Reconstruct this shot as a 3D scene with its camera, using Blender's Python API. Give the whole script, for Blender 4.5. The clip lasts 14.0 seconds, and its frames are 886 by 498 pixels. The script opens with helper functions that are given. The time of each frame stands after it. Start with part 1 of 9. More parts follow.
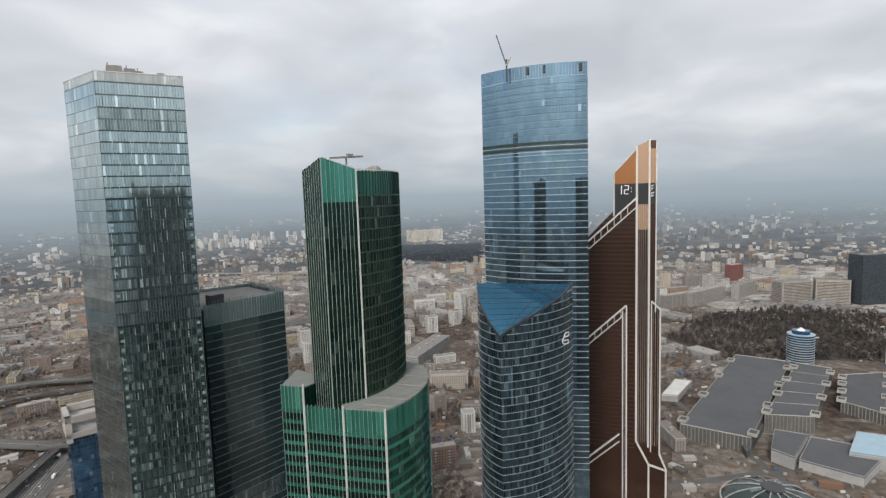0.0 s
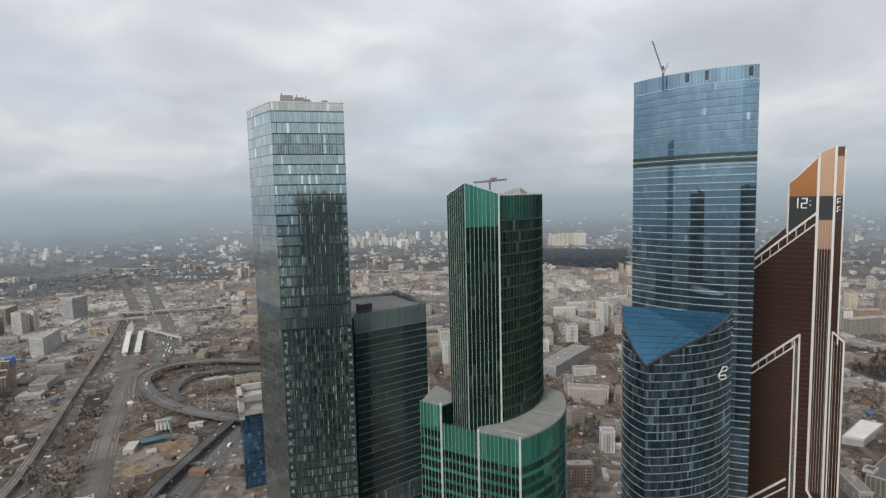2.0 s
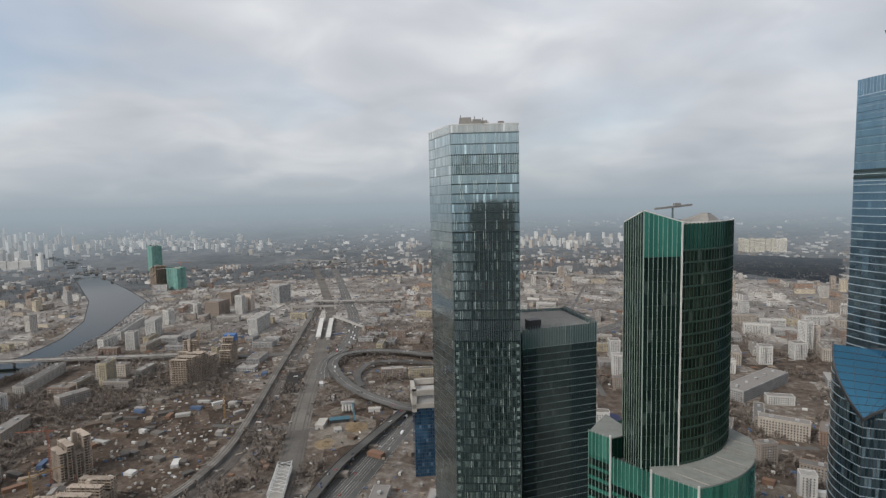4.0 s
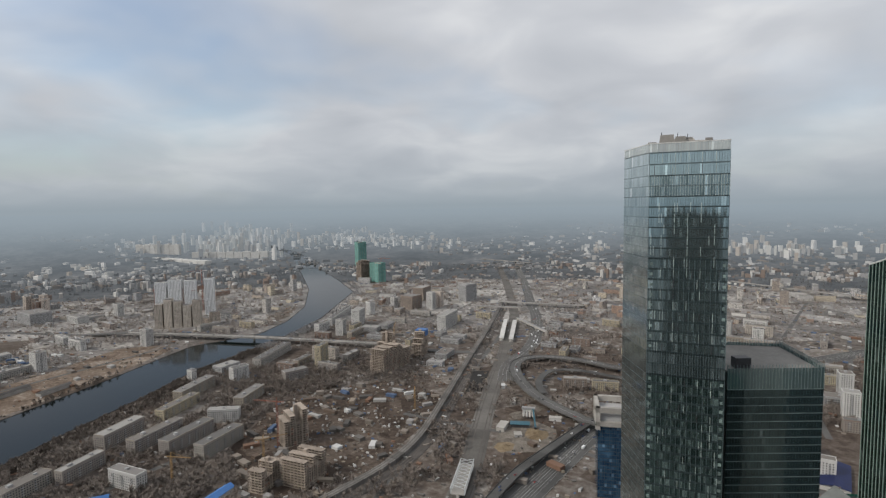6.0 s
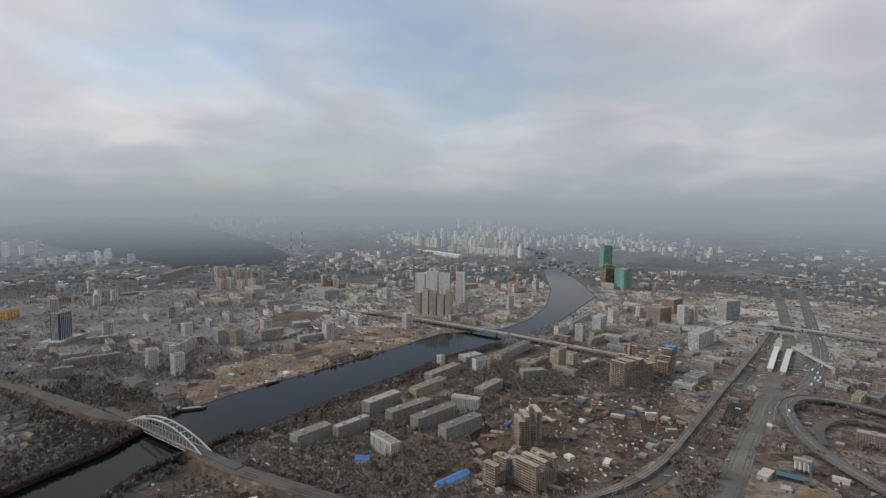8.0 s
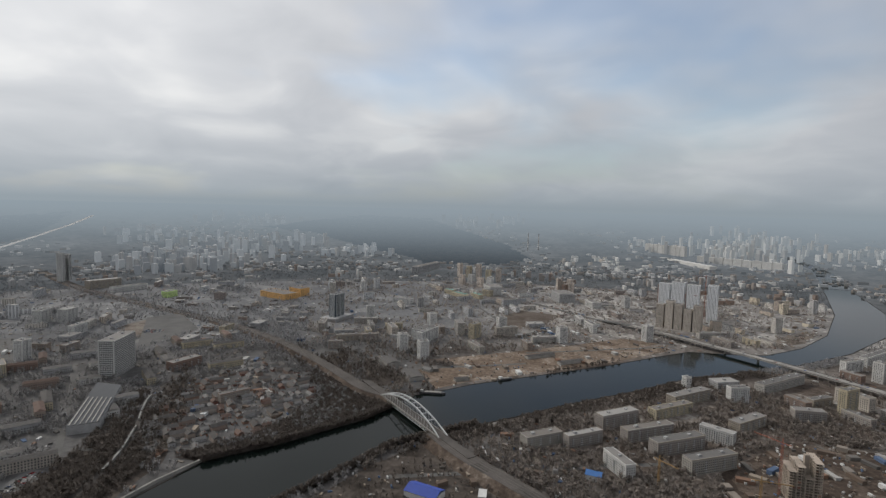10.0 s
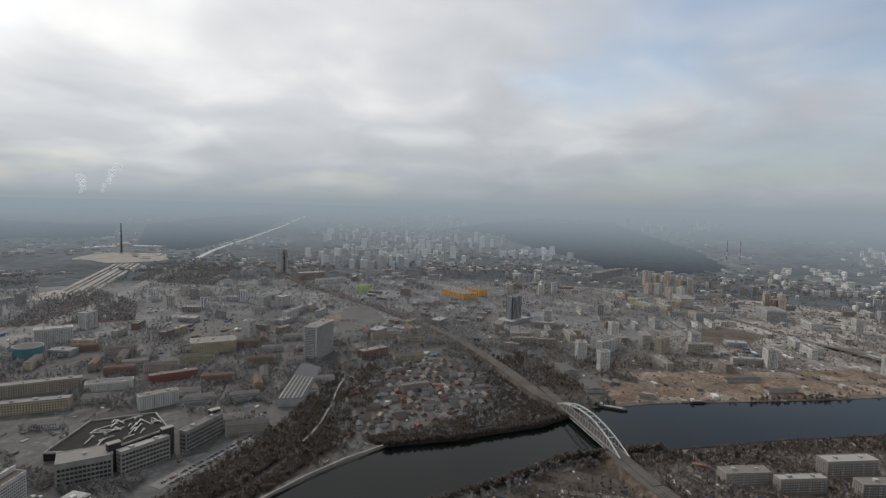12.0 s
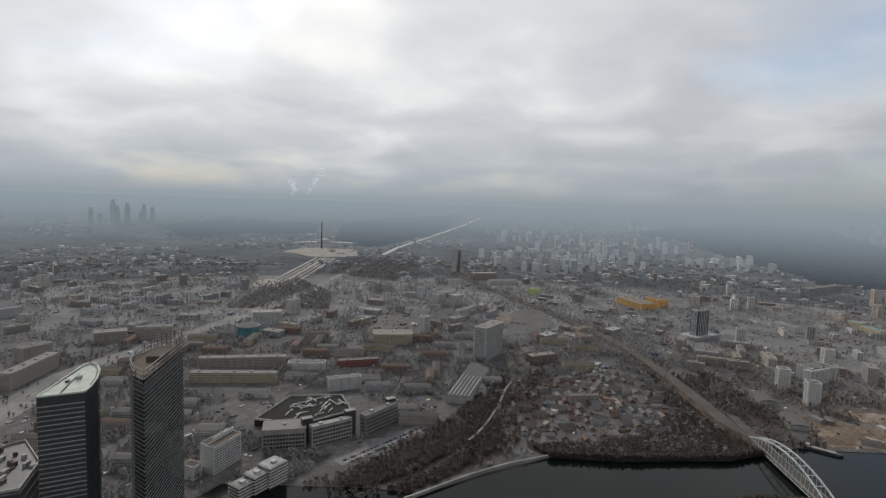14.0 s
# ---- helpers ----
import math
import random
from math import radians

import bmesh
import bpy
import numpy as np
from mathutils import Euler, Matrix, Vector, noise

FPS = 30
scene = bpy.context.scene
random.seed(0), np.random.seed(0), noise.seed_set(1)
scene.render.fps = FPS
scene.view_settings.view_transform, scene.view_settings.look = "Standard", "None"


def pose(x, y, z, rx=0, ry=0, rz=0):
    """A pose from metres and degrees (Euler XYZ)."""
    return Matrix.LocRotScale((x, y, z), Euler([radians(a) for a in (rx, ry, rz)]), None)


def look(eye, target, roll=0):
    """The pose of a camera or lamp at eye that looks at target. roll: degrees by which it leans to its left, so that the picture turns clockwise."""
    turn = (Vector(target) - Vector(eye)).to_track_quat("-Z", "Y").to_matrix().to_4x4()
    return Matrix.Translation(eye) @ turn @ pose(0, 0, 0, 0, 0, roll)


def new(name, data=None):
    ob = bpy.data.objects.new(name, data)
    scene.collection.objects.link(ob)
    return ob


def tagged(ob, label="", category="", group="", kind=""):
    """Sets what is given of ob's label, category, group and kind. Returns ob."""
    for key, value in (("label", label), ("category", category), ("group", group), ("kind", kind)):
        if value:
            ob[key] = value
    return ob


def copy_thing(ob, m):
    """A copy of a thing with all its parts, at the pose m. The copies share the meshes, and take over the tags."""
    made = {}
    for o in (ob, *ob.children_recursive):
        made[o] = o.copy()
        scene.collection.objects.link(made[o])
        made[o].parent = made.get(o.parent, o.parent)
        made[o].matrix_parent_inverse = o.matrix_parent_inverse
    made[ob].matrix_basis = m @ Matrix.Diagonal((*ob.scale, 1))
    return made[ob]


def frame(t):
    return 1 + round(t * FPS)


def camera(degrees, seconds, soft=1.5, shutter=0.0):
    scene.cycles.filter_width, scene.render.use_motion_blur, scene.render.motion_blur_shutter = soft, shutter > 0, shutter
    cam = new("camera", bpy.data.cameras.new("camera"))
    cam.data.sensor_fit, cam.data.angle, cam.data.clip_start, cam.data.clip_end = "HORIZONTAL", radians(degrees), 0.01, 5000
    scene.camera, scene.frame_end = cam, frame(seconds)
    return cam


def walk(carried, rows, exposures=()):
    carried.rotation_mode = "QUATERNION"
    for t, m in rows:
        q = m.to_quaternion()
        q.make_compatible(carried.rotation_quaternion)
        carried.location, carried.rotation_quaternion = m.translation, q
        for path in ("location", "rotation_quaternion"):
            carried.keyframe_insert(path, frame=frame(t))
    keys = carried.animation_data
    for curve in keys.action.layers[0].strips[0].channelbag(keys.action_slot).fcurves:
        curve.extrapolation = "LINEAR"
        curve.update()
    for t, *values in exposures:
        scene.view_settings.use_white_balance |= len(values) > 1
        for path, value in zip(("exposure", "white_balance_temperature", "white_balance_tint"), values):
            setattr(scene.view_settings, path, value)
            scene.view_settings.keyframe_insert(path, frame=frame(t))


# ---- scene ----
cam = camera(78.40, 14.0, soft=1.35)
# seconds, x, y, z, yaw, pitch, roll
PATH = [
    (0, -0.00, 0.00, 297.29, -21.39, -5.67, -1.82),
    (0.5, 0.19, 0.04, 299.09, -17.91, -5.53, -1.70),
    (1, 0.39, 0.51, 301.40, -14.05, -5.39, -1.57),
    (1.5, 0.44, 1.00, 303.47, -10.56, -5.30, -1.46),
    (2, 0.61, 1.93, 305.57, -6.59, -5.16, -1.32),
    (2.5, 0.57, 2.65, 307.59, -2.50, -5.03, -1.17),
    (5, -1.95, -1.55, 320.92, 20.26, -4.84, -1.21),
    (5.5, -2.35, -1.31, 323.65, 24.92, -4.76, -1.13),
    (6, -2.47, -0.99, 326.24, 30.40, -4.65, -0.87),
    (6.5, -2.96, -0.10, 329.13, 35.69, -4.64, -0.75),
    (7, -2.86, 1.36, 331.45, 42.53, -4.59, -0.30),
    (7.5, -4.02, 3.01, 333.51, 49.19, -4.60, 0.10),
    (8, -8.22, 5.00, 333.37, 55.82, -4.59, 0.48),
    (8.5, -12.89, 6.77, 332.38, 61.75, -4.57, 0.72),
    (9, -17.83, 8.07, 331.50, 68.66, -4.55, 1.11),
    (11.5, -45.10, 3.79, 325.25, 94.24, -4.68, 1.40),
    (12, -48.16, 3.68, 325.21, 98.93, -4.73, 1.58),
    (12.5, -50.21, 4.01, 325.70, 103.17, -4.79, 1.64),
    (13, -51.88, 4.30, 326.17, 108.08, -4.88, 1.77),
    (13.5, -53.34, 4.22, 327.38, 112.58, -4.98, 1.84),
    (14, -54.83, 4.11, 328.94, 117.09, -5.10, 1.93),
]


def aimed(x, y, z, yaw, pitch, roll):
    a, b = radians(yaw), radians(pitch)
    ahead = Vector((-math.sin(a) * math.cos(b), math.cos(a) * math.cos(b), math.sin(b)))
    return look((x, y, z), Vector((x, y, z)) + 100 * ahead, roll)


EXPOSURES = [(0.0, 0.28), (2.5, 0.20), (5.0, 0.06), (7.5, -0.05), (9.0, -0.12), (11.5, -0.13), (14.0, -0.19)]
walk(cam, [(row[0], aimed(*row[1:])) for row in PATH], exposures=EXPOSURES)

# ---- daylight ----
SUN_YAW, SUN_ELEVATION = 140.0, 38.0
sun_way = Vector((-math.sin(radians(SUN_YAW)) * math.cos(radians(SUN_ELEVATION)),
                  math.cos(radians(SUN_YAW)) * math.cos(radians(SUN_ELEVATION)), math.sin(radians(SUN_ELEVATION))))


def node(tree, kind, **values):
    n = tree.nodes.new(kind)
    for key, value in values.items():
        if key in ("operation", "blend_type", "data_type", "sky_type", "feature", "noise_dimensions", "sun_disc", "sun_elevation",
                   "sun_rotation", "distance", "interpolation_type", "clamp", "use_clamp", "wave_type", "bands_direction", "air_density", "dust_density"):
            if key == "operation":
                n.operation = value
            elif key == "blend_type":
                n.blend_type = value
            elif key == "data_type":
                n.data_type = value
            elif key == "sky_type":
                n.sky_type = value
            elif key == "feature":
                n.feature = value
            elif key == "noise_dimensions":
                n.noise_dimensions = value
            elif key == "sun_disc":
                n.sun_disc = value
            elif key == "sun_elevation":
                n.sun_elevation = value
            elif key == "sun_rotation":
                n.sun_rotation = value
            elif key == "distance":
                n.distance = value
            elif key == "use_clamp":
                n.use_clamp = value
            elif key == "wave_type":
                n.wave_type = value
            elif key == "bands_direction":
                n.bands_direction = value
        else:
            n.inputs[key.replace("_", " ")].default_value = value
    return n


def math_node(tree, operation, a, b=None, clamp=False):
    n = tree.nodes.new("ShaderNodeMath")
    n.operation, n.use_clamp = operation, clamp
    for socket, value in zip(n.inputs, (a, b)):
        if value is None:
            continue
        if isinstance(value, (int, float)):
            socket.default_value = value
        else:
            tree.links.new(value, socket)
    return n.outputs[0]


def mix_node(tree, fac, a, b, blend="MIX"):
    n = tree.nodes.new("ShaderNodeMix")
    n.data_type, n.blend_type = "RGBA", blend
    for socket, value in zip((n.inputs[0], n.inputs[6], n.inputs[7]), (fac, a, b)):
        if isinstance(value, (int, float)):
            socket.default_value = value
        elif isinstance(value, tuple):
            socket.default_value = (*value, 1.0)
        else:
            tree.links.new(value, socket)
    return n.outputs[2]


def ramp_node(tree, fac, stops):
    n = tree.nodes.new("ShaderNodeValToRGB")
    e = n.color_ramp.elements
    while len(e) < len(stops):
        e.new(0.5)
    for item, (place, value) in zip(e, stops):
        item.position = place
        item.color = (*value, 1.0) if isinstance(value, tuple) else (value, value, value, 1.0)
    tree.links.new(fac, n.inputs[0])
    return n.outputs[0]


def make_sky():
    world = bpy.data.worlds.new("overcast_sky")
    scene.world = world
    world.use_nodes = True
    tree = world.node_tree
    tree.nodes.clear()
    out = tree.nodes.new("ShaderNodeOutputWorld")
    back = tree.nodes.new("ShaderNodeBackground")
    sky = tree.nodes.new("ShaderNodeTexSky")
    sky.sky_type, sky.sun_disc = "NISHITA", False
    sky.sun_elevation, sky.sun_rotation = radians(SUN_ELEVATION), radians(-SUN_YAW)
    coord = tree.nodes.new("ShaderNodeTexCoord")
    split = tree.nodes.new("ShaderNodeSeparateXYZ")
    tree.links.new(coord.outputs["Generated"], split.inputs[0])
    x, y, z = split.outputs
    up = math_node(tree, "MAXIMUM", z, 0.0)
    lift = math_node(tree, "ADD", up, 0.24)
    # the cloud sheet, laid out flat overhead
    flat = tree.nodes.new("ShaderNodeCombineXYZ")
    tree.links.new(math_node(tree, "DIVIDE", x, lift), flat.inputs[0])
    tree.links.new(math_node(tree, "DIVIDE", y, lift), flat.inputs[1])
    broad = node(tree, "ShaderNodeTexNoise", Scale=0.9, Detail=3.0, Roughness=0.45)
    fine = node(tree, "ShaderNodeTexNoise", Scale=2.1, Detail=4.0, Roughness=0.45, Distortion=0.4)
    for n in (broad, fine):
        tree.links.new(flat.outputs[0], n.inputs["Vector"])
    grey = math_node(tree, "ADD", math_node(tree, "MULTIPLY", broad.outputs[0], 0.5), math_node(tree, "MULTIPLY", fine.outputs[0], 0.5))
    cloud = ramp_node(tree, grey, [(0.34, (0.49, 0.515, 0.56)), (0.50, (0.62, 0.64, 0.68)), (0.64, (0.83, 0.84, 0.855))])
    # brighter cloud on the sun's side
    toward = tree.nodes.new("ShaderNodeVectorMath")
    toward.operation = "DOT_PRODUCT"
    tree.links.new(coord.outputs["Generated"], toward.inputs[0])
    toward.inputs[1].default_value = sun_way
    near = math_node(tree, "POWER", math_node(tree, "MAXIMUM", toward.outputs["Value"], 0.0), 4.0)
    glow = math_node(tree, "ADD", math_node(tree, "MULTIPLY", near, 0.84), 0.95)
    gain = tree.nodes.new("ShaderNodeVectorMath")
    gain.operation = "SCALE"
    tree.links.new(cloud, gain.inputs[0])
    tree.links.new(glow, gain.inputs["Scale"])
    # gaps of blue
    clear = tree.nodes.new("ShaderNodeVectorMath")
    clear.operation = "SCALE"
    clear.inputs["Scale"].default_value = 0.135
    tree.links.new(sky.outputs[0], clear.inputs[0])
    gap = node(tree, "ShaderNodeTexNoise", Scale=0.55, Detail=4.0, Roughness=0.55)
    tree.links.new(flat.outputs[0], gap.inputs["Vector"])
    west = math_node(tree, "MULTIPLY_ADD", x, -0.75, True)
    gaps = math_node(tree, "MULTIPLY", ramp_node(tree, gap.outputs[0], [(0.49, 0.0), (0.64, 0.7)]), west)
    warm = mix_node(tree, near, gain.outputs[0], mix_node(tree, 1.0, gain.outputs[0], (1.04, 1.0, 0.93), "MULTIPLY"))
    sheet = mix_node(tree, gaps, warm, clear.outputs[0])
    # murk towards the horizon
    murk = math_node(tree, "POWER", 2.718, math_node(tree, "MULTIPLY", up, -11.5))
    low = mix_node(tree, near, (0.305, 0.357, 0.398), (0.40, 0.46, 0.50))
    total = mix_node(tree, murk, sheet, low)
    tree.links.new(total, back.inputs[0])
    back.inputs[1].default_value = 1.0
    tree.links.new(back.outputs[0], out.inputs[0])


make_sky()
lamp = bpy.data.lights.new("sun", "SUN")
lamp.energy, lamp.angle, lamp.color = 2.1, radians(10.0), (1.0, 0.93, 0.83)
sun = new("sun", lamp)
sun.matrix_world = look((0, 0, 900), Vector((0, 0, 900)) - 100 * sun_way)

# ---- materials ----
def material(name):
    m = bpy.data.materials.new(name)
    m.use_nodes = True
    tree = m.node_tree
    return m, tree, tree.nodes["Principled BSDF"]


def place_of(tree):
    return tree.nodes.new("ShaderNodeTexCoord").outputs["Object"]


def noise_of(tree, scale, detail=4.0, rough=0.55, vector=None):
    n = node(tree, "ShaderNodeTexNoise", Scale=scale, Detail=detail, Roughness=rough)
    tree.links.new(vector or place_of(tree), n.inputs["Vector"])
    return n.outputs[0]


def chance(tree):
    """A value from 0 to 1 of its own for each island and each object."""
    island = tree.nodes.new("ShaderNodeNewGeometry").outputs["Random Per Island"]
    one = tree.nodes.new("ShaderNodeObjectInfo").outputs["Random"]
    return math_node(tree, "FRACT", math_node(tree, "ADD", island, one))


def bump(tree, shader, height, strength=0.3, distance=0.2):
    b = tree.nodes.new("ShaderNodeBump")
    b.inputs["Strength"].default_value, b.inputs["Distance"].default_value = strength, distance
    tree.links.new(height, b.inputs["Height"])
    tree.links.new(b.outputs[0], shader.inputs["Normal"])


def plain(name, colour, rough=0.8, metal=0.0, scale=0.08, spread=0.25, vary=0.12, relief=0.0):
    """Painted, plastered or raw surface with blotches, fine grain and a tone of its own for each piece."""
    m, tree, shader = material(name)
    big, small = noise_of(tree, scale), noise_of(tree, scale * 14, 3.0)
    tone = math_node(tree, "ADD", math_node(tree, "MULTIPLY", big, 0.65), math_node(tree, "MULTIPLY", small, 0.35))
    tone = math_node(tree, "ADD", tone, math_node(tree, "MULTIPLY", math_node(tree, "SUBTRACT", chance(tree), 0.5), vary * 2))
    lo, hi = (tuple(c * k for c in colour) for k in (1 - spread, 1 + spread))
    tree.links.new(ramp_node(tree, tone, [(0.3, lo), (0.7, hi)]), shader.inputs["Base Color"])
    shader.inputs["Roughness"].default_value, shader.inputs["Metallic"].default_value = rough, metal
    shader.inputs["Specular IOR Level"].default_value = 0.15 if rough > 0.7 else 0.4
    if relief:
        bump(tree, shader, small, 0.4, relief)
    return m


def many(name, colours, rough=0.85, scale=0.05, spread=0.2):
    """One of several paints for each piece."""
    m, tree, shader = material(name)
    n = len(colours)
    pick = tree.nodes.new("ShaderNodeValToRGB")
    pick.color_ramp.interpolation = "CONSTANT"
    e = pick.color_ramp.elements
    while len(e) < n:
        e.new(0.5)
    for k, (item, c) in enumerate(zip(e, colours)):
        item.position, item.color = k / n, (*c, 1.0)
    tree.links.new(chance(tree), pick.inputs[0])
    big, small = noise_of(tree, scale), noise_of(tree, scale * 12, 3.0)
    tone = math_node(tree, "ADD", math_node(tree, "MULTIPLY", big, 0.5), math_node(tree, "MULTIPLY", small, 0.5))
    tree.links.new(mix_node(tree, 1.0, pick.outputs[0], ramp_node(tree, tone, [(0.3, 1 - spread), (0.7, 1.0)]), "MULTIPLY"), shader.inputs["Base Color"])
    shader.inputs["Roughness"].default_value = rough
    shader.inputs["Specular IOR Level"].default_value = 0.12
    return m


def glass(name, deep, bright, metal=0.75, rough=0.05, wave=0.02, blinds=0.06):
    """Coated curtain-wall glass: a tinted mirror, each pane a little different, some with pale blinds behind."""
    m, tree, shader = material(name)
    tree.links.new(ramp_node(tree, chance(tree), [(0.0, deep), (1 - blinds - 0.02, bright), (1 - blinds, tuple(min(1, c * 1.6 + 0.08) for c in bright))]), shader.inputs["Base Color"])
    shader.inputs["Metallic"].default_value, shader.inputs["Roughness"].default_value = metal, rough
    if wave:
        bump(tree, shader, noise_of(tree, 0.22, 2.0), 0.25, wave)
    return m


def ground_material(name, stops, scale, fine, rough=0.95, patch=0.012, relief=0.3):
    m, tree, shader = material(name)
    place = place_of(tree)
    cells = node(tree, "ShaderNodeTexVoronoi", Scale=patch)
    tree.links.new(place, cells.inputs["Vector"])
    cell = tree.nodes.new("ShaderNodeSeparateColor")
    tree.links.new(cells.outputs["Color"], cell.inputs[0])
    a, b = noise_of(tree, scale, 6.0, 0.6), noise_of(tree, fine, 5.0, 0.65)
    tone = math_node(tree, "ADD", math_node(tree, "MULTIPLY", a, 0.36), math_node(tree, "MULTIPLY", b, 0.49))
    tone = math_node(tree, "ADD", tone, math_node(tree, "MULTIPLY", cell.outputs[0], 0.15))
    tree.links.new(ramp_node(tree, tone, stops), shader.inputs["Base Color"])
    shader.inputs["Roughness"].default_value = rough
    shader.inputs["Specular IOR Level"].default_value = 0.08
    bump(tree, shader, b, 0.5, relief)
    return m


def city_ground():
    """Winter ground of the whole town: brown by the river, darker in the west. Haze is painted in: cooler western
    tones, paler ones beyond about 1300 m.
    """
    m, tree, shader = material("winter_earth")
    place = place_of(tree)
    split = tree.nodes.new("ShaderNodeSeparateXYZ")
    tree.links.new(place, split.inputs[0])
    x, y = split.outputs[0], split.outputs[1]
    cells = node(tree, "ShaderNodeTexVoronoi", Scale=0.012)
    tree.links.new(place, cells.inputs["Vector"])
    cell = tree.nodes.new("ShaderNodeSeparateColor")
    tree.links.new(cells.outputs["Color"], cell.inputs[0])
    a, b = noise_of(tree, 0.008, 6.0, 0.6), noise_of(tree, 0.085, 5.0, 0.65)
    tone = math_node(tree, "ADD", math_node(tree, "MULTIPLY", a, 0.36), math_node(tree, "MULTIPLY", b, 0.49))
    tone = math_node(tree, "ADD", tone, math_node(tree, "MULTIPLY", cell.outputs[0], 0.15))
    near = ramp_node(tree, tone, NEAR_TONES)
    north = ramp_node(tree, tone, NORTH_HAZE_TONES)
    west = ramp_node(tree, tone, WEST_TONES)
    outer = ramp_node(tree, tone, OUTER_HAZE_TONES)
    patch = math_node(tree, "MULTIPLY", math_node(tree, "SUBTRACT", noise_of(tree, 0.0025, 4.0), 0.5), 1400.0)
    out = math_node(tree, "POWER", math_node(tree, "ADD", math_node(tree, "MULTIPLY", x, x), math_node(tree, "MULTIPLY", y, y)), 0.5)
    # Painted haze: the ground turns to its paler tones further out.
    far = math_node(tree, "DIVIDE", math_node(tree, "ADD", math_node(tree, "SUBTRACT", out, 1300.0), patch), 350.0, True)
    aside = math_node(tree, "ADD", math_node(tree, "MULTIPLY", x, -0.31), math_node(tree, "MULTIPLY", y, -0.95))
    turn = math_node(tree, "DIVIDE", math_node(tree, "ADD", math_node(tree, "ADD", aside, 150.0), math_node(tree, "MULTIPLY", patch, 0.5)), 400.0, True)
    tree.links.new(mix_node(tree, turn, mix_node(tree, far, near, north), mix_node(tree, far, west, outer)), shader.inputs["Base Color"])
    shader.inputs["Roughness"].default_value = 0.95
    shader.inputs["Specular IOR Level"].default_value = 0.08
    bump(tree, shader, b, 0.5, 0.3)
    return m


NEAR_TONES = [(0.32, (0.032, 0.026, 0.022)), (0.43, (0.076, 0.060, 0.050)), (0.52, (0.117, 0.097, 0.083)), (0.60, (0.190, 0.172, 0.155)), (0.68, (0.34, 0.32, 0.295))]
NORTH_HAZE_TONES = [(0.34, (0.085, 0.080, 0.075)), (0.44, (0.157, 0.149, 0.142)), (0.53, (0.243, 0.232, 0.223)), (0.64, (0.43, 0.415, 0.38))]
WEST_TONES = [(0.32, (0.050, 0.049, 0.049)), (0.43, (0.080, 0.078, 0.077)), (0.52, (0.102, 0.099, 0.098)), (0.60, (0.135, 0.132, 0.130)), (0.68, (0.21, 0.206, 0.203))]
OUTER_HAZE_TONES = [(0.32, (0.072, 0.074, 0.077)), (0.43, (0.116, 0.118, 0.122)), (0.52, (0.150, 0.152, 0.157)), (0.62, (0.216, 0.216, 0.213)), (0.70, (0.32, 0.314, 0.308))]
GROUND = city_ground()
SAND = ground_material("bare_sand", [(0.36, (0.075, 0.062, 0.052)), (0.5, (0.135, 0.115, 0.098)), (0.65, (0.24, 0.215, 0.19))], 0.02, 0.12, patch=0.03)
MUD = ground_material("site_mud", [(0.36, (0.034, 0.026, 0.021)), (0.5, (0.070, 0.054, 0.044)), (0.60, (0.115, 0.093, 0.077)), (0.70, (0.22, 0.19, 0.162))], 0.02, 0.14, patch=0.03)
ASPHALT = plain("asphalt", (0.105, 0.103, 0.10), 0.9, scale=0.03, spread=0.25, vary=0.05)
RAILBED = plain("rail_ballast", (0.080, 0.073, 0.068), 0.95, scale=0.05, spread=0.35)
DARK_ASPHALT = plain("dark_wet_asphalt", (0.080, 0.079, 0.077), 0.85, scale=0.03, spread=0.3)
# Bank earth, darker than the ground behind it.
BANK_EARTH = plain("dark_bank_earth", (0.026, 0.023, 0.020), 0.9, scale=0.05, spread=0.4)
LITTER = ground_material("leaf_litter", [(0.36, (0.040, 0.034, 0.029)), (0.5, (0.066, 0.056, 0.049)), (0.65, (0.105, 0.091, 0.080))], 0.03, 0.16, patch=0.04)
BROWN_SOIL = ground_material("turned_brown_soil", [(0.34, (0.070, 0.050, 0.037)), (0.46, (0.125, 0.094, 0.072)), (0.56, (0.185, 0.147, 0.117)), (0.66, (0.31, 0.27, 0.23))], 0.025, 0.13, patch=0.02)
PLOUGHED = ground_material("dull_field", [(0.36, (0.075, 0.060, 0.050)), (0.5, (0.105, 0.088, 0.075)), (0.65, (0.145, 0.126, 0.110))], 0.012, 0.1, patch=0.02)
TRACKBED = plain("grey_track_bed", (0.124, 0.117, 0.108), 0.95, scale=0.02, spread=0.3)
RAIL_STEEL = plain("rail_and_sleepers", (0.10, 0.09, 0.082), 0.8, scale=0.3)
GREY_DECK = plain("grey_deck_concrete", (0.24, 0.23, 0.215), 0.9, scale=0.04, spread=0.25)
WORN_DECK = plain("worn_viaduct_concrete", (0.15, 0.143, 0.134), 0.9, scale=0.05, spread=0.4)
CONCRETE = plain("concrete", (0.34, 0.325, 0.30), 0.85, scale=0.06, spread=0.2)
RAW = plain("raw_concrete_frame", (0.32, 0.272, 0.228), 0.9, scale=0.1, spread=0.3)
PALE = plain("pale_metal_trim", (0.62, 0.62, 0.60), 0.45, 0.2, scale=0.2, spread=0.1, vary=0.03)
ROOF = many("bitumen_roof", [(0.15, 0.145, 0.14), (0.22, 0.21, 0.20), (0.32, 0.31, 0.295), (0.19, 0.175, 0.16)], scale=0.08)
PANEL_WALL = many("panel_house_wall", [(0.34, 0.32, 0.29), (0.39, 0.375, 0.35), (0.32, 0.285, 0.24), (0.29, 0.265, 0.245)], scale=0.09)
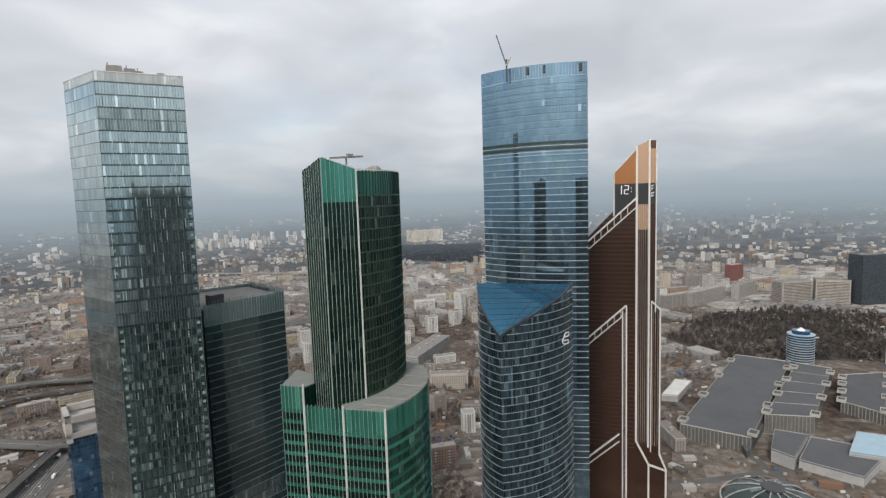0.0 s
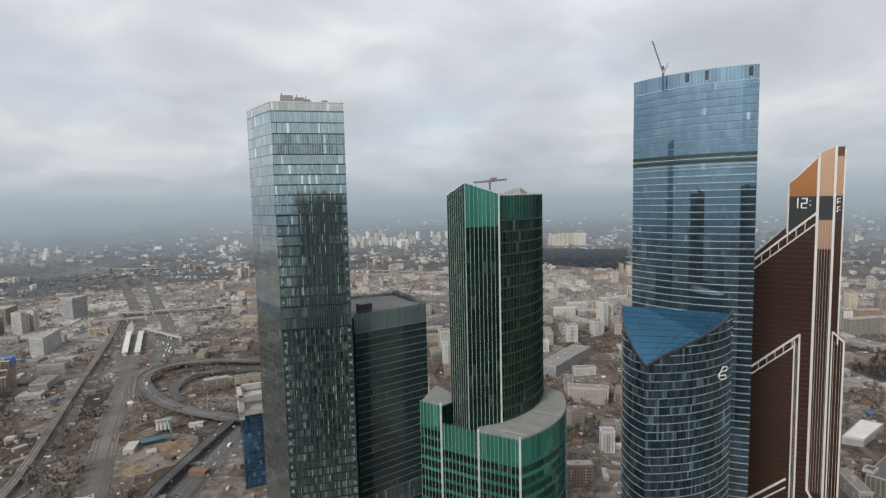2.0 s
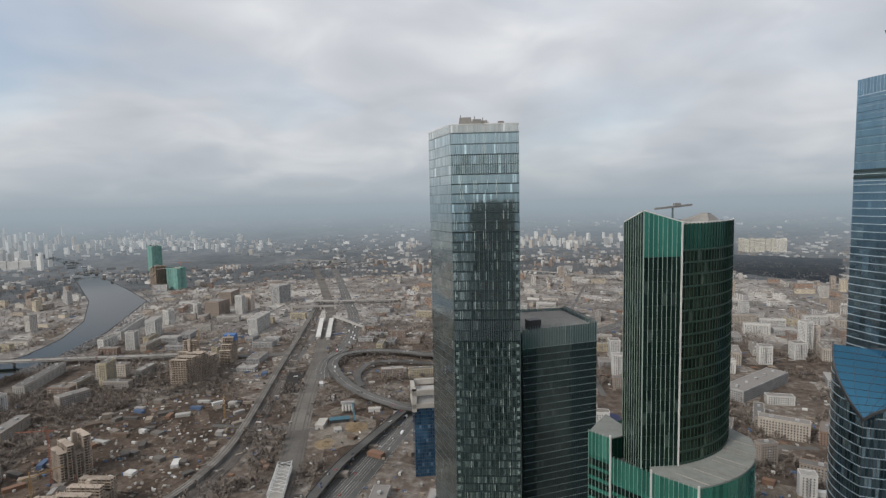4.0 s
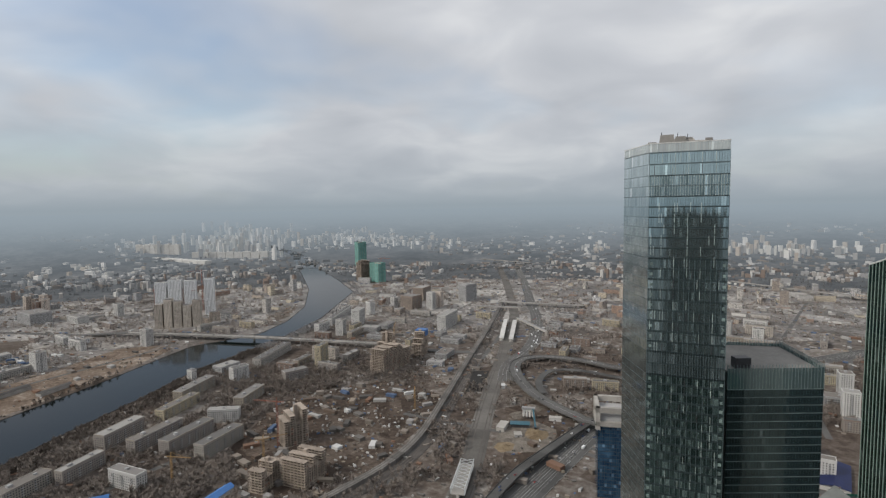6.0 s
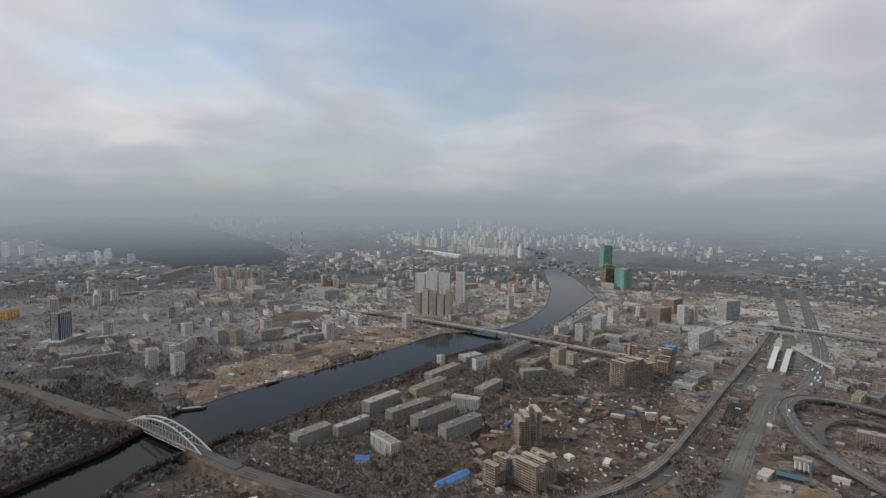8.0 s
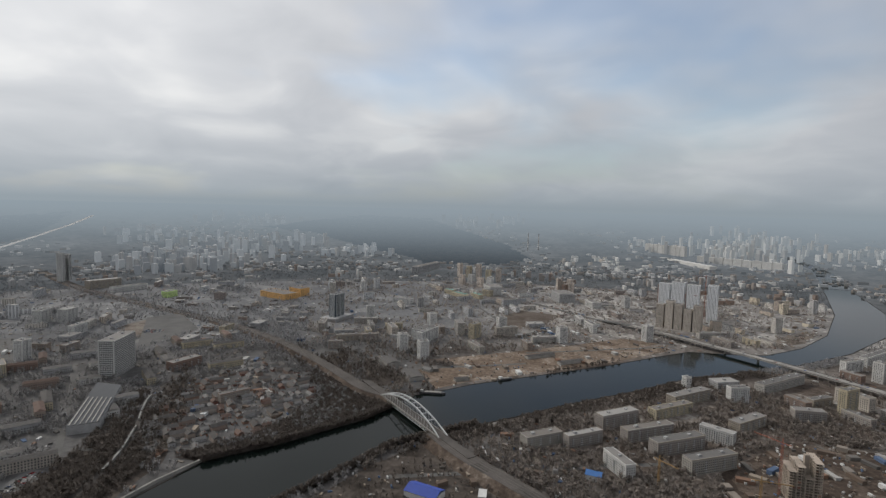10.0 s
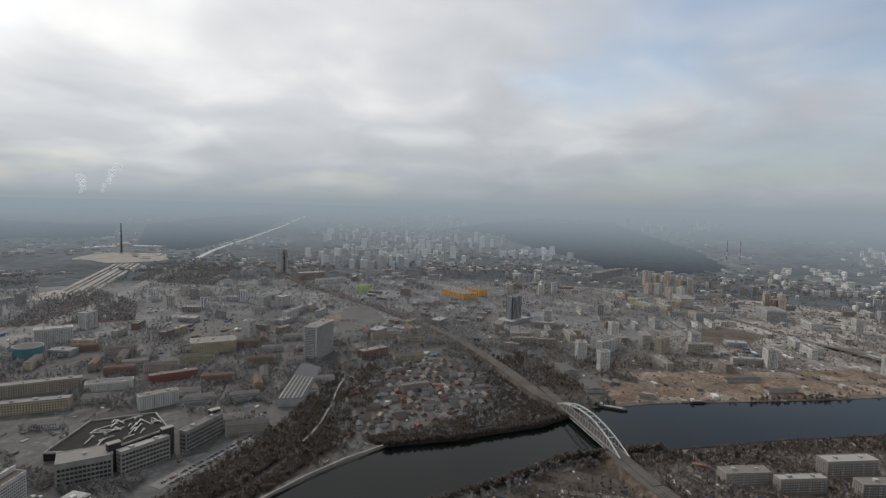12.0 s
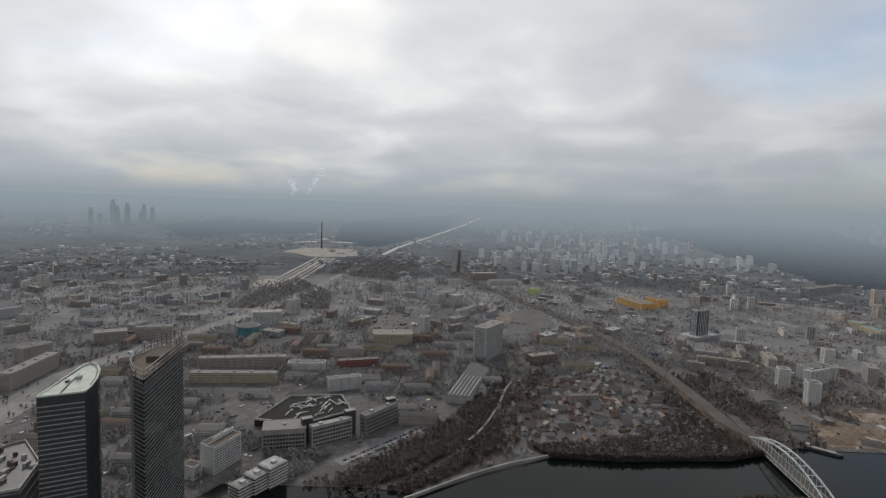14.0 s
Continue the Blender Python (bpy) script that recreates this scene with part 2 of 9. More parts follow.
TOWER_WALL = many("tower_block_wall", [(0.60, 0.58, 0.55), (0.50, 0.45, 0.40), (0.66, 0.65, 0.64), (0.46, 0.36, 0.30)], scale=0.06)
BRICK_WALL = many("brick_wall", [(0.22, 0.12, 0.085), (0.30, 0.19, 0.14), (0.27, 0.22, 0.18), (0.20, 0.10, 0.08)], scale=0.2)
MIXED_WALL = many("town_walls", [(0.33, 0.325, 0.315), (0.24, 0.22, 0.205), (0.44, 0.435, 0.425), (0.20, 0.175, 0.16), (0.28, 0.28, 0.28), (0.36, 0.335, 0.295)], scale=0.08)
WINDOW = plain("window_glass_dark", (0.03, 0.033, 0.037), 0.3, 0.0, scale=0.3, spread=0.4, vary=0.3)
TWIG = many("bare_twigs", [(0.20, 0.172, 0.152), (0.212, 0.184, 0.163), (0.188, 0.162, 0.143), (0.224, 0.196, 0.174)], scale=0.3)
# Haze is put into the COOL, COURT and PALE twigs as greyer, paler tones.
TWIG_COOL = many("haze_greyed_twigs", [(0.275, 0.272, 0.275), (0.29, 0.287, 0.29), (0.26, 0.257, 0.26), (0.305, 0.302, 0.305)], scale=0.3)
TWIG_COURT = many("haze_cooled_twigs", [(0.225, 0.218, 0.214), (0.238, 0.231, 0.227), (0.212, 0.205, 0.201), (0.25, 0.243, 0.239)], scale=0.3)
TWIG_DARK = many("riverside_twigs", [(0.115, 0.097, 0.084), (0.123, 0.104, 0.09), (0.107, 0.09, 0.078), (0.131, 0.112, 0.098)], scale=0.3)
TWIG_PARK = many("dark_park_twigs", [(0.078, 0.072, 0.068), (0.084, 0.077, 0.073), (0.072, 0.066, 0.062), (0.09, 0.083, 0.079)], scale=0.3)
TWIG_PALE = many("haze_paled_twigs", [(0.295, 0.262, 0.238), (0.31, 0.276, 0.251), (0.28, 0.248, 0.225), (0.325, 0.29, 0.264)], scale=0.3)
BARK = plain("bark", (0.09, 0.072, 0.058), 0.95, scale=0.5)
STEEL_WHITE = plain("white_painted_steel", (0.72, 0.73, 0.74), 0.5, 0.0, scale=0.3, spread=0.1, vary=0.03)
STEEL_DARK = plain("dark_steel", (0.07, 0.07, 0.075), 0.5, 0.5, scale=0.3)
BLUE_ROOF = plain("blue_sheet_roof", (0.05, 0.15, 0.38), 0.5, 0.0, scale=0.15, spread=0.18)


def water_material():
    m, tree, shader = material("river_water")
    a = noise_of(tree, 0.05, 5.0, 0.6)
    tree.links.new(ramp_node(tree, noise_of(tree, 0.004, 3.0), [(0.35, (0.003, 0.005, 0.0045)), (0.65, (0.005, 0.008, 0.007))]), shader.inputs["Base Color"])
    shader.inputs["Roughness"].default_value, shader.inputs["IOR"].default_value = 0.09, 1.33
    shader.inputs["Specular IOR Level"].default_value = 0.22
    bump(tree, shader, a, 0.14, 0.5)
    return m


WATER = water_material()
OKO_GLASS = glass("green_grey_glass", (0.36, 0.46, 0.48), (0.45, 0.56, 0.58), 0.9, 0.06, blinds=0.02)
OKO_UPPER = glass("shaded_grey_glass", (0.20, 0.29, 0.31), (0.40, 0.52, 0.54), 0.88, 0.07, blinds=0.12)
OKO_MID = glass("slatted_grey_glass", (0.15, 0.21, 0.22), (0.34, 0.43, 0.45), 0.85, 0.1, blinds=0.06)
# Side glass is tinted paler for mirrored sky, darker low down for the town.
OKO_SIDE = glass("sky_paled_glass", (0.40, 0.48, 0.49), (0.60, 0.67, 0.68), 0.9, 0.07, blinds=0.0)
OKO_SIDE_LOW = glass("low_dimmed_glass", (0.20, 0.25, 0.255), (0.36, 0.42, 0.425), 0.88, 0.08, blinds=0.0)
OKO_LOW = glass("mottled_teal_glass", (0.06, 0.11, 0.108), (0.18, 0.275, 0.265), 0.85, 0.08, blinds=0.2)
OKO_DARK = glass("dark_wing_glass", (0.085, 0.13, 0.135), (0.13, 0.19, 0.195), 0.8, 0.08, blinds=0.0)
WING_TOP = glass("teal_band_glass", (0.20, 0.29, 0.295), (0.28, 0.38, 0.38), 0.7, 0.12, blinds=0.0)
RAIL_GLASS = glass("pale_rail_glass", (0.36, 0.40, 0.40), (0.48, 0.52, 0.52), 0.25, 0.25, blinds=0.0)
TEAL_DARK = plain("dark_teal_metal", (0.045, 0.065, 0.068), 0.4, 0.5, scale=0.3)
TEAL_BAND = plain("teal_grey_metal", (0.12, 0.16, 0.17), 0.4, 0.5, scale=0.3)
WING_LINE = plain("grey_floor_line", (0.19, 0.235, 0.235), 0.5, 0.3, scale=0.3)
GREEN_GLASS = glass("emerald_glass", (0.02, 0.085, 0.065), (0.05, 0.17, 0.13), 0.8, 0.07, blinds=0.03)
GREEN_CROWN = glass("fluted_emerald_glass", (0.02, 0.10, 0.075), (0.05, 0.18, 0.135), 0.7, 0.1, blinds=0.0)
GREEN_BRIGHT = glass("bright_emerald_glass", (0.03, 0.17, 0.13), (0.075, 0.33, 0.255), 0.65, 0.12, blinds=0.0)
# The mirrored brown of the town is put into this olive tint.
OLIVE_GLASS = glass("olive_reflection_glass", (0.014, 0.030, 0.024), (0.052, 0.080, 0.060), 0.8, 0.08, blinds=0.03)
GREEN_DARK = glass("dark_green_glass", (0.011, 0.034, 0.028), (0.03, 0.066, 0.055), 0.8, 0.06, blinds=0.03)
FIN = plain("white_green_fin", (0.27, 0.345, 0.315), 0.45, 0.1, scale=0.2, spread=0.1, vary=0.03)
BLUE_GLASS = glass("steel_blue_glass", (0.175, 0.28, 0.36), (0.225, 0.34, 0.42), 0.92, 0.035, blinds=0.0)
LEDGE = plain("blue_grey_ledge", (0.36, 0.44, 0.49), 0.5, 0.2, scale=0.2, spread=0.1, vary=0.03)
SAIL_GLASS = glass("sail_blue_glass", (0.035, 0.13, 0.215), (0.042, 0.145, 0.235), 0.8, 0.05, blinds=0.0)
SPANDREL_GREEN = plain("olive_green_spandrel", (0.036, 0.072, 0.056), 0.35, 0.35, scale=0.2, spread=0.15, vary=0.08)
WEST_LEDGE = plain("pale_blue_ledge", (0.28, 0.36, 0.41), 0.5, 0.2, scale=0.2, spread=0.1, vary=0.03)
WEST_GLASS = glass("dark_blue_glass", (0.022, 0.060, 0.080), (0.14, 0.235, 0.29), 0.85, 0.06, blinds=0.1)
COPPER_GLASS = glass("copper_glass", (0.105, 0.062, 0.047), (0.155, 0.092, 0.070), 0.7, 0.1, blinds=0.0)
COPPER_BRIGHT = glass("bright_copper_glass", (0.40, 0.17, 0.07), (0.50, 0.22, 0.09), 0.7, 0.15, blinds=0.0)

# ---- shaping helpers ----
class Shape:
    """Gathers corners and faces of one mesh, in world places."""

    def __init__(self):
        self.v, self.f = [], []

    def quad(self, a, b, c, d):
        n = len(self.v)
        self.v += [tuple(a), tuple(b), tuple(c), tuple(d)]
        self.f.append((n, n + 1, n + 2, n + 3))
        return self

    def solid(self, low, high):
        """A closed body between two rings of the same number of corners."""
        n, k = len(self.v), len(low)
        self.v += [tuple(p) for p in low] + [tuple(p) for p in high]
        self.f += [(n + i, n + (i + 1) % k, n + k + (i + 1) % k, n + k + i) for i in range(k)]
        self.f += [tuple(n + i for i in range(k - 1, -1, -1)), tuple(n + k + i for i in range(k))]
        return self

    def prism(self, plan, z0, z1):
        return self.solid([(x, y, z0) for x, y in plan], [(x, y, z1) for x, y in plan])

    def box(self, x, y, z0, z1, lx, ly, yaw=0.0):
        return self.prism(rect(x, y, lx, ly, yaw), z0, z1)

    def beam(self, a, b, w, h=None, up=(0, 0, 1)):
        """A square bar from a to b."""
        a, b = Vector(a), Vector(b)
        way = (b - a).normalized()
        side = way.cross(Vector(up))
        side = (side if side.length > 1e-4 else Vector((1, 0, 0))).normalized() * (w / 2)
        top = side.cross(way).normalized() * ((h or w) / 2)
        ring = lambda p: [p - side - top, p + side - top, p + side + top, p - side + top]
        return self.solid(ring(a), ring(b))

    def tube(self, a, b, r0, r1, sides=8):
        a, b = Vector(a), Vector(b)
        way = (b - a).normalized()
        s = way.orthogonal().normalized()
        t = way.cross(s)
        ring = lambda p, r: [p + r * (math.cos(2 * math.pi * i / sides) * s + math.sin(2 * math.pi * i / sides) * t) for i in range(sides)]
        return self.solid(ring(a, r0), ring(b, r1))


def rect(x, y, lx, ly, yaw=0.0):
    c, s = math.cos(radians(yaw)), math.sin(radians(yaw))
    return [(x + c * a - s * b, y + s * a + c * b) for a, b in ((-lx / 2, -ly / 2), (lx / 2, -ly / 2), (lx / 2, ly / 2), (-lx / 2, ly / 2))]


def thing(name, x, y, z=0.0, label="", category="", group="", kind=""):
    ob = new(name)
    ob.location = (x, y, z)
    ob.empty_display_size = 1.0
    return tagged(ob, label, category, group, kind)


def part(name, shape, mat, parent=None, label="", kind="", smooth=False):
    """Links a shape as one mesh object under its thing, or on its own."""
    mesh = bpy.data.meshes.new(name)
    base = world_of(parent) if parent else Vector((0, 0, 0))
    mesh.from_pydata([(x - base.x, y - base.y, z - base.z) for x, y, z in shape.v], [], shape.f)
    mesh.materials.append(mat)
    if smooth:
        mesh.polygons.foreach_set("use_smooth", [True] * len(mesh.polygons))
    mesh.update()
    ob = new(name, mesh)
    ob.parent = parent
    return tagged(ob, label, kind=kind)


def world_of(ob):
    place = Vector(ob.location)
    while ob.parent:
        ob = ob.parent
        place += Vector(ob.location)
    return place


def alone(name, shape, mat, label="", category="", group="", kind="", smooth=False):
    """A shape that is a thing by itself, with its origin at its foot."""
    xs, ys, zs = zip(*shape.v)
    ob = part(name, shape, mat, None, label, kind, smooth)
    base = Vector(((min(xs) + max(xs)) / 2, (min(ys) + max(ys)) / 2, min(zs)))
    ob.data.transform(Matrix.Translation(-base))
    ob.location = base
    return tagged(ob, category=category, group=group)


def spaced(line, step):
    """Corners of a line cut into even pieces of about one step, corner to corner."""
    out = []
    for a, b in zip(line, line[1:]):
        n = max(1, round(math.dist(a, b) / step))
        out += [tuple(p + (q - p) * i / n for p, q in zip(a, b)) for i in range(n)]
    return out + [tuple(line[-1])]


def bowed(a, b, rise, n=14):
    """An arc from a to b that stands out by rise to the right of the way."""
    a, b = Vector(a), Vector(b)
    side = Vector(((b - a).y, -(b - a).x)).normalized()
    return [tuple(a.lerp(b, i / n) + side * rise * (1 - (2 * i / n - 1) ** 2)) for i in range(n + 1)]


def offset(line, d):
    """The line moved d to the right of its way."""
    out = []
    for i, p in enumerate(line):
        a, b = Vector(line[max(0, i - 1)]), Vector(line[min(len(line) - 1, i + 1)])
        side = Vector(((b - a).y, -(b - a).x)).normalized()
        out.append((p[0] + side.x * d, p[1] + side.y * d))
    return out


def ribbon(shape, line, width, z0, z1=None, heights=None):
    """A road-like band along a line; with z1 it is a solid slab."""
    left, right = offset(line, -width / 2), offset(line, width / 2)
    hs = heights or [z0] * len(line)
    for i in range(len(line) - 1):
        a, b, c, d = left[i], right[i], right[i + 1], left[i + 1]
        if z1 is None:
            shape.quad((*a, hs[i]), (*b, hs[i]), (*c, hs[i + 1]), (*d, hs[i + 1]))
        else:
            low = [(*a, hs[i]), (*b, hs[i]), (*c, hs[i + 1]), (*d, hs[i + 1])]
            shape.solid(low, [(x, y, z + z1) for x, y, z in low])
    return shape


def smooth_line(points, step=25.0):
    """A rounded line through the points."""
    pts = [Vector(p) for p in points]
    out = []
    for i in range(len(pts) - 1):
        p0, p1, p2, p3 = pts[max(0, i - 1)], pts[i], pts[i + 1], pts[min(len(pts) - 1, i + 2)]
        n = max(1, round((p2 - p1).length / step))
        for k in range(n):
            t = k / n
            out.append(tuple(0.5 * ((2 * p1) + (p2 - p0) * t + (2 * p0 - 5 * p1 + 4 * p2 - p3) * t * t + (3 * p1 - p0 - 3 * p2 + p3) * t ** 3)))
    return out + [tuple(pts[-1])]


def inside(x, y, plan):
    hit = False
    for (ax, ay), (bx, by) in zip(plan, plan[1:] + plan[:1]):
        if (ay > y) != (by > y) and x < (bx - ax) * (y - ay) / (by - ay) + ax:
            hit = not hit
    return hit


def away(x, y, line):
    """How far a place is from a line."""
    best = 1e9
    for (ax, ay), (bx, by) in zip(line, line[1:]):
        dx, dy = bx - ax, by - ay
        k = max(0.0, min(1.0, ((x - ax) * dx + (y - ay) * dy) / (dx * dx + dy * dy + 1e-9)))
        best = min(best, math.hypot(x - ax - k * dx, y - ay - k * dy))
    return best


# ---- curtain walls ----
def glazing(parent, line, z0, z1, floor_h, pane_w, mat, tilt=0.25, single=None, seed=1, gap=0.12, proud=0.12, top=None, rows=None):
    """Panes over a wall line, floor by floor. Those between the heights in single are objects of their own; the rest are one part.
    top: a function of the place along the line that gives the wall's upper end."""
    rng = random.Random(seed)
    cuts = spaced(line, pane_w)
    rest, singles, meshes = Shape(), [], {}
    floors = max(1, round((z1 - z0) / floor_h))
    h = (z1 - z0) / floors
    for i in range(len(cuts) - 1):
        a, b = Vector(cuts[i]), Vector(cuts[i + 1])
        w = (b - a).length
        side = Vector(((b - a).y, -(b - a).x)).normalized()
        for k in range(floors):
            lo, hi = z0 + k * h + gap * 2, z0 + (k + 1) * h - gap * 2
            if rows and not rows(k):
                continue
            if top:
                ends = top(i / (len(cuts) - 1)), top((i + 1) / (len(cuts) - 1))
                if lo > min(ends) - 0.6:
                    continue
                ends = min(hi, ends[0]), min(hi, ends[1])
                hi = min(ends)
            jx, jz = math.tan(radians(rng.gauss(0, tilt))) * w / 2, math.tan(radians(rng.gauss(0, tilt))) * (hi - lo) / 2
            e = (b - a).normalized() * gap
            put = lambda p, z, s, t: (p.x + side.x * (proud + s * jx + t * jz), p.y + side.y * (proud + s * jx + t * jz), z)
            corners = (put(a + e, lo, -1, -1), put(b - e, lo, 1, -1), put(b - e, ends[1] if top else hi, 1, 1), put(a + e, ends[0] if top else hi, -1, 1))
            if single and single[0] <= lo < single[1] and len(singles) < 300 and not top:
                singles.append((corners, round(w, 2), round(hi - lo, 2)))
            else:
                rest.quad(*corners)
    if rest.f:
        part("glazing", rest, mat, parent, kind="stuff")
    base = world_of(parent)
    for corners, w, hh in singles:
        if (w, hh) not in meshes:
            mesh = bpy.data.meshes.new("pane")
            x, y = w / 2 - gap, hh / 2
            mesh.from_pydata([(-x, 0, -y), (x, 0, -y), (x, 0, y), (-x, 0, y), (-x, 0.06, -y), (x, 0.06, -y), (x, 0.06, y), (-x, 0.06, y)], [],
                             [(0, 1, 2, 3), (5, 4, 7, 6), (1, 0, 4, 5), (3, 2, 6, 7), (2, 1, 5, 6), (0, 3, 7, 4)])
            mesh.materials.append(mat)
            meshes[w, hh] = mesh
        a, b, c, d = (Vector(p) for p in corners)
        ex, ez = ((b + c) - (a + d)).normalized(), ((d + c) - (a + b)).normalized()
        ey = ez.cross(ex).normalized()
        ob = new("pane", meshes[w, hh])
        ob.parent = parent
        m = Matrix((ex, ey, ez)).transposed().to_4x4()
        m.translation = (a + b + c + d) / 4 - base
        ob.matrix_basis = m


def bands(parent, line, z0, z1, floor_h, thick, deep, mat, name="floor_band", label="", closed=False, top=None, every=1):
    """A ledge round the wall at each floor, each a part."""
    floors = max(1, round((z1 - z0) / floor_h))
    h = (z1 - z0) / floors
    outer, inner = offset(line, deep), offset(line, -0.3)
    for k in range(0, floors + 1, every):
        z = z0 + k * h
        keep = [i for i in range(len(line)) if not top or top(i / (len(line) - 1)) >= z + thick]
        if len(keep) < 2:
            continue
        shape = Shape()
        lo, hi = z - thick / 2, z + thick / 2
        for i in keep:
            shape.v += [(*inner[i], lo), (*outer[i], lo), (*outer[i], hi), (*inner[i], hi)]
        n = len(keep)
        shape.f += [(4 * i + j, 4 * i + (j + 1) % 4, 4 * i + 4 + (j + 1) % 4, 4 * i + 4 + j) for i in range(n - 1) for j in range(4)]
        shape.f += [(3, 2, 1, 0), (4 * n - 4, 4 * n - 3, 4 * n - 2, 4 * n - 1)]
        part(name, shape, mat, parent, label)


def fins(parent, line, z0, z1, step, wide, deep, mat, name="mullion", label="", top=None):
    """Upright ribs along a wall, each a part."""
    cuts = spaced(line, step)
    for i, p in enumerate(cuts):
        a, b = Vector(cuts[max(0, i - 1)]), Vector(cuts[min(len(cuts) - 1, i + 1)])
        side = Vector(((b - a).y, -(b - a).x)).normalized()
        end = top(i / (len(cuts) - 1)) if top else z1
        yaw = math.degrees(math.atan2((b - a).y, (b - a).x))
        part(name, Shape().box(p[0] + side.x * deep / 2, p[1] + side.y * deep / 2, z0, end, wide, deep + 0.4, yaw), mat, parent, label)


def core(parent, plan, z0, z1, mat, name="core"):
    return part(name, Shape().prism(plan, z0, z1), mat, parent)


def parapet(parent, plan, z, high, thick, mat, name="parapet"):
    shape = Shape()
    n = len(plan)
    cx, cy = sum(p[0] for p in plan) / n, sum(p[1] for p in plan) / n
    inn = [(x + (cx - x) * thick / math.hypot(cx - x, cy - y), y + (cy - y) * thick / math.hypot(cx - x, cy - y)) for x, y in plan]
    for i in range(n):
        shape.prism([plan[i], plan[(i + 1) % n], inn[(i + 1) % n], inn[i]], z, z + high)
    return part(name, shape, mat, parent)

# ---- the land, the river and the ways ----
RIVER = [(-548, -330), (-566, -274), (-643, -230), (-727, -174), (-744, -140), (-766, -89), (-800, -36), (-840, 30), (-895, 84), (-938, 118), (-953, 160), (-984, 228), (-1025, 373), (-1076, 545), (-1136, 709),
         (-1161, 786), (-1125, 900), (-1118, 956), (-1168, 1095), (-1287, 1285), (-1545, 1570), (-1900, 1890), (-2150, 2110),
         (-2060, 2185), (-1973, 2104), (-1602, 1816), (-1341, 1600), (-1111, 1178), (-1037, 970), (-1002, 796), (-974, 657),
         (-916, 513), (-867, 366), (-824, 262), (-800, 195), (-765, 118), (-747, 68), (-687, 11), (-560, -130), (-420, -330), (-380, -480), (-470, -480)]
TRUNK_ROAD = smooth_line([(-235, 300), (-292, 530), (-383, 785), (-498, 1122), (-629, 1479), (-933, 2106), (-1230, 2668), (-1400, 2990)])
CURVED_RAIL = smooth_line([(-470, 250), (-425, 370), (-405, 470), (-399, 540), (-406, 604), (-424, 672), (-458, 780), (-510, 940), (-560, 1100), (-630, 1320), (-730, 1620)])
RAIL_LINE = smooth_line([(-2900, -1520), (-2195, -986), (-1847, -647), (-1593, -380), (-1362, -185), (-1130, -50), (-963, 32), (-905, 82), (-722, 139), (-624, 189), (-540, 236), (-430, 300)])
ROAD_BRIDGE = smooth_line([(-1400, 775), (-1299, 814), (-1045, 901), (-806, 967), (-740, 985)])
BRIDGE_ENDS = [smooth_line([(-740, 985), (-640, 1010), (-520, 1060)]), smooth_line([(-1400, 775), (-1532, 723), (-1850, 600), (-2300, 330)])]
LOOP_ROAD = smooth_line([(60, 1110), (-120, 1080), (-229, 1049), (-300, 1066), (-371, 1062), (-414, 1028), (-410, 963), (-358, 878), (-299, 818), (-237, 780), (-200, 766), (-120, 800)])
RAMP_ROAD = smooth_line([(-210, 772), (-235, 640), (-246, 559), (-240, 430), (-200, 300)])
AVENUE = smooth_line([(-250, -760), (-441, -900), (-608, -1010), (-867, -1066), (-1212, -1163), (-1572, -1279), (-2019, -1463), (-2520, -1652)])
HIGHWAY = smooth_line([(-400, 900), (-436, 1000), (-456, 1181), (-540, 1430), (-654, 1677), (-860, 2130), (-1084, 2594), (-1230, 2950)])
INNER_RAMP = smooth_line([(60, 1025), (-90, 1000), (-194, 990), (-290, 1000), (-340, 975), (-338, 900), (-310, 850)])
EXPRESSWAY = smooth_line([(-225, 280), (-232, 430), (-222, 563), (-212, 667), (-198, 784), (-150, 900), (-60, 1060), (60, 1250), (260, 1500), (520, 1800)])
SPUR_RAIL = smooth_line([(-526, -337), (-610, -296), (-736, -282), (-846, -294), (-974, -317), (-1106, -299), (-1281, -221), (-1400, -170)])
EMBANKMENT = smooth_line([(-330, -600), (-480, -400), (-640, -310), (-760, -300), (-900, -330)])


STREETS = []
street_rng = random.Random(3)
for k in range(64):
    a, r = radians(street_rng.uniform(-62, 158)), street_rng.uniform(560, 2500)
    x, y = -r * math.sin(a), r * math.cos(a)
    turn = radians(40 * noise.noise(Vector((x / 700, y / 700, 9.1))) + street_rng.choice((0, 90)))
    half = street_rng.uniform(120, 420)
    line = spaced([(x - half * math.cos(turn), y - half * math.sin(turn)), (x + half * math.cos(turn), y + half * math.sin(turn))], 40)
    line = [p for p in line if not inside(*p, RIVER) and away(*p, RIVER + RIVER[:1]) > 30]
    if len(line) > 3 and all(math.dist(p, q) < 60 for p, q in zip(line, line[1:])):
        STREETS.append(line)

STREETS.append(spaced([(-735, -352), (-774, -361), (-949, -429), (-1183, -525)], 40))
STREETS.append(spaced([(-792, -460), (-985, -537)], 40))


# how the far land rises to the skyline: distance and height
FAR_FROM = 2350
FAR_STEPS = [(0, 0.0), (FAR_FROM, 0.0), (2990, 0.0), (3300, 8.0), (3600, 22.0), (3900, 45.0), (4200, 80.0), (4500, 130.0), (4750, 190.0), (4900, 245.0), (4965, 292.0)]


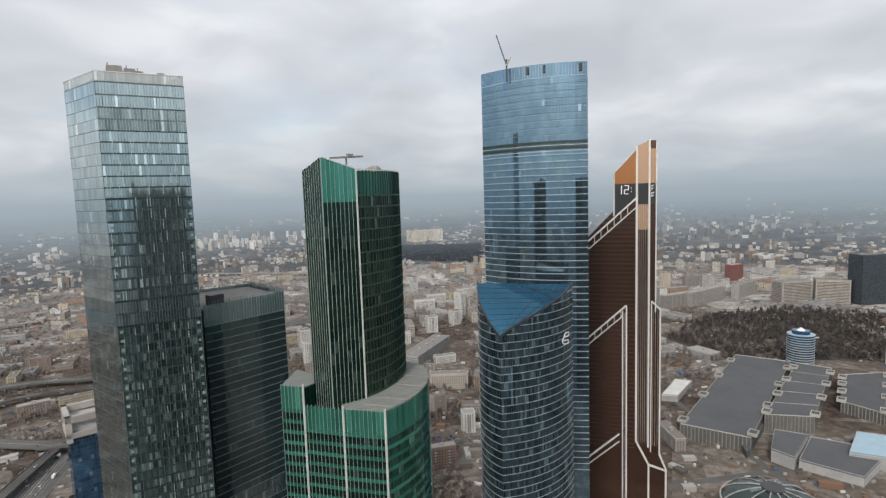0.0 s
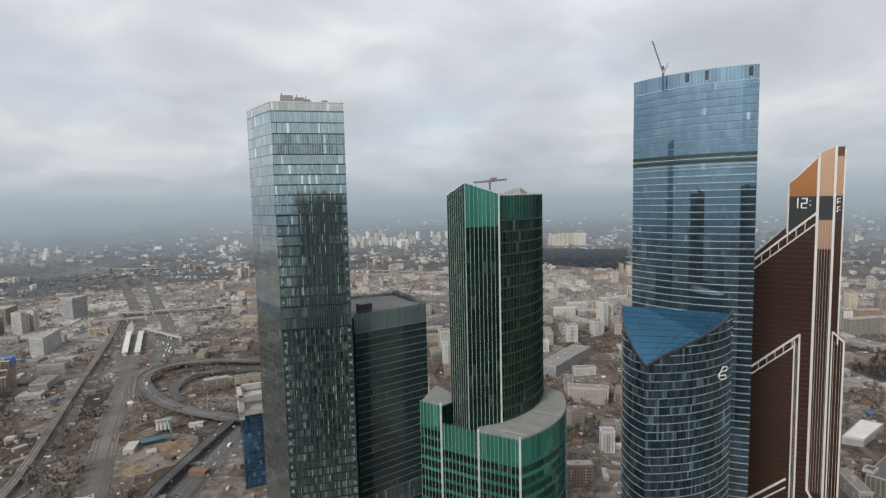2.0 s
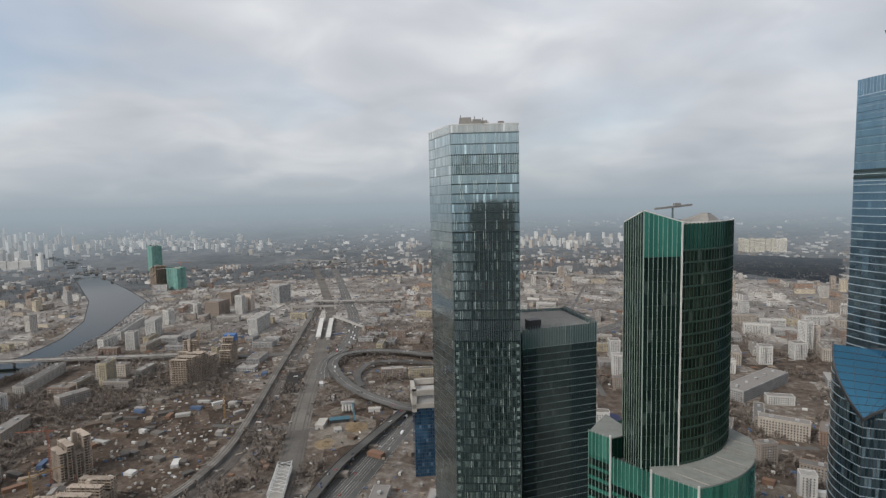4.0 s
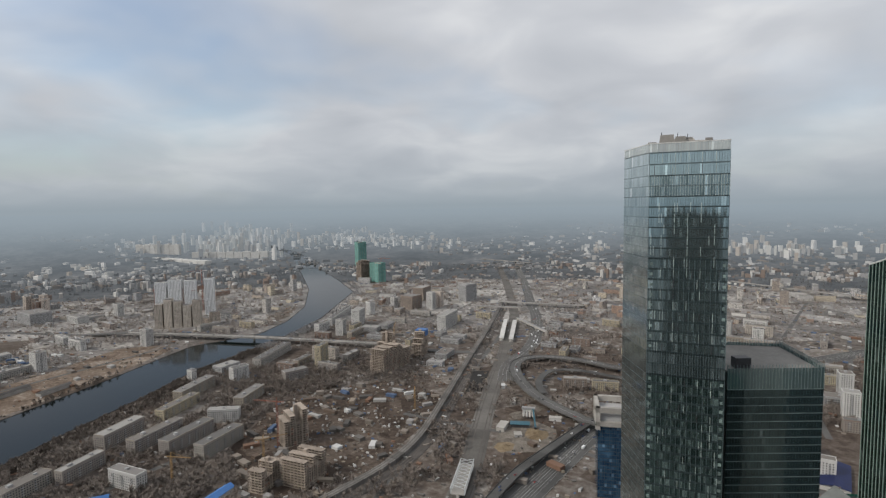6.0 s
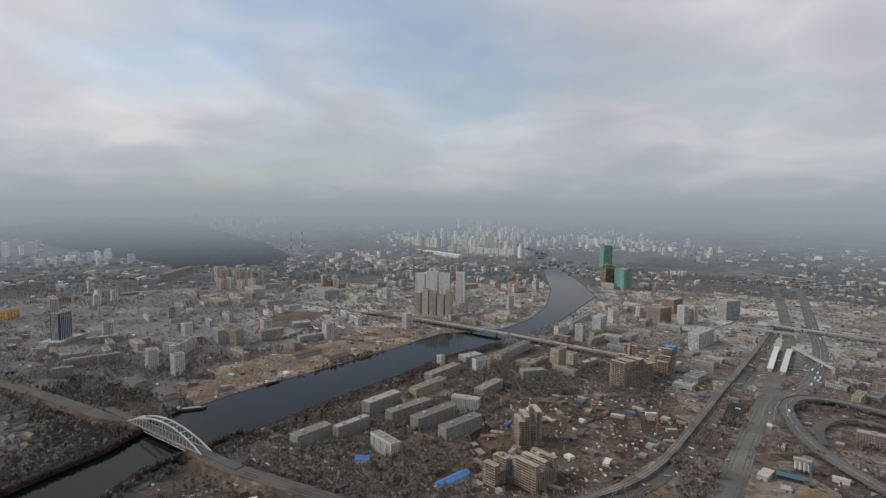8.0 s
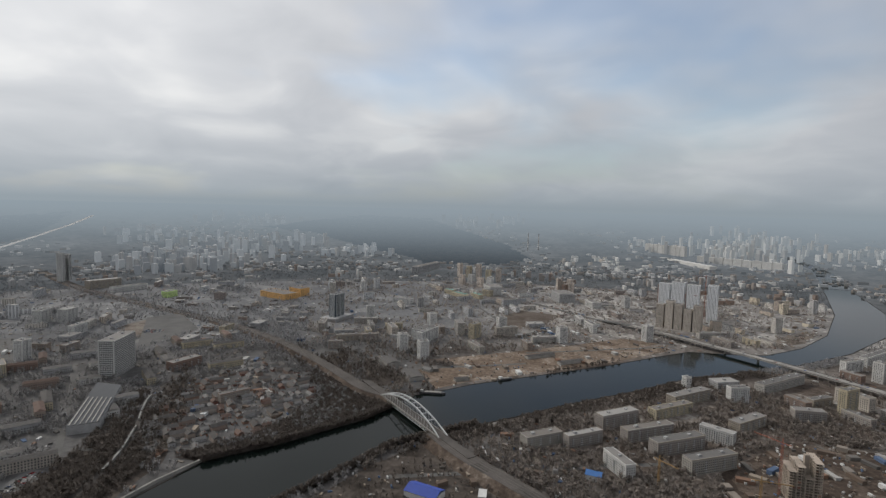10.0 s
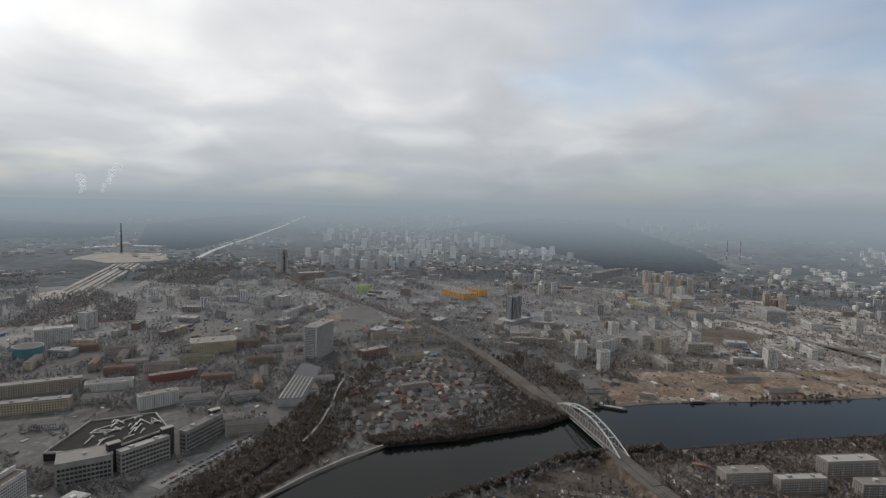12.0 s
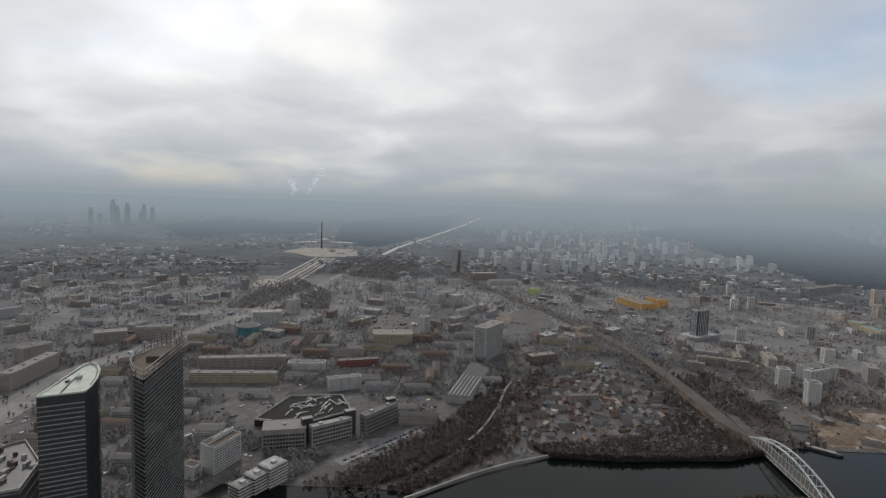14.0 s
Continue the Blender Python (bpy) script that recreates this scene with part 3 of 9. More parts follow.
def make_land():
    shape = Shape()
    rings, spokes = [0, 250, 500, 800, 1200, 1400, 1700, FAR_FROM + 6], 72
    for r0, r1 in zip(rings, rings[1:]):
        for i in range(spokes):
            a, b = 2 * math.pi * i / spokes, 2 * math.pi * (i + 1) / spokes
            p = lambda r, t: (-r * math.sin(t), r * math.cos(t), 0.0)
            shape.quad(p(r1, a), p(r0, a), p(r0, b), p(r1, b))
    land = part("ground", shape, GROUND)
    tagged(land, "brown and grey winter ground of the city", "ground", kind="structure")
    n, v = len(RIVER), [(x, y, 0.5) for x, y in RIVER]
    water = Shape()
    water.v, water.f = v, [tuple(range(n))]
    tagged(part("water", water, WATER), "dark slate-grey river water between low banks", "river", kind="structure")
    bank = Shape()
    ring = [(x, y) for x, y in RIVER]
    for line in (spaced(ring[:23], 40), spaced(ring[23:], 40)):
        out, mid = offset(line, 1.8), offset(line, -0.6)
        for i in range(len(line) - 1):
            j = i + 1
            bank.solid([(*mid[i], -0.5), (*out[i], -0.5), (*out[j], -0.5), (*mid[j], -0.5)],
                       [(*line[i], 0.95), (*out[i], 0.8), (*out[j], 0.8), (*line[j], 0.95)])
    tagged(part("embankment", bank, BANK_EARTH), "earth and stone river bank", "embankment", kind="structure")


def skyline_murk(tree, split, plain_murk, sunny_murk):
    """Colour of the horizon's murk to paint on far things, as the sky has it: brighter towards the sun."""
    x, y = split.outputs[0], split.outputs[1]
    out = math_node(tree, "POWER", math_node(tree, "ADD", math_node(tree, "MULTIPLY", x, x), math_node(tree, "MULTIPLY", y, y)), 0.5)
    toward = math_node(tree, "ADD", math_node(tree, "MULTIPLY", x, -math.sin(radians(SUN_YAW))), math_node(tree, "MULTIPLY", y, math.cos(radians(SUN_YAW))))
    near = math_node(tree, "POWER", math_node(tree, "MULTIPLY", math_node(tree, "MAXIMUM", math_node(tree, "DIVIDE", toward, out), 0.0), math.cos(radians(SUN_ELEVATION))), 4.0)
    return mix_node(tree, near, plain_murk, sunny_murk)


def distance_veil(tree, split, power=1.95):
    """How much painted haze covers a place of the backdrop, by its distance."""
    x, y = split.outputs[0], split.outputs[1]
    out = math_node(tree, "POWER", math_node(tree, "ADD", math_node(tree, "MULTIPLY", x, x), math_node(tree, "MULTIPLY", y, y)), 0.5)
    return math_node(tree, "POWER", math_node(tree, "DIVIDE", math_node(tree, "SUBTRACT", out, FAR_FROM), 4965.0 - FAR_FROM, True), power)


def make_far_land():
    """Land beyond the town, that rises to the skyline; the murk is painted into its emission."""
    m, tree, shader = material("far_land")
    place = place_of(tree)
    split = tree.nodes.new("ShaderNodeSeparateXYZ")
    tree.links.new(place, split.inputs[0])
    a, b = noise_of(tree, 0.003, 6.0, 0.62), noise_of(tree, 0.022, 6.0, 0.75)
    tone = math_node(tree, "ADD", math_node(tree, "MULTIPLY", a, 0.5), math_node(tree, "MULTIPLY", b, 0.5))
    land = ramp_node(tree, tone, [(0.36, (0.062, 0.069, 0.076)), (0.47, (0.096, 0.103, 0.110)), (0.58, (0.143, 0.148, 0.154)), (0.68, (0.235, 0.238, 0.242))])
    # Distance haze is painted here: the land's colour fades to murk, as emission.
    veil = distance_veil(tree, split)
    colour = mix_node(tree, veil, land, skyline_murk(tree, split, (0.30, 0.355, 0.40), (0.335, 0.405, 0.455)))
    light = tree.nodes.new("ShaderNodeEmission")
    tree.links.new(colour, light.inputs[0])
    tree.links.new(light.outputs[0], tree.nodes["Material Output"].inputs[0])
    shape = Shape()
    rings, spokes = FAR_STEPS[1:], 144
    for (r0, z0), (r1, z1) in zip(rings, rings[1:]):
        for i in range(spokes):
            p, q = 2 * math.pi * i / spokes, 2 * math.pi * (i + 1) / spokes
            at = lambda r, t, z: (-r * math.sin(t), r * math.cos(t), z)
            shape.quad(at(r1, p, z1), at(r0, p, z0), at(r0, q, z0), at(r1, q, z1))
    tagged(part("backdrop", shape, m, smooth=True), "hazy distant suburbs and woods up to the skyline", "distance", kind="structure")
    west = spaced([(-2120, 2084), (-2328, 2268), (-2600, 2495), (-2850, 2598), (-2995, 2623)], 60)
    east = spaced([(-2030, 2158), (-2084, 2205), (-2417, 2468), (-2655, 2597), (-2905, 2675), (-3030, 2690)], 60)
    n = min(len(west), len(east))
    at = lambda line, k: line[round(k * (len(line) - 1) / (n - 1))]
    stream = Shape()
    for k in range(n - 1):
        a, b, c, d = at(west, k), at(east, k), at(east, k + 1), at(west, k + 1)
        stream.quad(*[(*p, max(0.6, far_height(math.hypot(*p)) + 1.2)) for p in (a, b, c, d)])
    tagged(part("backdrop_river", stream, WATER), "far bend of the river between wooded banks", "distance", kind="structure")


def far_height(r):
    for (a, za), (b, zb) in zip(FAR_STEPS, FAR_STEPS[1:]):
        if r <= b:
            return za + (zb - za) * (r - a) / (b - a)
    return 292.0


PALE_ASPHALT = plain("worn_avenue_asphalt", (0.165, 0.163, 0.16), 0.9, scale=0.03, spread=0.25)
LINE_PAINT = plain("worn_road_paint", (0.30, 0.30, 0.29), 0.8, scale=0.2, spread=0.3)
FAR_ROAD, far_tree, far_shader = material("hazed_far_road")
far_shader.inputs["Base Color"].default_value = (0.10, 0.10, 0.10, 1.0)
# Emission stands in for the haze over the far road.
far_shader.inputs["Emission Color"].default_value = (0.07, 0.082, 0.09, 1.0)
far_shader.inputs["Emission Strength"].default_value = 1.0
make_land()
make_far_land()
ways = ((TRUNK_ROAD, 30, 0.25, "railway", TRACKBED, "broad grey railway bed with many tracks"), (SPUR_RAIL, 13, 0.24, "railway", RAILBED, "single curving spur line on ballast"),
        (offset(CURVED_RAIL, 16), 15, 0.30, "railway", RAILBED, "curving railway tracks on ballast"), (HIGHWAY, 32, 0.28, "road", ASPHALT, "wide grey highway into the distance"), (AVENUE, 52, 0.25, "road", PALE_ASPHALT, "broad city avenue"),
        (EXPRESSWAY, 40, 0.32, "road", DARK_ASPHALT, "wide expressway with many lanes"), (EMBANKMENT, 12, 0.22, "road", ASPHALT, "riverside road"))
for line, width, z, kind_name, mat, words in ways:
    tagged(part(kind_name, ribbon(Shape(), line, width, z, 0.25), mat), words, kind_name, kind="structure")
for k, line in enumerate(STREETS):
    tagged(part("road", ribbon(Shape(), line, 9.0, 0.04 + 0.004 * k, 0.02), ASPHALT), "narrow grey town street", "street", kind="structure")
def rail_dam(line, name_words):
    """Raised railway: earth slopes, a ballast top and four tracks, low at its ends."""
    pts = spaced([tuple(p) for p in line], 24)
    spans, run = [], []
    for p in pts:
        if inside(*p, RIVER):
            if len(run) > 2:
                spans.append(run)
            run = []
        else:
            run.append(p)
    spans.append(run)
    for run in spans:
        hs = [max(0.6, 8.6 - 0.011 * max(0.0, math.dist(p, (-815, 112)) - 250)) for p in run]
        slope, top = Shape(), Shape()
        rows = [offset(run, d) for d in (-24, -12, 12, 24)]
        for i in range(len(run) - 1):
            ring = lambda k: [(*rows[0][k], -0.3), (*rows[3][k], -0.3), (*rows[2][k], hs[k]), (*rows[1][k], hs[k])]
            slope.solid(ring(i), ring(i + 1))
        ribbon(top, run, 22.0, 0, 0.35, hs)
        tagged(part("embankment", slope, MUD), name_words, "embankment", kind="structure")
        tagged(part("railway", top, RAILBED), "grey ballast railway on top of the embankment", "railway", kind="structure")
        for d in (-7, -2.5, 2.5, 7):
            tagged(part("railway_track", ribbon(Shape(), offset(run, d), 1.5, 0, 0.16, [h + 0.36 for h in hs]), RAIL_STEEL), "dark railway track", "track", kind="structure")


rail_dam(RAIL_LINE, "brown earth slopes of the railway embankment")
tagged(part("viaduct", ribbon(Shape(), CURVED_RAIL, 10, 0.0, 5.5), WORN_DECK), "long grey curved concrete viaduct", "viaduct", kind="structure")
for line, offs, z in ((TRUNK_ROAD, (-11.5, -6.5, 6.5, 11.5), 0.5), (SPUR_RAIL, (0.0,), 0.5), (offset(CURVED_RAIL, 16), (-4.5, 0, 4.5), 0.55), (CURVED_RAIL, (-2.4, 2.4), 5.5)):
    for d in offs:
        tagged(part("railway_track", ribbon(Shape(), offset(line, d), 1.5, z, 0.16), RAIL_STEEL), "dark railway track", "track", kind="structure")
for line, offs, z in ((EXPRESSWAY, (-19.4, -10.8, -7.2, -3.6, 0.0, 3.6, 7.2, 10.8, 19.4), 0.57), (HIGHWAY, (-15.5, -7.5, 0.0, 7.5, 15.5), 0.53), (AVENUE, (-25, -14, -7, 0, 7, 14, 25), 0.5), (LOOP_ROAD, (0.0,), 9.4)):
    for d in offs:
        tagged(part("lane_line", ribbon(Shape(), offset(line, d), 0.3 if d else 0.6, z, 0.02), LINE_PAINT), "white lane line", "lane line", kind="structure")
tagged(part("road", ribbon(Shape(), INNER_RAMP, 12, 7.6, 1.4), DARK_ASPHALT), "raised inner ramp of the road junction", "overpass", kind="structure")
for (ax, ay), (bx, by), w in (((-735, 1600), (-470, 1645), 16), ((-1410, 2824), (-1056, 2726), 22), ((-100, 2400), (300, 2150), 18)):
    tagged(part("road", ribbon(Shape(), spaced([(ax, ay), (bx, by)], 60), w, 8.5, 2.0), GREY_DECK), "concrete flyover across the tracks", "overpass", kind="structure")
    for k in range(5):
        tagged(part("pier", Shape().box(ax + (bx - ax) * (k + 0.5) / 5, ay + (by - ay) * (k + 0.5) / 5, 0, 8.5, 3, w * 0.7, math.degrees(math.atan2(by - ay, bx - ax))), GREY_DECK), "flyover pier", "pier", kind="structure")
far_road = [p for p in smooth_line([(-2520, -1652), (-2750, -1745), (-3150, -1850), (-3765, -1890), (-4370, -1850)], 50)]
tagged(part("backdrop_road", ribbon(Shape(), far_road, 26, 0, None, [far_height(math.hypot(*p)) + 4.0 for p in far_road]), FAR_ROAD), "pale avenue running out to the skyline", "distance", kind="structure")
deck = ribbon(Shape(), LOOP_ROAD, 21, 8.0, 1.4)
tagged(part("road", deck, ASPHALT), "raised concrete loop of the road junction", "overpass", kind="structure")
tagged(part("road", ribbon(Shape(), RAMP_ROAD, 13, 7.0, 1.4), DARK_ASPHALT), "raised slip road on piers", "overpass", kind="structure")
for line in BRIDGE_ENDS:
    gone = [0.0]
    for p, q in zip(line, line[1:]):
        gone.append(gone[-1] + math.dist(p, q))
    tagged(part("road", ribbon(Shape(), line, 20, 0, 2.0, [max(-1.5, 9.0 - g * 0.07) for g in gone]), ASPHALT), "approach ramp of the road bridge", "road", kind="structure")
tagged(part("road", ribbon(Shape(), ROAD_BRIDGE, 22, 9.0, 2.0), GREY_DECK), "long pale concrete road bridge over the river", "bridge", kind="structure")

# ---- the glass towers ----
def round_plan(line, *more):
    return list(line) + [tuple(p) for p in more]


CORNER_PANE = plain("dull_pale_pane", (0.20, 0.26, 0.25), 0.4, 0.2, scale=0.4, spread=0.35, vary=0.25)
BLADE = plain("grey_green_blade", (0.36, 0.42, 0.41), 0.5, 0.2, scale=0.3, spread=0.2)


def make_grey_tower():
    """Tall twin-faced tower with a lower wing."""
    a, b, c = (-64.7, 293.0), (-47.6, 265.0), (-14.8, 269.4)
    d = (a[0] + c[0] - b[0], a[1] + c[1] - b[1])
    t = thing("skyscraper", -40, 280, 0, "tall grey-green glass skyscraper with staggered panes and roof terrace", "skyscraper", "business towers")
    plan = [a, b, c, d]
    core(t, plan, 0, 348.5, TEAL_DARK)
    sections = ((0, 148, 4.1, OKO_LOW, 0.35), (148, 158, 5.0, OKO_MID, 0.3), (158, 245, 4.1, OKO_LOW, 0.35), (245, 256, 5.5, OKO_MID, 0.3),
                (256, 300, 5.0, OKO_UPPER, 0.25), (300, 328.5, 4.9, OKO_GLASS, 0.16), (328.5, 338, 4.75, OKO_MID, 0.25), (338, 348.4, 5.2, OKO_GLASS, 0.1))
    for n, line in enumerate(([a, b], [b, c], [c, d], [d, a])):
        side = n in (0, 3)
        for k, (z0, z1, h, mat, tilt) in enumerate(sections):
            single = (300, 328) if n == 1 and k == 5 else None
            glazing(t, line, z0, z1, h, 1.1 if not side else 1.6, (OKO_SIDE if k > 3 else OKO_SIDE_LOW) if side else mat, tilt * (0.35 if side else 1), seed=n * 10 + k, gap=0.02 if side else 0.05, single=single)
            if n == 1:
                if k in (0, 2, 4):
                    fins(t, line, z0, z1, 2.2 if k else 3.3, 0.22, 0.18, TEAL_BAND, "mullion")
                bands(t, line, z0, z1, h, 0.95 if k in (0, 2, 4) else 0.6, 0.16, TEAL_DARK if k < 6 else TEAL_BAND)
                if k in (1, 3, 6):
                    fins(t, line, z0, z1, 1.1, 0.2, 0.3, BLADE if k == 6 else TEAL_BAND, "slat")
            elif side and k not in (1, 3):
                bands(t, line, z0, z1, h, 0.22, 0.13, TEAL_BAND)
        if n == 1:
            # pale upright blades, scattered over the upper floors in short runs
            rng = random.Random(77)
            for z0, z1, h, few in ((158, 245, 4.1, 0.07), (256, 328.5, 5.0, 0.14), (338, 348.4, 5.2, 0.2)):
                for k in range(round((z1 - z0) / h)):
                    for u in range(1, 30):
                        if rng.random() < (few * 4.5 if u % 5 == 0 else few * 0.5):
                            x, y = b[0] + (c[0] - b[0]) * u / 30, b[1] + (c[1] - b[1]) * u / 30
                            part("blade", Shape().box(x, y - 0.2, z0 + k * h + 0.4, z0 + (k + 1) * h - 0.4, 0.24, 0.5, 8), BLADE if rng.random() < 0.85 else STEEL_DARK, t)
            # pale panes in a regular column beside each corner
            for z0, z1, h in ((100, 148, 4.1), (158, 245, 4.1), (256, 300, 5.0)):
                floors = round((z1 - z0) / h)
                for k in range(floors):
                    for u in (0.045, 0.965):
                        x, y = b[0] + (c[0] - b[0]) * u, b[1] + (c[1] - b[1]) * u
                        z = z0 + (k + 0.5) * (z1 - z0) / floors
                        part("corner_pane", Shape().box(x, y - 0.15, z - 0.5 - 0.4 * rng.random(), z + 0.6, 0.9 + 0.6 * rng.random(), 0.4, 8), CORNER_PANE, t)
        glazing(t, line, 348.6, 352.6, 4.0, 1.1, RAIL_GLASS, 0.3, seed=n + 50, gap=0.06, proud=0.02)
    part("handrail", Shape().beam((*a, 352.7), (*b, 352.7), 0.35).beam((*b, 352.7), (*c, 352.7), 0.35).beam((*c, 352.7), (*d, 352.7), 0.35).beam((*d, 352.7), (*a, 352.7), 0.35), PALE, t)
    part("roof_deck", Shape().prism([(x * 0.97 - 1.2, y * 0.985 + 4.2) for x, y in plan], 348.5, 349.2), CONCRETE, t)
    rooms = []
    for x, y, z1, lx, ly in ((-38, 282, 355.4, 19, 12), (-42, 277, 357.4, 8, 5), (-36, 276, 356.2, 6, 4), (-29, 277, 353.9, 11, 6), (-24, 276, 354.8, 4, 3), (-49, 280, 354.6, 5, 5), (-33, 279, 355.9, 5, 3)):
        rooms.append(part("plant_room", Shape().solid([(*p, 349.0) for p in rect(x, y, lx, ly, 8)], [(*p, z1) for p in rect(x, y, lx * 0.72, ly * 0.8, 8)]), CONCRETE if lx > 8 else GREY_DECK, t))
    for x, y, z1 in ((-45, 277, 358.9), (-38, 278, 358.2), (-34, 280, 357.6)):
        part("roof_mast", Shape().beam((x, y, 350), (x + 0.6, y, z1), 0.3), STEEL_DARK, rooms[0])
    w = thing("office_block", 5, 310, 0, "dark teal glass office wing with pale floor lines beside the tower", "office building", "business towers")
    wp = [(-14.0, 278.0), (24.6, 300.0), (8.0, 340.0), (-40, 325)]
    core(w, wp, 0, 246.4, TEAL_DARK)
    for n, line in enumerate(([wp[0], wp[1]], [wp[1], wp[2]], [wp[2], wp[3]])):
        glazing(w, line, 0, 140, 4.0, 1.3, OKO_DARK, 0.25, seed=n + 31, gap=0.04)
        glazing(w, line, 140, 150, 5.0, 1.1, OKO_MID, 0.25, seed=n + 33, gap=0.06)
        glazing(w, line, 150, 238.5, 3.8, 1.3, OKO_DARK, 0.25, seed=n + 35, gap=0.04)
        glazing(w, line, 238.5, 248.6, 10.1, 1.1, WING_TOP, 0.15, seed=n + 37, gap=0.04)
        bands(w, line, 0, 140, 4.0, 0.28, 0.2, WING_LINE if n == 0 else TEAL_DARK)
        bands(w, line, 150, 238.5, 3.8, 0.3, 0.2, WING_LINE if n == 0 else TEAL_DARK)
        fins(w, line, 238.7, 250.2, 1.5, 0.12, 0.08, WING_LINE, "rail_post")
    part("roof_deck", Shape().prism([(x * 0.97, y * 0.995 + 1.5) for x, y in wp], 246.4, 246.9), GREY_DECK, w)
    part("plant_room", Shape().box(-9, 289, 246.9, 252.0, 7, 5, 30), STEEL_DARK, w)


FLOOR_LINE = plain("dull_grey_steel", (0.24, 0.235, 0.225), 0.6, 0.2, scale=0.3)
TERRACE = plain("grey_green_terrace", (0.19, 0.20, 0.19), 0.8, scale=0.3, spread=0.2)


def make_green_tower():
    l, e, c, r = (25.0, 195.8), (29.5, 184.2), (41.6, 187.4), (67.0, 221.6)
    t = thing("skyscraper", 45, 205, 0, "emerald-green glass tower with white fins and a curved side", "skyscraper", "business towers")
    arc = bowed(c, r, 5.5)
    plan = round_plan([l, e] + arc, (44.0, 236.0))
    core(t, plan, 0, 303.0, STEEL_DARK)
    crown = lambda h0, h1: (lambda k: h0 + (h1 - h0) * k)
    for line, mat, top, cap in (([l, e], GREEN_DARK, crown(307.0, 311.0), GREEN_DARK), ([e, c], GREEN_DARK, crown(311.0, 307.2), GREEN_BRIGHT)):
        glazing(t, line, 0, 296, 4.0, 1.5, mat, 0.12, seed=5, gap=0.02)
        glazing(t, line, 296, 312, 16.0, 1.5, cap, 0.15, seed=6, top=top, gap=0.02)
        fins(t, line, 220, 311, 1.5, 0.12, 0.07, FIN, "fin", top=top)
    glazing(t, arc, 0, 298, 4.0, 1.6, OLIVE_GLASS, 0.6, seed=7)
    glazing(t, arc, 298, 306.8, 8.8, 1.6, GREEN_CROWN, 0.2, seed=8)
    fins(t, arc, 222, 306.8, 1.6, 0.16, 0.14, SPANDREL_GREEN, "mullion")
    bands(t, arc, 226, 298, 4.0, 0.55, 0.3, SPANDREL_GREEN, "spandrel_band")
    edge = [(*l, 307.2), (*e, 311.2), (*c, 307.4)] + [(x, y, 307.0) for x, y in arc[1:]]
    for a, b in zip(edge, edge[1:]):
        part("coping", Shape().beam(a, b, 0.5, 0.35), PALE, t, "pale coping rail")
    back = [r, (44.0, 236.0), l]
    glazing(t, back, 0, 306, 4.0, 3.0, GREEN_DARK, 0.2, seed=9)
    part("corner_post", Shape().box(c[0] + 0.2, c[1] - 0.3, 0, 307.6, 0.45, 0.45, 20), PALE, t)
    parapet(t, plan, 303.0, 3.4, 0.8, STEEL_DARK)
    part("roof_deck", Shape().prism([(33, 199), (41, 195), (58, 220), (46, 228)], 303, 304.6), CONCRETE, t)
    part("roof_hood", Shape().solid([(43, 199, 304.6), (53, 197, 304.6), (64, 217, 304.6), (54, 228, 304.6), (42, 216, 304.6)], [(53, 209, 309.4), (55, 209, 309.4), (57, 213, 309.4), (56, 215, 309.4), (54, 213, 309.4)]), GREY_DECK, t, "pale peaked roof hood")
    crane = thing("roof_crane", 41, 198, 303, "grey roof crane with a level jib on the green tower", "crane")
    mast = part("mast", Shape().beam((41, 198, 303), (41, 198, 312), 0.55), TEAL_BAND, crane)
    part("jib", Shape().beam((34.5, 194.5, 311.5), (48, 201.5, 312.6), 0.45, 0.7), FLOOR_LINE, crane)
    part("cab", Shape().box(42.5, 198.7, 312.2, 313.3, 2.4, 1.2, 27), FLOOR_LINE, mast)
    # stepped foot
    p = thing("tower_podium", 45, 200, 0, "stepped emerald-green glass lower block with white corner lines", "office building", "business towers")
    q0, q1, q2, q3, q4 = (13.4, 197.0), (20.3, 191.5), (32.2, 181.8), (44.7, 173.0), (73.0, 213.0)
    curve = bowed(q3, q4, 7.0)
    foot = round_plan([q0, q1, q2] + curve, (60.0, 240.0), (24.0, 225.0))
    core(p, foot, 0, 223.0, STEEL_DARK)
    sides = ((([q0, q1]), 231.6), (([q1, q2]), 225.0), (([q2, q3]), 225.0), (curve, 225.0), ([q4, (60.0, 240.0), (24.0, 225.0), q0], 224.0))
    for n, (line, z1) in enumerate(sides):
        glazing(p, line, 0, z1 - 9, 4.0, 1.5, GREEN_DARK if n != 3 else GREEN_GLASS, 0.25, seed=20 + n)
        glazing(p, line, z1 - 9, z1, 9.0, 1.5, GREEN_BRIGHT, 0.2, seed=30 + n, gap=0.05)
        if n < 4:
            bands(p, line, 100, z1 - 9, 4.0, 1.4, 0.22, GREEN_BRIGHT, "spandrel_band")
            if n < 3:
                fins(p, line, 60, z1 + 0.4, 1.5, 0.10, 0.08, FIN, "fin")
    for x, y in (q1, q2, q3):
        part("corner_post", Shape().box(x, y - 0.3, 0, 226.0 if (x, y) != q1 else 232.6, 0.55, 0.55, 20), PALE, p)
    part("raised_block", Shape().prism([q0, q1, (24.5, 194.5), (28.2, 200.0), (21, 214)], 223.0, 231.0), GREEN_GLASS, p)
    part("raised_roof", Shape().prism([q0, q1, (24.5, 194.5), (28.2, 200.0), (21, 214)], 231.0, 231.4), TERRACE, p)
    for k in range(1, 9):
        x, y = curve[k * 14 // 9]
        part("terrace_rib", Shape().beam((x, y, 225.6), (x - 8.5, y + 6.5, 225.6), 0.25, 0.3), GREY_DECK, p)
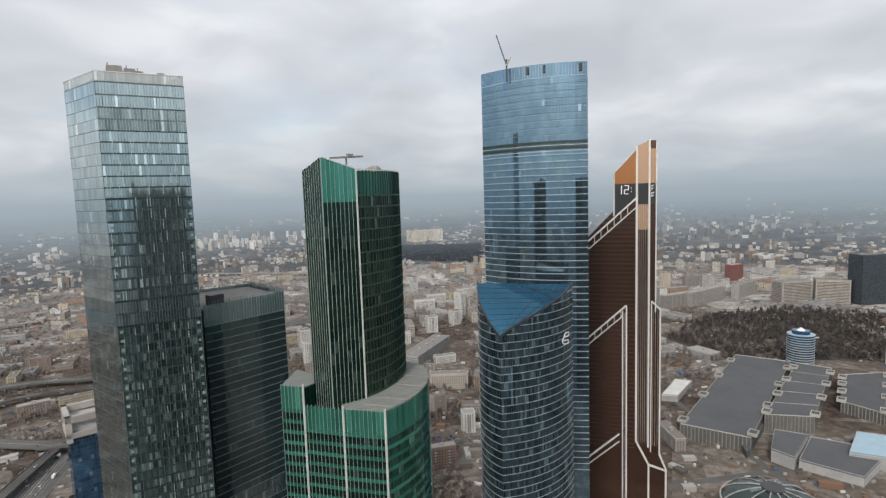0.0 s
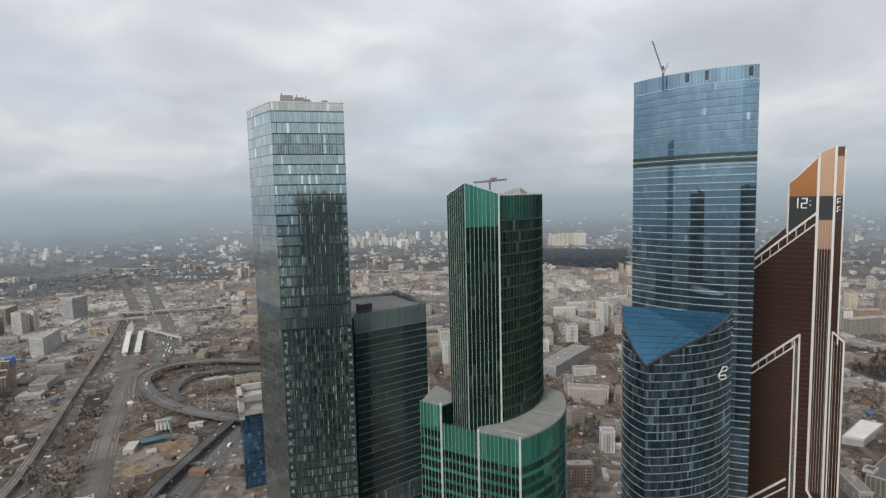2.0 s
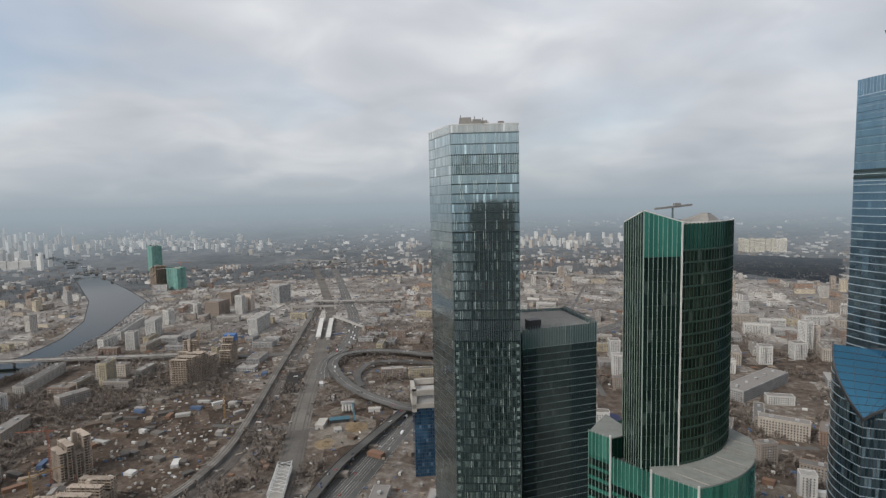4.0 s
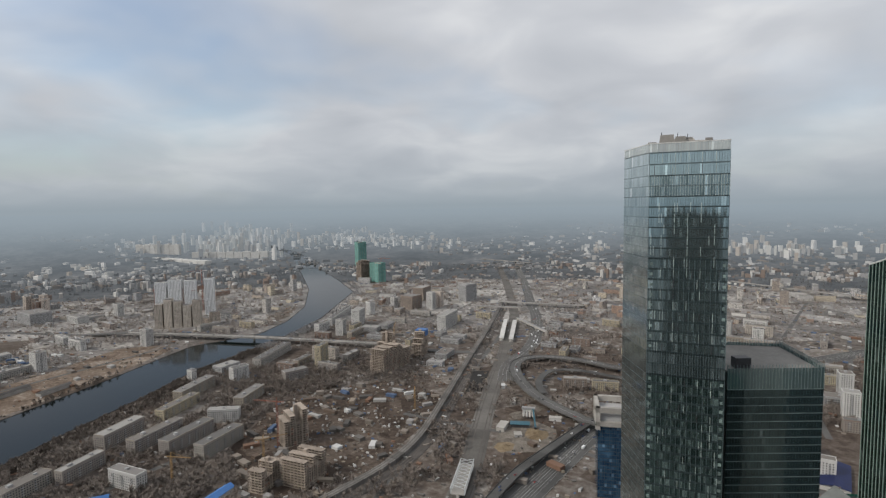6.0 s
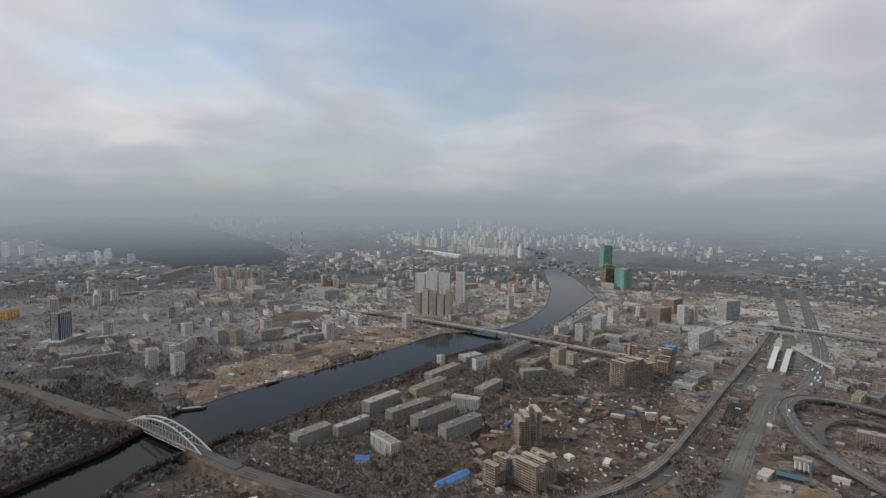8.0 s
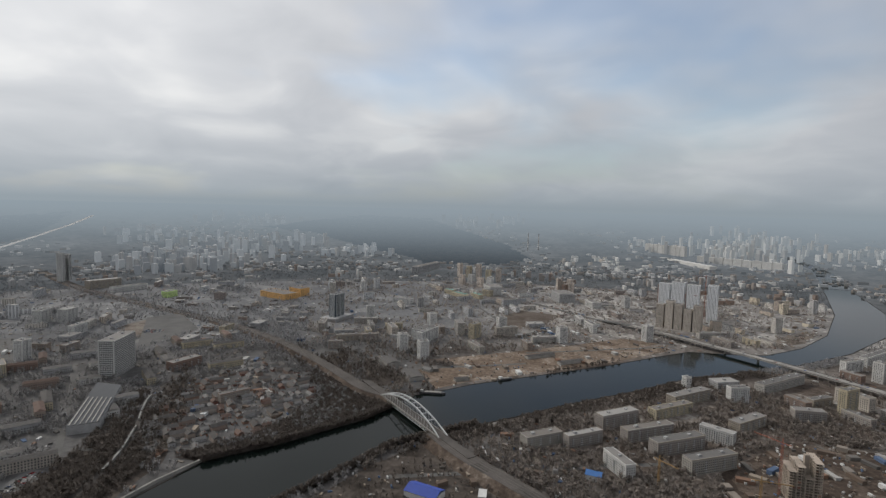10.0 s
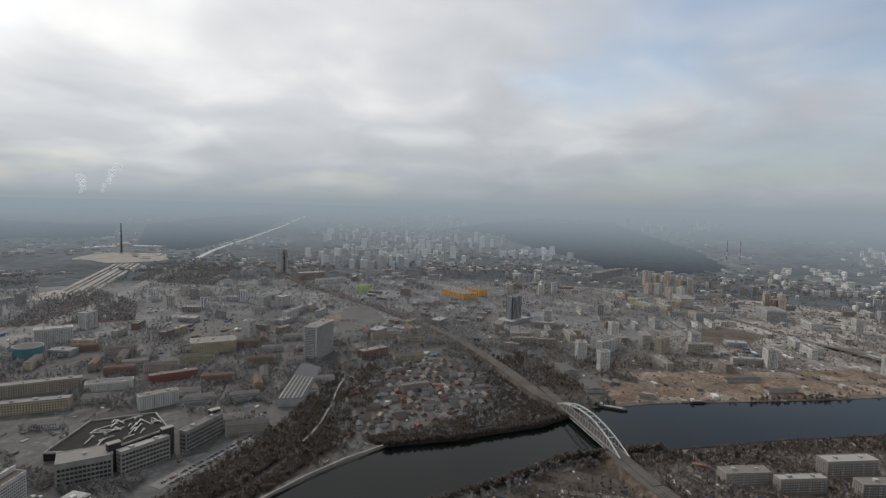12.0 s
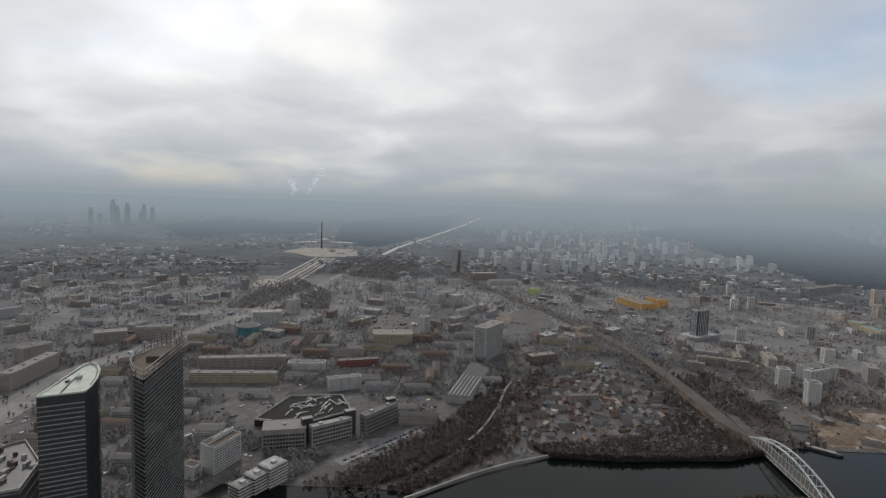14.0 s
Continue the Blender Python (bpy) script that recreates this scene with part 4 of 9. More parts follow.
    part("terrace", Shape().prism(round_plan([q2] + curve, (60.0, 238.0), (33, 200)), 223.2, 225.4), TERRACE, p)


def make_blue_tower():
    a, b = (160.0, 330.0), (204.7, 277.2)
    t = thing("skyscraper", 185, 310, 0, "tall steel-blue curved glass skyscraper with a dark service band", "skyscraper", "business towers")
    face = bowed(a, b, 8.0, 20)
    plan = round_plan(face, (219.0, 300.0), (213.0, 338.0), (184.0, 352.0))
    core(t, plan, 0, 366.0, STEEL_DARK)
    lift = lambda k: 375.0 - 1.0 * k
    for z0, z1, h, w, seed, single in ((0, 323.0, 4.1, 1.5, 3, None), (327.8, 366.5, 4.1, 1.5, 5, None)):
        glazing(t, face, z0, z1, h, w, BLUE_GLASS, 0.05, seed=seed, single=single, gap=0.035)
    glazing(t, face, 366.5, 376, 9.5, 1.5, BLUE_GLASS, 0.05, seed=8, top=lift, gap=0.035)
    glazing(t, face, 323.2, 327.6, 2.2, 1.5, OKO_DARK, 0.3, seed=4)
    glazing(t, [b, (219.0, 300.0), (213.0, 338.0), (184.0, 352.0), a], 0, 366, 4.0, 3.2, BLUE_GLASS, 0.15, seed=6)
    bands(t, face, 119, 319.9, 4.1, 0.36, 0.35, LEDGE, "ledge")
    bands(t, face, 331.9, 364.7, 4.1, 0.10, 0.14, LEDGE, "floor_line")
    for k in (327.3, 323.6):
        bands(t, face, k, k + 40, 40, 1.5, 0.3, TEAL_DARK, "service_band", every=2)
    bands(t, face, 325.45, 365, 40, 0.4, 0.42, LEDGE, "ledge", every=2)
    bands(t, face, 321.9, 365, 40, 0.4, 0.42, LEDGE, "ledge", every=2)
    for k in (0.5, 0.66, 0.98):
        i = min(len(face) - 2, int(k * (len(face) - 1)))
        x, y = face[i]
        part("vent_slot", Shape().box(x - 0.3, y - 0.3, lift(k) - 5.5, lift(k) - 1.0, 1.4, 1.6, -50), STEEL_DARK, t)
    crane = thing("tower_crane", 167, 308, 366, "pale luffing crane on the blue skyscraper's roof", "crane")
    part("mast", Shape().beam((167, 308, 366), (167, 308, 380), 0.8), TEAL_BAND, crane)
    part("jib", Shape().beam((167.5, 308, 375), (161.0, 309.5, 394.5), 0.6), TEAL_BAND, crane)
    part("counter_jib", Shape().beam((167, 308, 376), (169.6, 307, 381.5), 1.1), CONCRETE, crane)
    # the lower tower with the slanted blue roof
    w = thing("skyscraper", 145, 250, 0, "dark blue curved glass tower with a slanted bright-blue roof", "skyscraper", "business towers")
    tip, left, right = (119.8, 233.0), (121.8, 262.0), (172.0, 247.5)
    f1, f2 = bowed(left, tip, 3.5, 10), bowed(tip, right, 7.0, 16)
    rise = lambda k: 227.2 + 20.2 * k ** 0.68
    fall = lambda k: 250.6 - 23.4 * k ** 1.05
    base = round_plan(f1 + f2[1:], (176.0, 262.0), (150.0, 280.0))
    low = [(x, y, 0.0) for x, y in base]
    heights = [fall(i / 10) for i in range(11)] + [rise(i / 16) for i in range(1, 17)] + [246.0, 247.0]
    part("core", Shape().solid(low, [(x, y, z - 3.0) for (x, y), z in zip(base, heights)]), STEEL_DARK, w)
    glazing(w, f1, 0, 252, 4.0, 1.25, WEST_GLASS, 0.2, seed=11, top=fall)
    glazing(w, f2, 0, 252, 4.0, 1.25, WEST_GLASS, 0.35, seed=12, top=rise)
    glazing(w, [right, (176.0, 262.0), (150.0, 280.0), left], 0, 244, 4.0, 3.0, WEST_GLASS, 0.2, seed=13)
    bands(w, f1, 0, 252, 4.0, 0.24, 0.25, WEST_LEDGE, "ledge", top=fall)
    bands(w, f2, 0, 252, 4.0, 0.24, 0.25, WEST_LEDGE, "ledge", top=rise)
    skin = Shape()
    # slanted roof from the tip up to the back edge, one smooth glazed sheet
    for i in range(11):
        a0, b0 = f1[10 - i], f2[round(i * 1.6)]
        za, zb = fall(1 - i / 10), rise(round(i * 1.6) / 16)
        for k in range(13):
            u = k / 12
            skin.v.append((a0[0] + (b0[0] - a0[0]) * u, a0[1] + (b0[1] - a0[1]) * u, za + (zb - za) * u - 0.9))
    skin.f += [(13 * i + k, 13 * i + k + 1, 13 * i + 14 + k, 13 * i + 13 + k) for i in range(10) for k in range(12)]
    slope = part("slanted_roof", skin, SAIL_GLASS, w, "bright blue glazed roof slope", smooth=True)
    for i in range(1, 10):
        a, b = skin.v[13 * i], skin.v[13 * i + 12]
        part("roof_seam", Shape().beam((a[0], a[1], a[2] + 0.1), (b[0], b[1], b[2] + 0.1), 0.08, 0.2), STEEL_DARK, slope)
    for k in range(2, 12, 2):
        for i in range(10):
            a, b = skin.v[13 * i + k], skin.v[13 * i + 13 + k]
            part("roof_seam", Shape().beam((a[0], a[1], a[2] + 0.1), (b[0], b[1], b[2] + 0.1), 0.07, 0.18), STEEL_DARK, slope)
    rim = Shape()
    for line, fun in ((f1, fall), (f2, rise)):
        for i in range(len(line) - 1):
            rim.beam((*line[i], fun(i / (len(line) - 1))), (*line[i + 1], fun((i + 1) / (len(line) - 1))), 0.6, 0.9)
    part("roof_edge", rim, STEEL_DARK, slope)
    i = 12
    x, y = f2[i]
    dx, dy = f2[i + 1][0] - f2[i - 1][0], f2[i + 1][1] - f2[i - 1][1]
    k = math.hypot(dx, dy)
    ux, uy = dx / k, dy / k
    mark = Shape()
    at = lambda u, z: (x + ux * u + uy * 1.2, y + uy * u - ux * 1.2, z)
    for u0, z0, u1, z1 in ((0, 223.2, 2.5, 222.6), (0, 223.2, -2.5, 219.4), (-2.5, 219.4, -1.5, 217.6), (-1.5, 217.5, 1.9, 216.8), (-0.7, 221.2, 2.2, 220.7), (-1.5, 219.4, 1.9, 218.7), (2.5, 222.6, 2.2, 220.7), (1.9, 218.7, 1.9, 216.8)):
        mark.beam(at(u0 * 1.6, z0), at(u1 * 1.6, z1), 0.3, 0.5)
    part("wall_sign", mark, STEEL_WHITE, w, "white striped emblem")


DISPLAY_BLACK = plain("unlit_display_black", (0.022, 0.024, 0.027), 0.5, scale=0.5, spread=0.2)
COPPER_LINE = plain("dark_copper_line", (0.045, 0.028, 0.022), 0.5, 0.3, scale=0.2, spread=0.2)
COPPER_PALE = glass("peach_copper_glass", (0.50, 0.31, 0.20), (0.60, 0.39, 0.26), 0.5, 0.2, blinds=0.0)
GRILLE = plain("grey_beige_grille", (0.34, 0.31, 0.29), 0.6, scale=0.2, spread=0.1)


def lamp_white():
    m, tree, shader = material("lit_figures")
    shader.inputs["Emission Color"].default_value = (0.75, 0.78, 0.8, 1.0)
    shader.inputs["Emission Strength"].default_value = 0.3
    return m


LAMP_WHITE = lamp_white()


def make_copper_tower():
    """The brown tower with white slanted frames; it is stepped in three slices."""
    t = thing("skyscraper", 335, 395, 0, "copper-brown glass skyscraper with white diagonal frames and stepped sides", "skyscraper", "business towers")
    p0, p1 = Vector((290.0, 408.0)), Vector((346.0, 362.0))
    way = (p1 - p0).normalized()
    side = Vector((way.y, -way.x))
    at = lambda u, d=0.0: (p0.x + way.x * u - side.x * d, p0.y + way.y * u - side.y * d)

    def slab(us, d0, d1, mat, name="glazing", label=""):
        """A body whose front is the outline us of (along, height), between two depths."""
        low = [(*at(u, d0), z) for u, z in us]
        return part(name, Shape().solid(low, [(*at(u, d1), z) for u, z in us]), mat, t, label)

    slab([(-14, 0), (50.2, 0), (50.2, 331), (31, 311), (31, 279), (-14, 232)], 1.0, 40.0, COPPER_GLASS, "body")
    slab([(31.4, 311), (49.2, 330.5), (49.2, 302), (31.4, 302)], 0.6, 1.4, COPPER_BRIGHT, "crown_glass", "bright copper top panel")
    slab([(31.4, 302), (49.2, 302), (49.2, 290), (31.4, 274)], 0.5, 1.4, DISPLAY_BLACK, "sign_panel", "dark panel of the lit number display")
    slab([(50.6, 284), (59.6, 284), (59.6, 302), (50.6, 302)], 0.5, 1.4, DISPLAY_BLACK, "sign_panel")
    display = slab([(60.4, 284), (65.2, 284), (65.2, 302), (60.4, 302)], 0.7, 1.4, DISPLAY_BLACK, "sign_panel")
    # the strokes of a small lit display on the narrow bay, stacked
    # the figures 1 and 2 with their colon on the wide panel
    clock = slab([(36.2, 292.2), (46.6, 292.2), (46.6, 301.4), (36.2, 301.4)], 0.42, 0.7, DISPLAY_BLACK, "display_board")
    for u0, z0, u1, z1 in ((37.2, 300.6, 37.2, 293.0), (39.6, 300.4, 43.0, 300.4), (43.0, 300.4, 43.0, 296.8), (39.6, 296.8, 43.0, 296.8), (39.6, 296.8, 39.6, 293.2), (39.6, 293.2, 43.0, 293.2), (45.2, 298.6, 45.2, 298.0), (45.2, 295.6, 45.2, 295.0)):
        part("figure_stroke", Shape().beam((*at(u0, 0.3), z0), (*at(u1, 0.3), z1), 0.4, 0.55), LAMP_WHITE, clock, "lit white figure stroke")
    for z in (300.0, 297.6, 293.8, 291.4):
        part("display_stroke", Shape().beam((*at(61.8, 0.5), z), (*at(63.8, 0.5), z), 0.3, 0.35).beam((*at(61.9, 0.5), z), (*at(61.9, 0.5), z - 1.6), 0.3, 0.3), LAMP_WHITE, display, "lit white display stroke")
    frame_bars = [((-14, 231), (49.5, 289.5), 1.4), ((-14, 224), (49.5, 281.5), 0.9), ((-14, 143), (41.5, 195), 1.4), ((-14, 137), (38.0, 185), 0.9),
                  ((-14, 30), (35.5, 76), 1.4), ((-14, 24), (35.5, 69), 0.9), ((31, 274), (31, 311.5), 0.9), ((31, 311.5), (50, 332), 0.6)]
    for (u0, z0), (u1, z1), wdt in frame_bars:
        part("frame_bar", Shape().beam((*at(u0, 0.2), z0), (*at(u1, 0.2), z1), 1.0, wdt), PALE, t, "white frame bar")
    for k in range(10):
        u = -8 + k * 5.6
        z = 231 + (u + 14) * 0.921
        part("lattice_bar", Shape().beam((*at(u, 0.3), z), (*at(u, 0.3), z - 7.0), 0.4), PALE, t)
        if u < 38:
            part("lattice_bar", Shape().beam((*at(u, 0.3), 143 + (u + 14) * 0.937), (*at(u, 0.3), 136.5 + (u + 14) * 0.937), 0.4), PALE, t)
    for u, z0, z1, wdt in ((38.2, 0, 190, 0.9), (41.5, 0, 195, 1.2), (49.8, 70, 334, 1.7), (60.0, 66, 339, 1.5), (69.4, 60, 193, 1.2), (65.5, 190, 336, 0.9), (62.2, 62, 199, 0.8)):
        part("upright", Shape().box(*at(u, 0.3), z0, z1, wdt, 1.2, math.degrees(math.atan2(way.y, way.x))), PALE, t, "white upright rib")
    slab([(50.6, 68), (59.6, 66), (59.6, 338), (50.6, 334)], 0.8, 30.0, COPPER_GLASS, "side_bay")
    slab([(50.6, 302), (59.6, 302), (59.6, 338), (50.6, 334)], 0.6, 1.2, COPPER_PALE, "crown_glass")
    slab([(50.6, 262), (59.6, 262), (59.6, 284), (50.6, 284)], 0.6, 1.2, COPPER_PALE, "crown_glass")
    slab([(60.4, 66), (65.2, 66), (65.2, 338), (60.4, 338)], 1.2, 26.0, COPPER_GLASS, "side_bay")
    slab([(60.4, 302), (65.2, 302), (65.2, 331), (60.4, 331)], 0.8, 1.8, COPPER_PALE, "crown_glass")
    slab([(62.4, 66), (69.4, 58), (69.4, 191), (62.4, 198)], 1.0, 22.0, COPPER_GLASS, "side_bay")
    part("frame_bar", Shape().beam((*at(62.2, 0.2), 199.5), (*at(69.6, 0.2), 192), 1.2, 1.2), PALE, t)
    for k in range(5):
        part("grille_bar", Shape().box(*at(51.8 + k * 1.7, 0.4), 70, 284, 0.22, 0.4, -39), GRILLE, t)
        if k < 3:
            part("grille_bar", Shape().box(*at(63.6 + k * 2.0, 0.8), 68, 192, 0.22, 0.4, -39), GRILLE, t)
            part("grille_bar", Shape().box(*at(39.0 + k * 0.8, 0.55), 4, 188, 0.2, 0.4, -39), GRILLE, t)
    slab([(50.0, 70), (69.4, 60), (75, 46), (75, 0), (50, 0)], 0.5, 24.0, COPPER_GLASS, "foot")
    part("frame_bar", Shape().beam((*at(49.8, 0), 71), (*at(60.5, 0), 50), 1.2, 1.6), PALE, t)
    part("frame_bar", Shape().beam((*at(60.5, 0), 50), (*at(75, 0), 46), 1.2, 1.6), PALE, t)
    part("upright", Shape().box(*at(60.5, 0.0), 0, 50, 1.5, 1.2, -39), PALE, t)
    part("upright", Shape().box(*at(75, 0.0), 0, 47, 1.5, 1.2, -39), PALE, t)
    part("upright", Shape().beam((*at(69.4, 0), 61), (*at(75, 0), 47), 1.2, 1.4), PALE, t)
    for z in range(64, 300, 4):
        u0 = -14 if z < 232 else -14 + (z - 232) * 0.96
        part("floor_line", Shape().beam((*at(u0, 0.95), z), (*at(49.0, 0.95), z), 0.24, 0.5), COPPER_LINE, t)


def make_hidden_towers():
    """Towers behind the camera's back, seen only mirrored in the glass of the others."""
    for x, y, w, d, h, yaw, words in ((46, -175, 60, 40, 314, 6, "dark green glass tower mirrored in the others"),):
        t = thing("skyscraper", x, y, 0, words, "skyscraper", "business towers")
        plan = rect(x, y, w, d, yaw)
        core(t, plan, 0, h, STEEL_DARK)
        for n in range(4):
            glazing(t, [plan[n], plan[(n + 1) % 4]], 0, h, 4.0, 4.0, GREEN_DARK if x < 100 else OKO_DARK, 0.3, seed=n + 60)
            bands(t, [plan[n], plan[(n + 1) % 4]], 0, h, 8.0, 0.6, 0.2, STEEL_DARK)
        parapet(t, plan, h, 2.0, 1.0, CONCRETE)


make_hidden_towers()
make_grey_tower()
make_green_tower()
make_blue_tower()
make_copper_tower()

# ---- town houses ----
YELLOW_WALL = plain("yellow_plaster", (0.39, 0.345, 0.255), 0.85, scale=0.1)
WHITE_WALL = plain("white_wall", (0.48, 0.475, 0.46), 0.8, scale=0.08, spread=0.18)
ORANGE_WALL = plain("orange_cladding", (0.60, 0.35, 0.13), 0.6, scale=0.1, spread=0.2)
ORANGE_BRICK = plain("orange_brick", (0.50, 0.435, 0.38), 0.8, scale=0.1, spread=0.2)
LIME_WALL = plain("lime_cladding", (0.42, 0.55, 0.22), 0.6, scale=0.1, spread=0.2)
RED_WALL = plain("red_plaster", (0.20, 0.088, 0.082), 0.8, scale=0.1, spread=0.2)
TOWN_BRICK = many("town_brick", [(0.25, 0.195, 0.165), (0.28, 0.235, 0.20), (0.23, 0.165, 0.135), (0.30, 0.265, 0.235)], scale=0.2)
GREY_WALL = plain("grey_concrete_wall", (0.31, 0.31, 0.31), 0.8, scale=0.08)
NET_GREEN = plain("green_scaffold_net", (0.14, 0.27, 0.245), 0.9, scale=0.1, spread=0.3)
STALIN_WALL = plain("beige_brick", (0.35, 0.32, 0.285), 0.85, scale=0.1)
BARE_WALL = plain("bare_beige_blockwork", (0.47, 0.42, 0.365), 0.9, scale=0.1, spread=0.25)
HOUSE_GLASS = glass("office_glass", (0.06, 0.08, 0.09), (0.22, 0.27, 0.30), 0.6, 0.12)
DARK_GLASS = glass("slate_glass", (0.08, 0.115, 0.15), (0.13, 0.17, 0.21), 0.55, 0.12, blinds=0.01)
FACTORY_WALL = plain("grimy_factory_wall", (0.27, 0.262, 0.245), 0.85, scale=0.08, spread=0.3)
TALL = []


STYLES = {
    # wall, storey height, window width, spacing, window height, label, category
    "panel": (PANEL_WALL, 3.0, 1.5, 3.1, 1.5, "grey-beige panel apartment block among bare trees", "apartment building"),
    "white": (WHITE_WALL, 3.0, 1.4, 3.2, 1.5, "white apartment block with a flat roof", "apartment building"),
    "yellow": (YELLOW_WALL, 3.0, 1.4, 3.2, 1.5, "pale yellow apartment block with a flat roof", "apartment building"),
    "yellowlong": (YELLOW_WALL, 3.8, 1.8, 3.6, 2.0, "long cream-plastered building with dark roof", "office building"),
    "brick": (TOWN_BRICK, 3.2, 1.4, 3.2, 1.6, "brown brick apartment building", "apartment building"),
    "orange": (ORANGE_BRICK, 3.0, 1.4, 3.3, 1.5, "orange-brown brick apartment tower", "apartment building"),
    "orange2": (ORANGE_BRICK, 3.0, 1.4, 3.3, 1.5, "orange-and-white apartment tower with dark windows", "apartment building"),
    "grey": (GREY_WALL, 3.3, 1.8, 3.4, 1.6, "grey concrete building with rows of windows", "office building"),
    "stalin": (STALIN_WALL, 3.6, 1.5, 3.4, 2.0, "long beige brick house along the avenue", "apartment building"),
    "office": (WHITE_WALL, 3.4, 2.2, 3.0, 2.0, "tall pale office slab with a window grid", "office building"),
    "towr": (DARK_GLASS, 3.4, 1.8, 3.0, 3.0, "dark tower block with pale upright ribs", "tower block"),
    "glasst": (WHITE_WALL, 3.2, 2.6, 3.4, 2.4, "white and glass high-rise apartment tower", "apartment building"),
    "factory": (FACTORY_WALL, 5.2, 3.2, 4.0, 3.0, "grey factory wing with bands of large windows", "factory"),
    "striped": (WHITE_WALL, 3.2, 5.0, 5.2, 1.7, "stepped white office building with long window bands", "office building"),
    "red": (RED_WALL, 3.4, 1.5, 3.4, 1.8, "dark red plastered building", "building"),
    "mall": (ORANGE_WALL, 4.5, 4.0, 9.0, 1.8, "bright orange clad shopping centre", "shop"),
    "lime": (LIME_WALL, 4.0, 2.0, 5.0, 1.6, "lime-green clad shopping hall", "shop"),
    "expoglass": (STALIN_WALL, 3.8, 8.0, 8.4, 1.6, "striped glass exhibition office building", "office building"),
    "bare": (BARE_WALL, 3.1, 1.5, 3.7, 1.5, "unfinished beige concrete high-rise with rows of open windows", "building site"),
    "sage": (YELLOW_WALL, 3.6, 1.6, 3.4, 1.8, "cream-walled works building with a sage-green roof", "building"),
    "slim": (STEEL_WHITE, 3.1, 1.1, 3.9, 2.6, "white high-rise slab with upright strips of dark glass", "apartment building"),
    "dark": (DARK_GLASS, 3.8, 4.0, 4.4, 2.6, "slate-blue glass office tower", "office building"),
}


def facade(shape, plan, side, z0, z1, storey, win_w, gap, win_h, proud=0.07):
    (ax, ay), (bx, by) = plan[side], plan[(side + 1) % 4]
    length = math.dist((ax, ay), (bx, by))
    n, floors = max(1, int((length - 1.0) / gap)), max(1, int((z1 - z0 - 0.8) / storey))
    ux, uy = (bx - ax) / length, (by - ay) / length
    ox, oy = uy * proud, -ux * proud
    start = (length - n * gap) / 2 + (gap - win_w) / 2
    for k in range(floors):
        lo = z0 + 0.9 + k * storey
        for i in range(n):
            u0, u1 = start + i * gap, start + i * gap + win_w
            shape.quad((ax + ux * u0 + ox, ay + uy * u0 + oy, lo), (ax + ux * u1 + ox, ay + uy * u1 + oy, lo),
                       (ax + ux * u1 + ox, ay + uy * u1 + oy, lo + win_h), (ax + ux * u0 + ox, ay + uy * u0 + oy, lo + win_h))


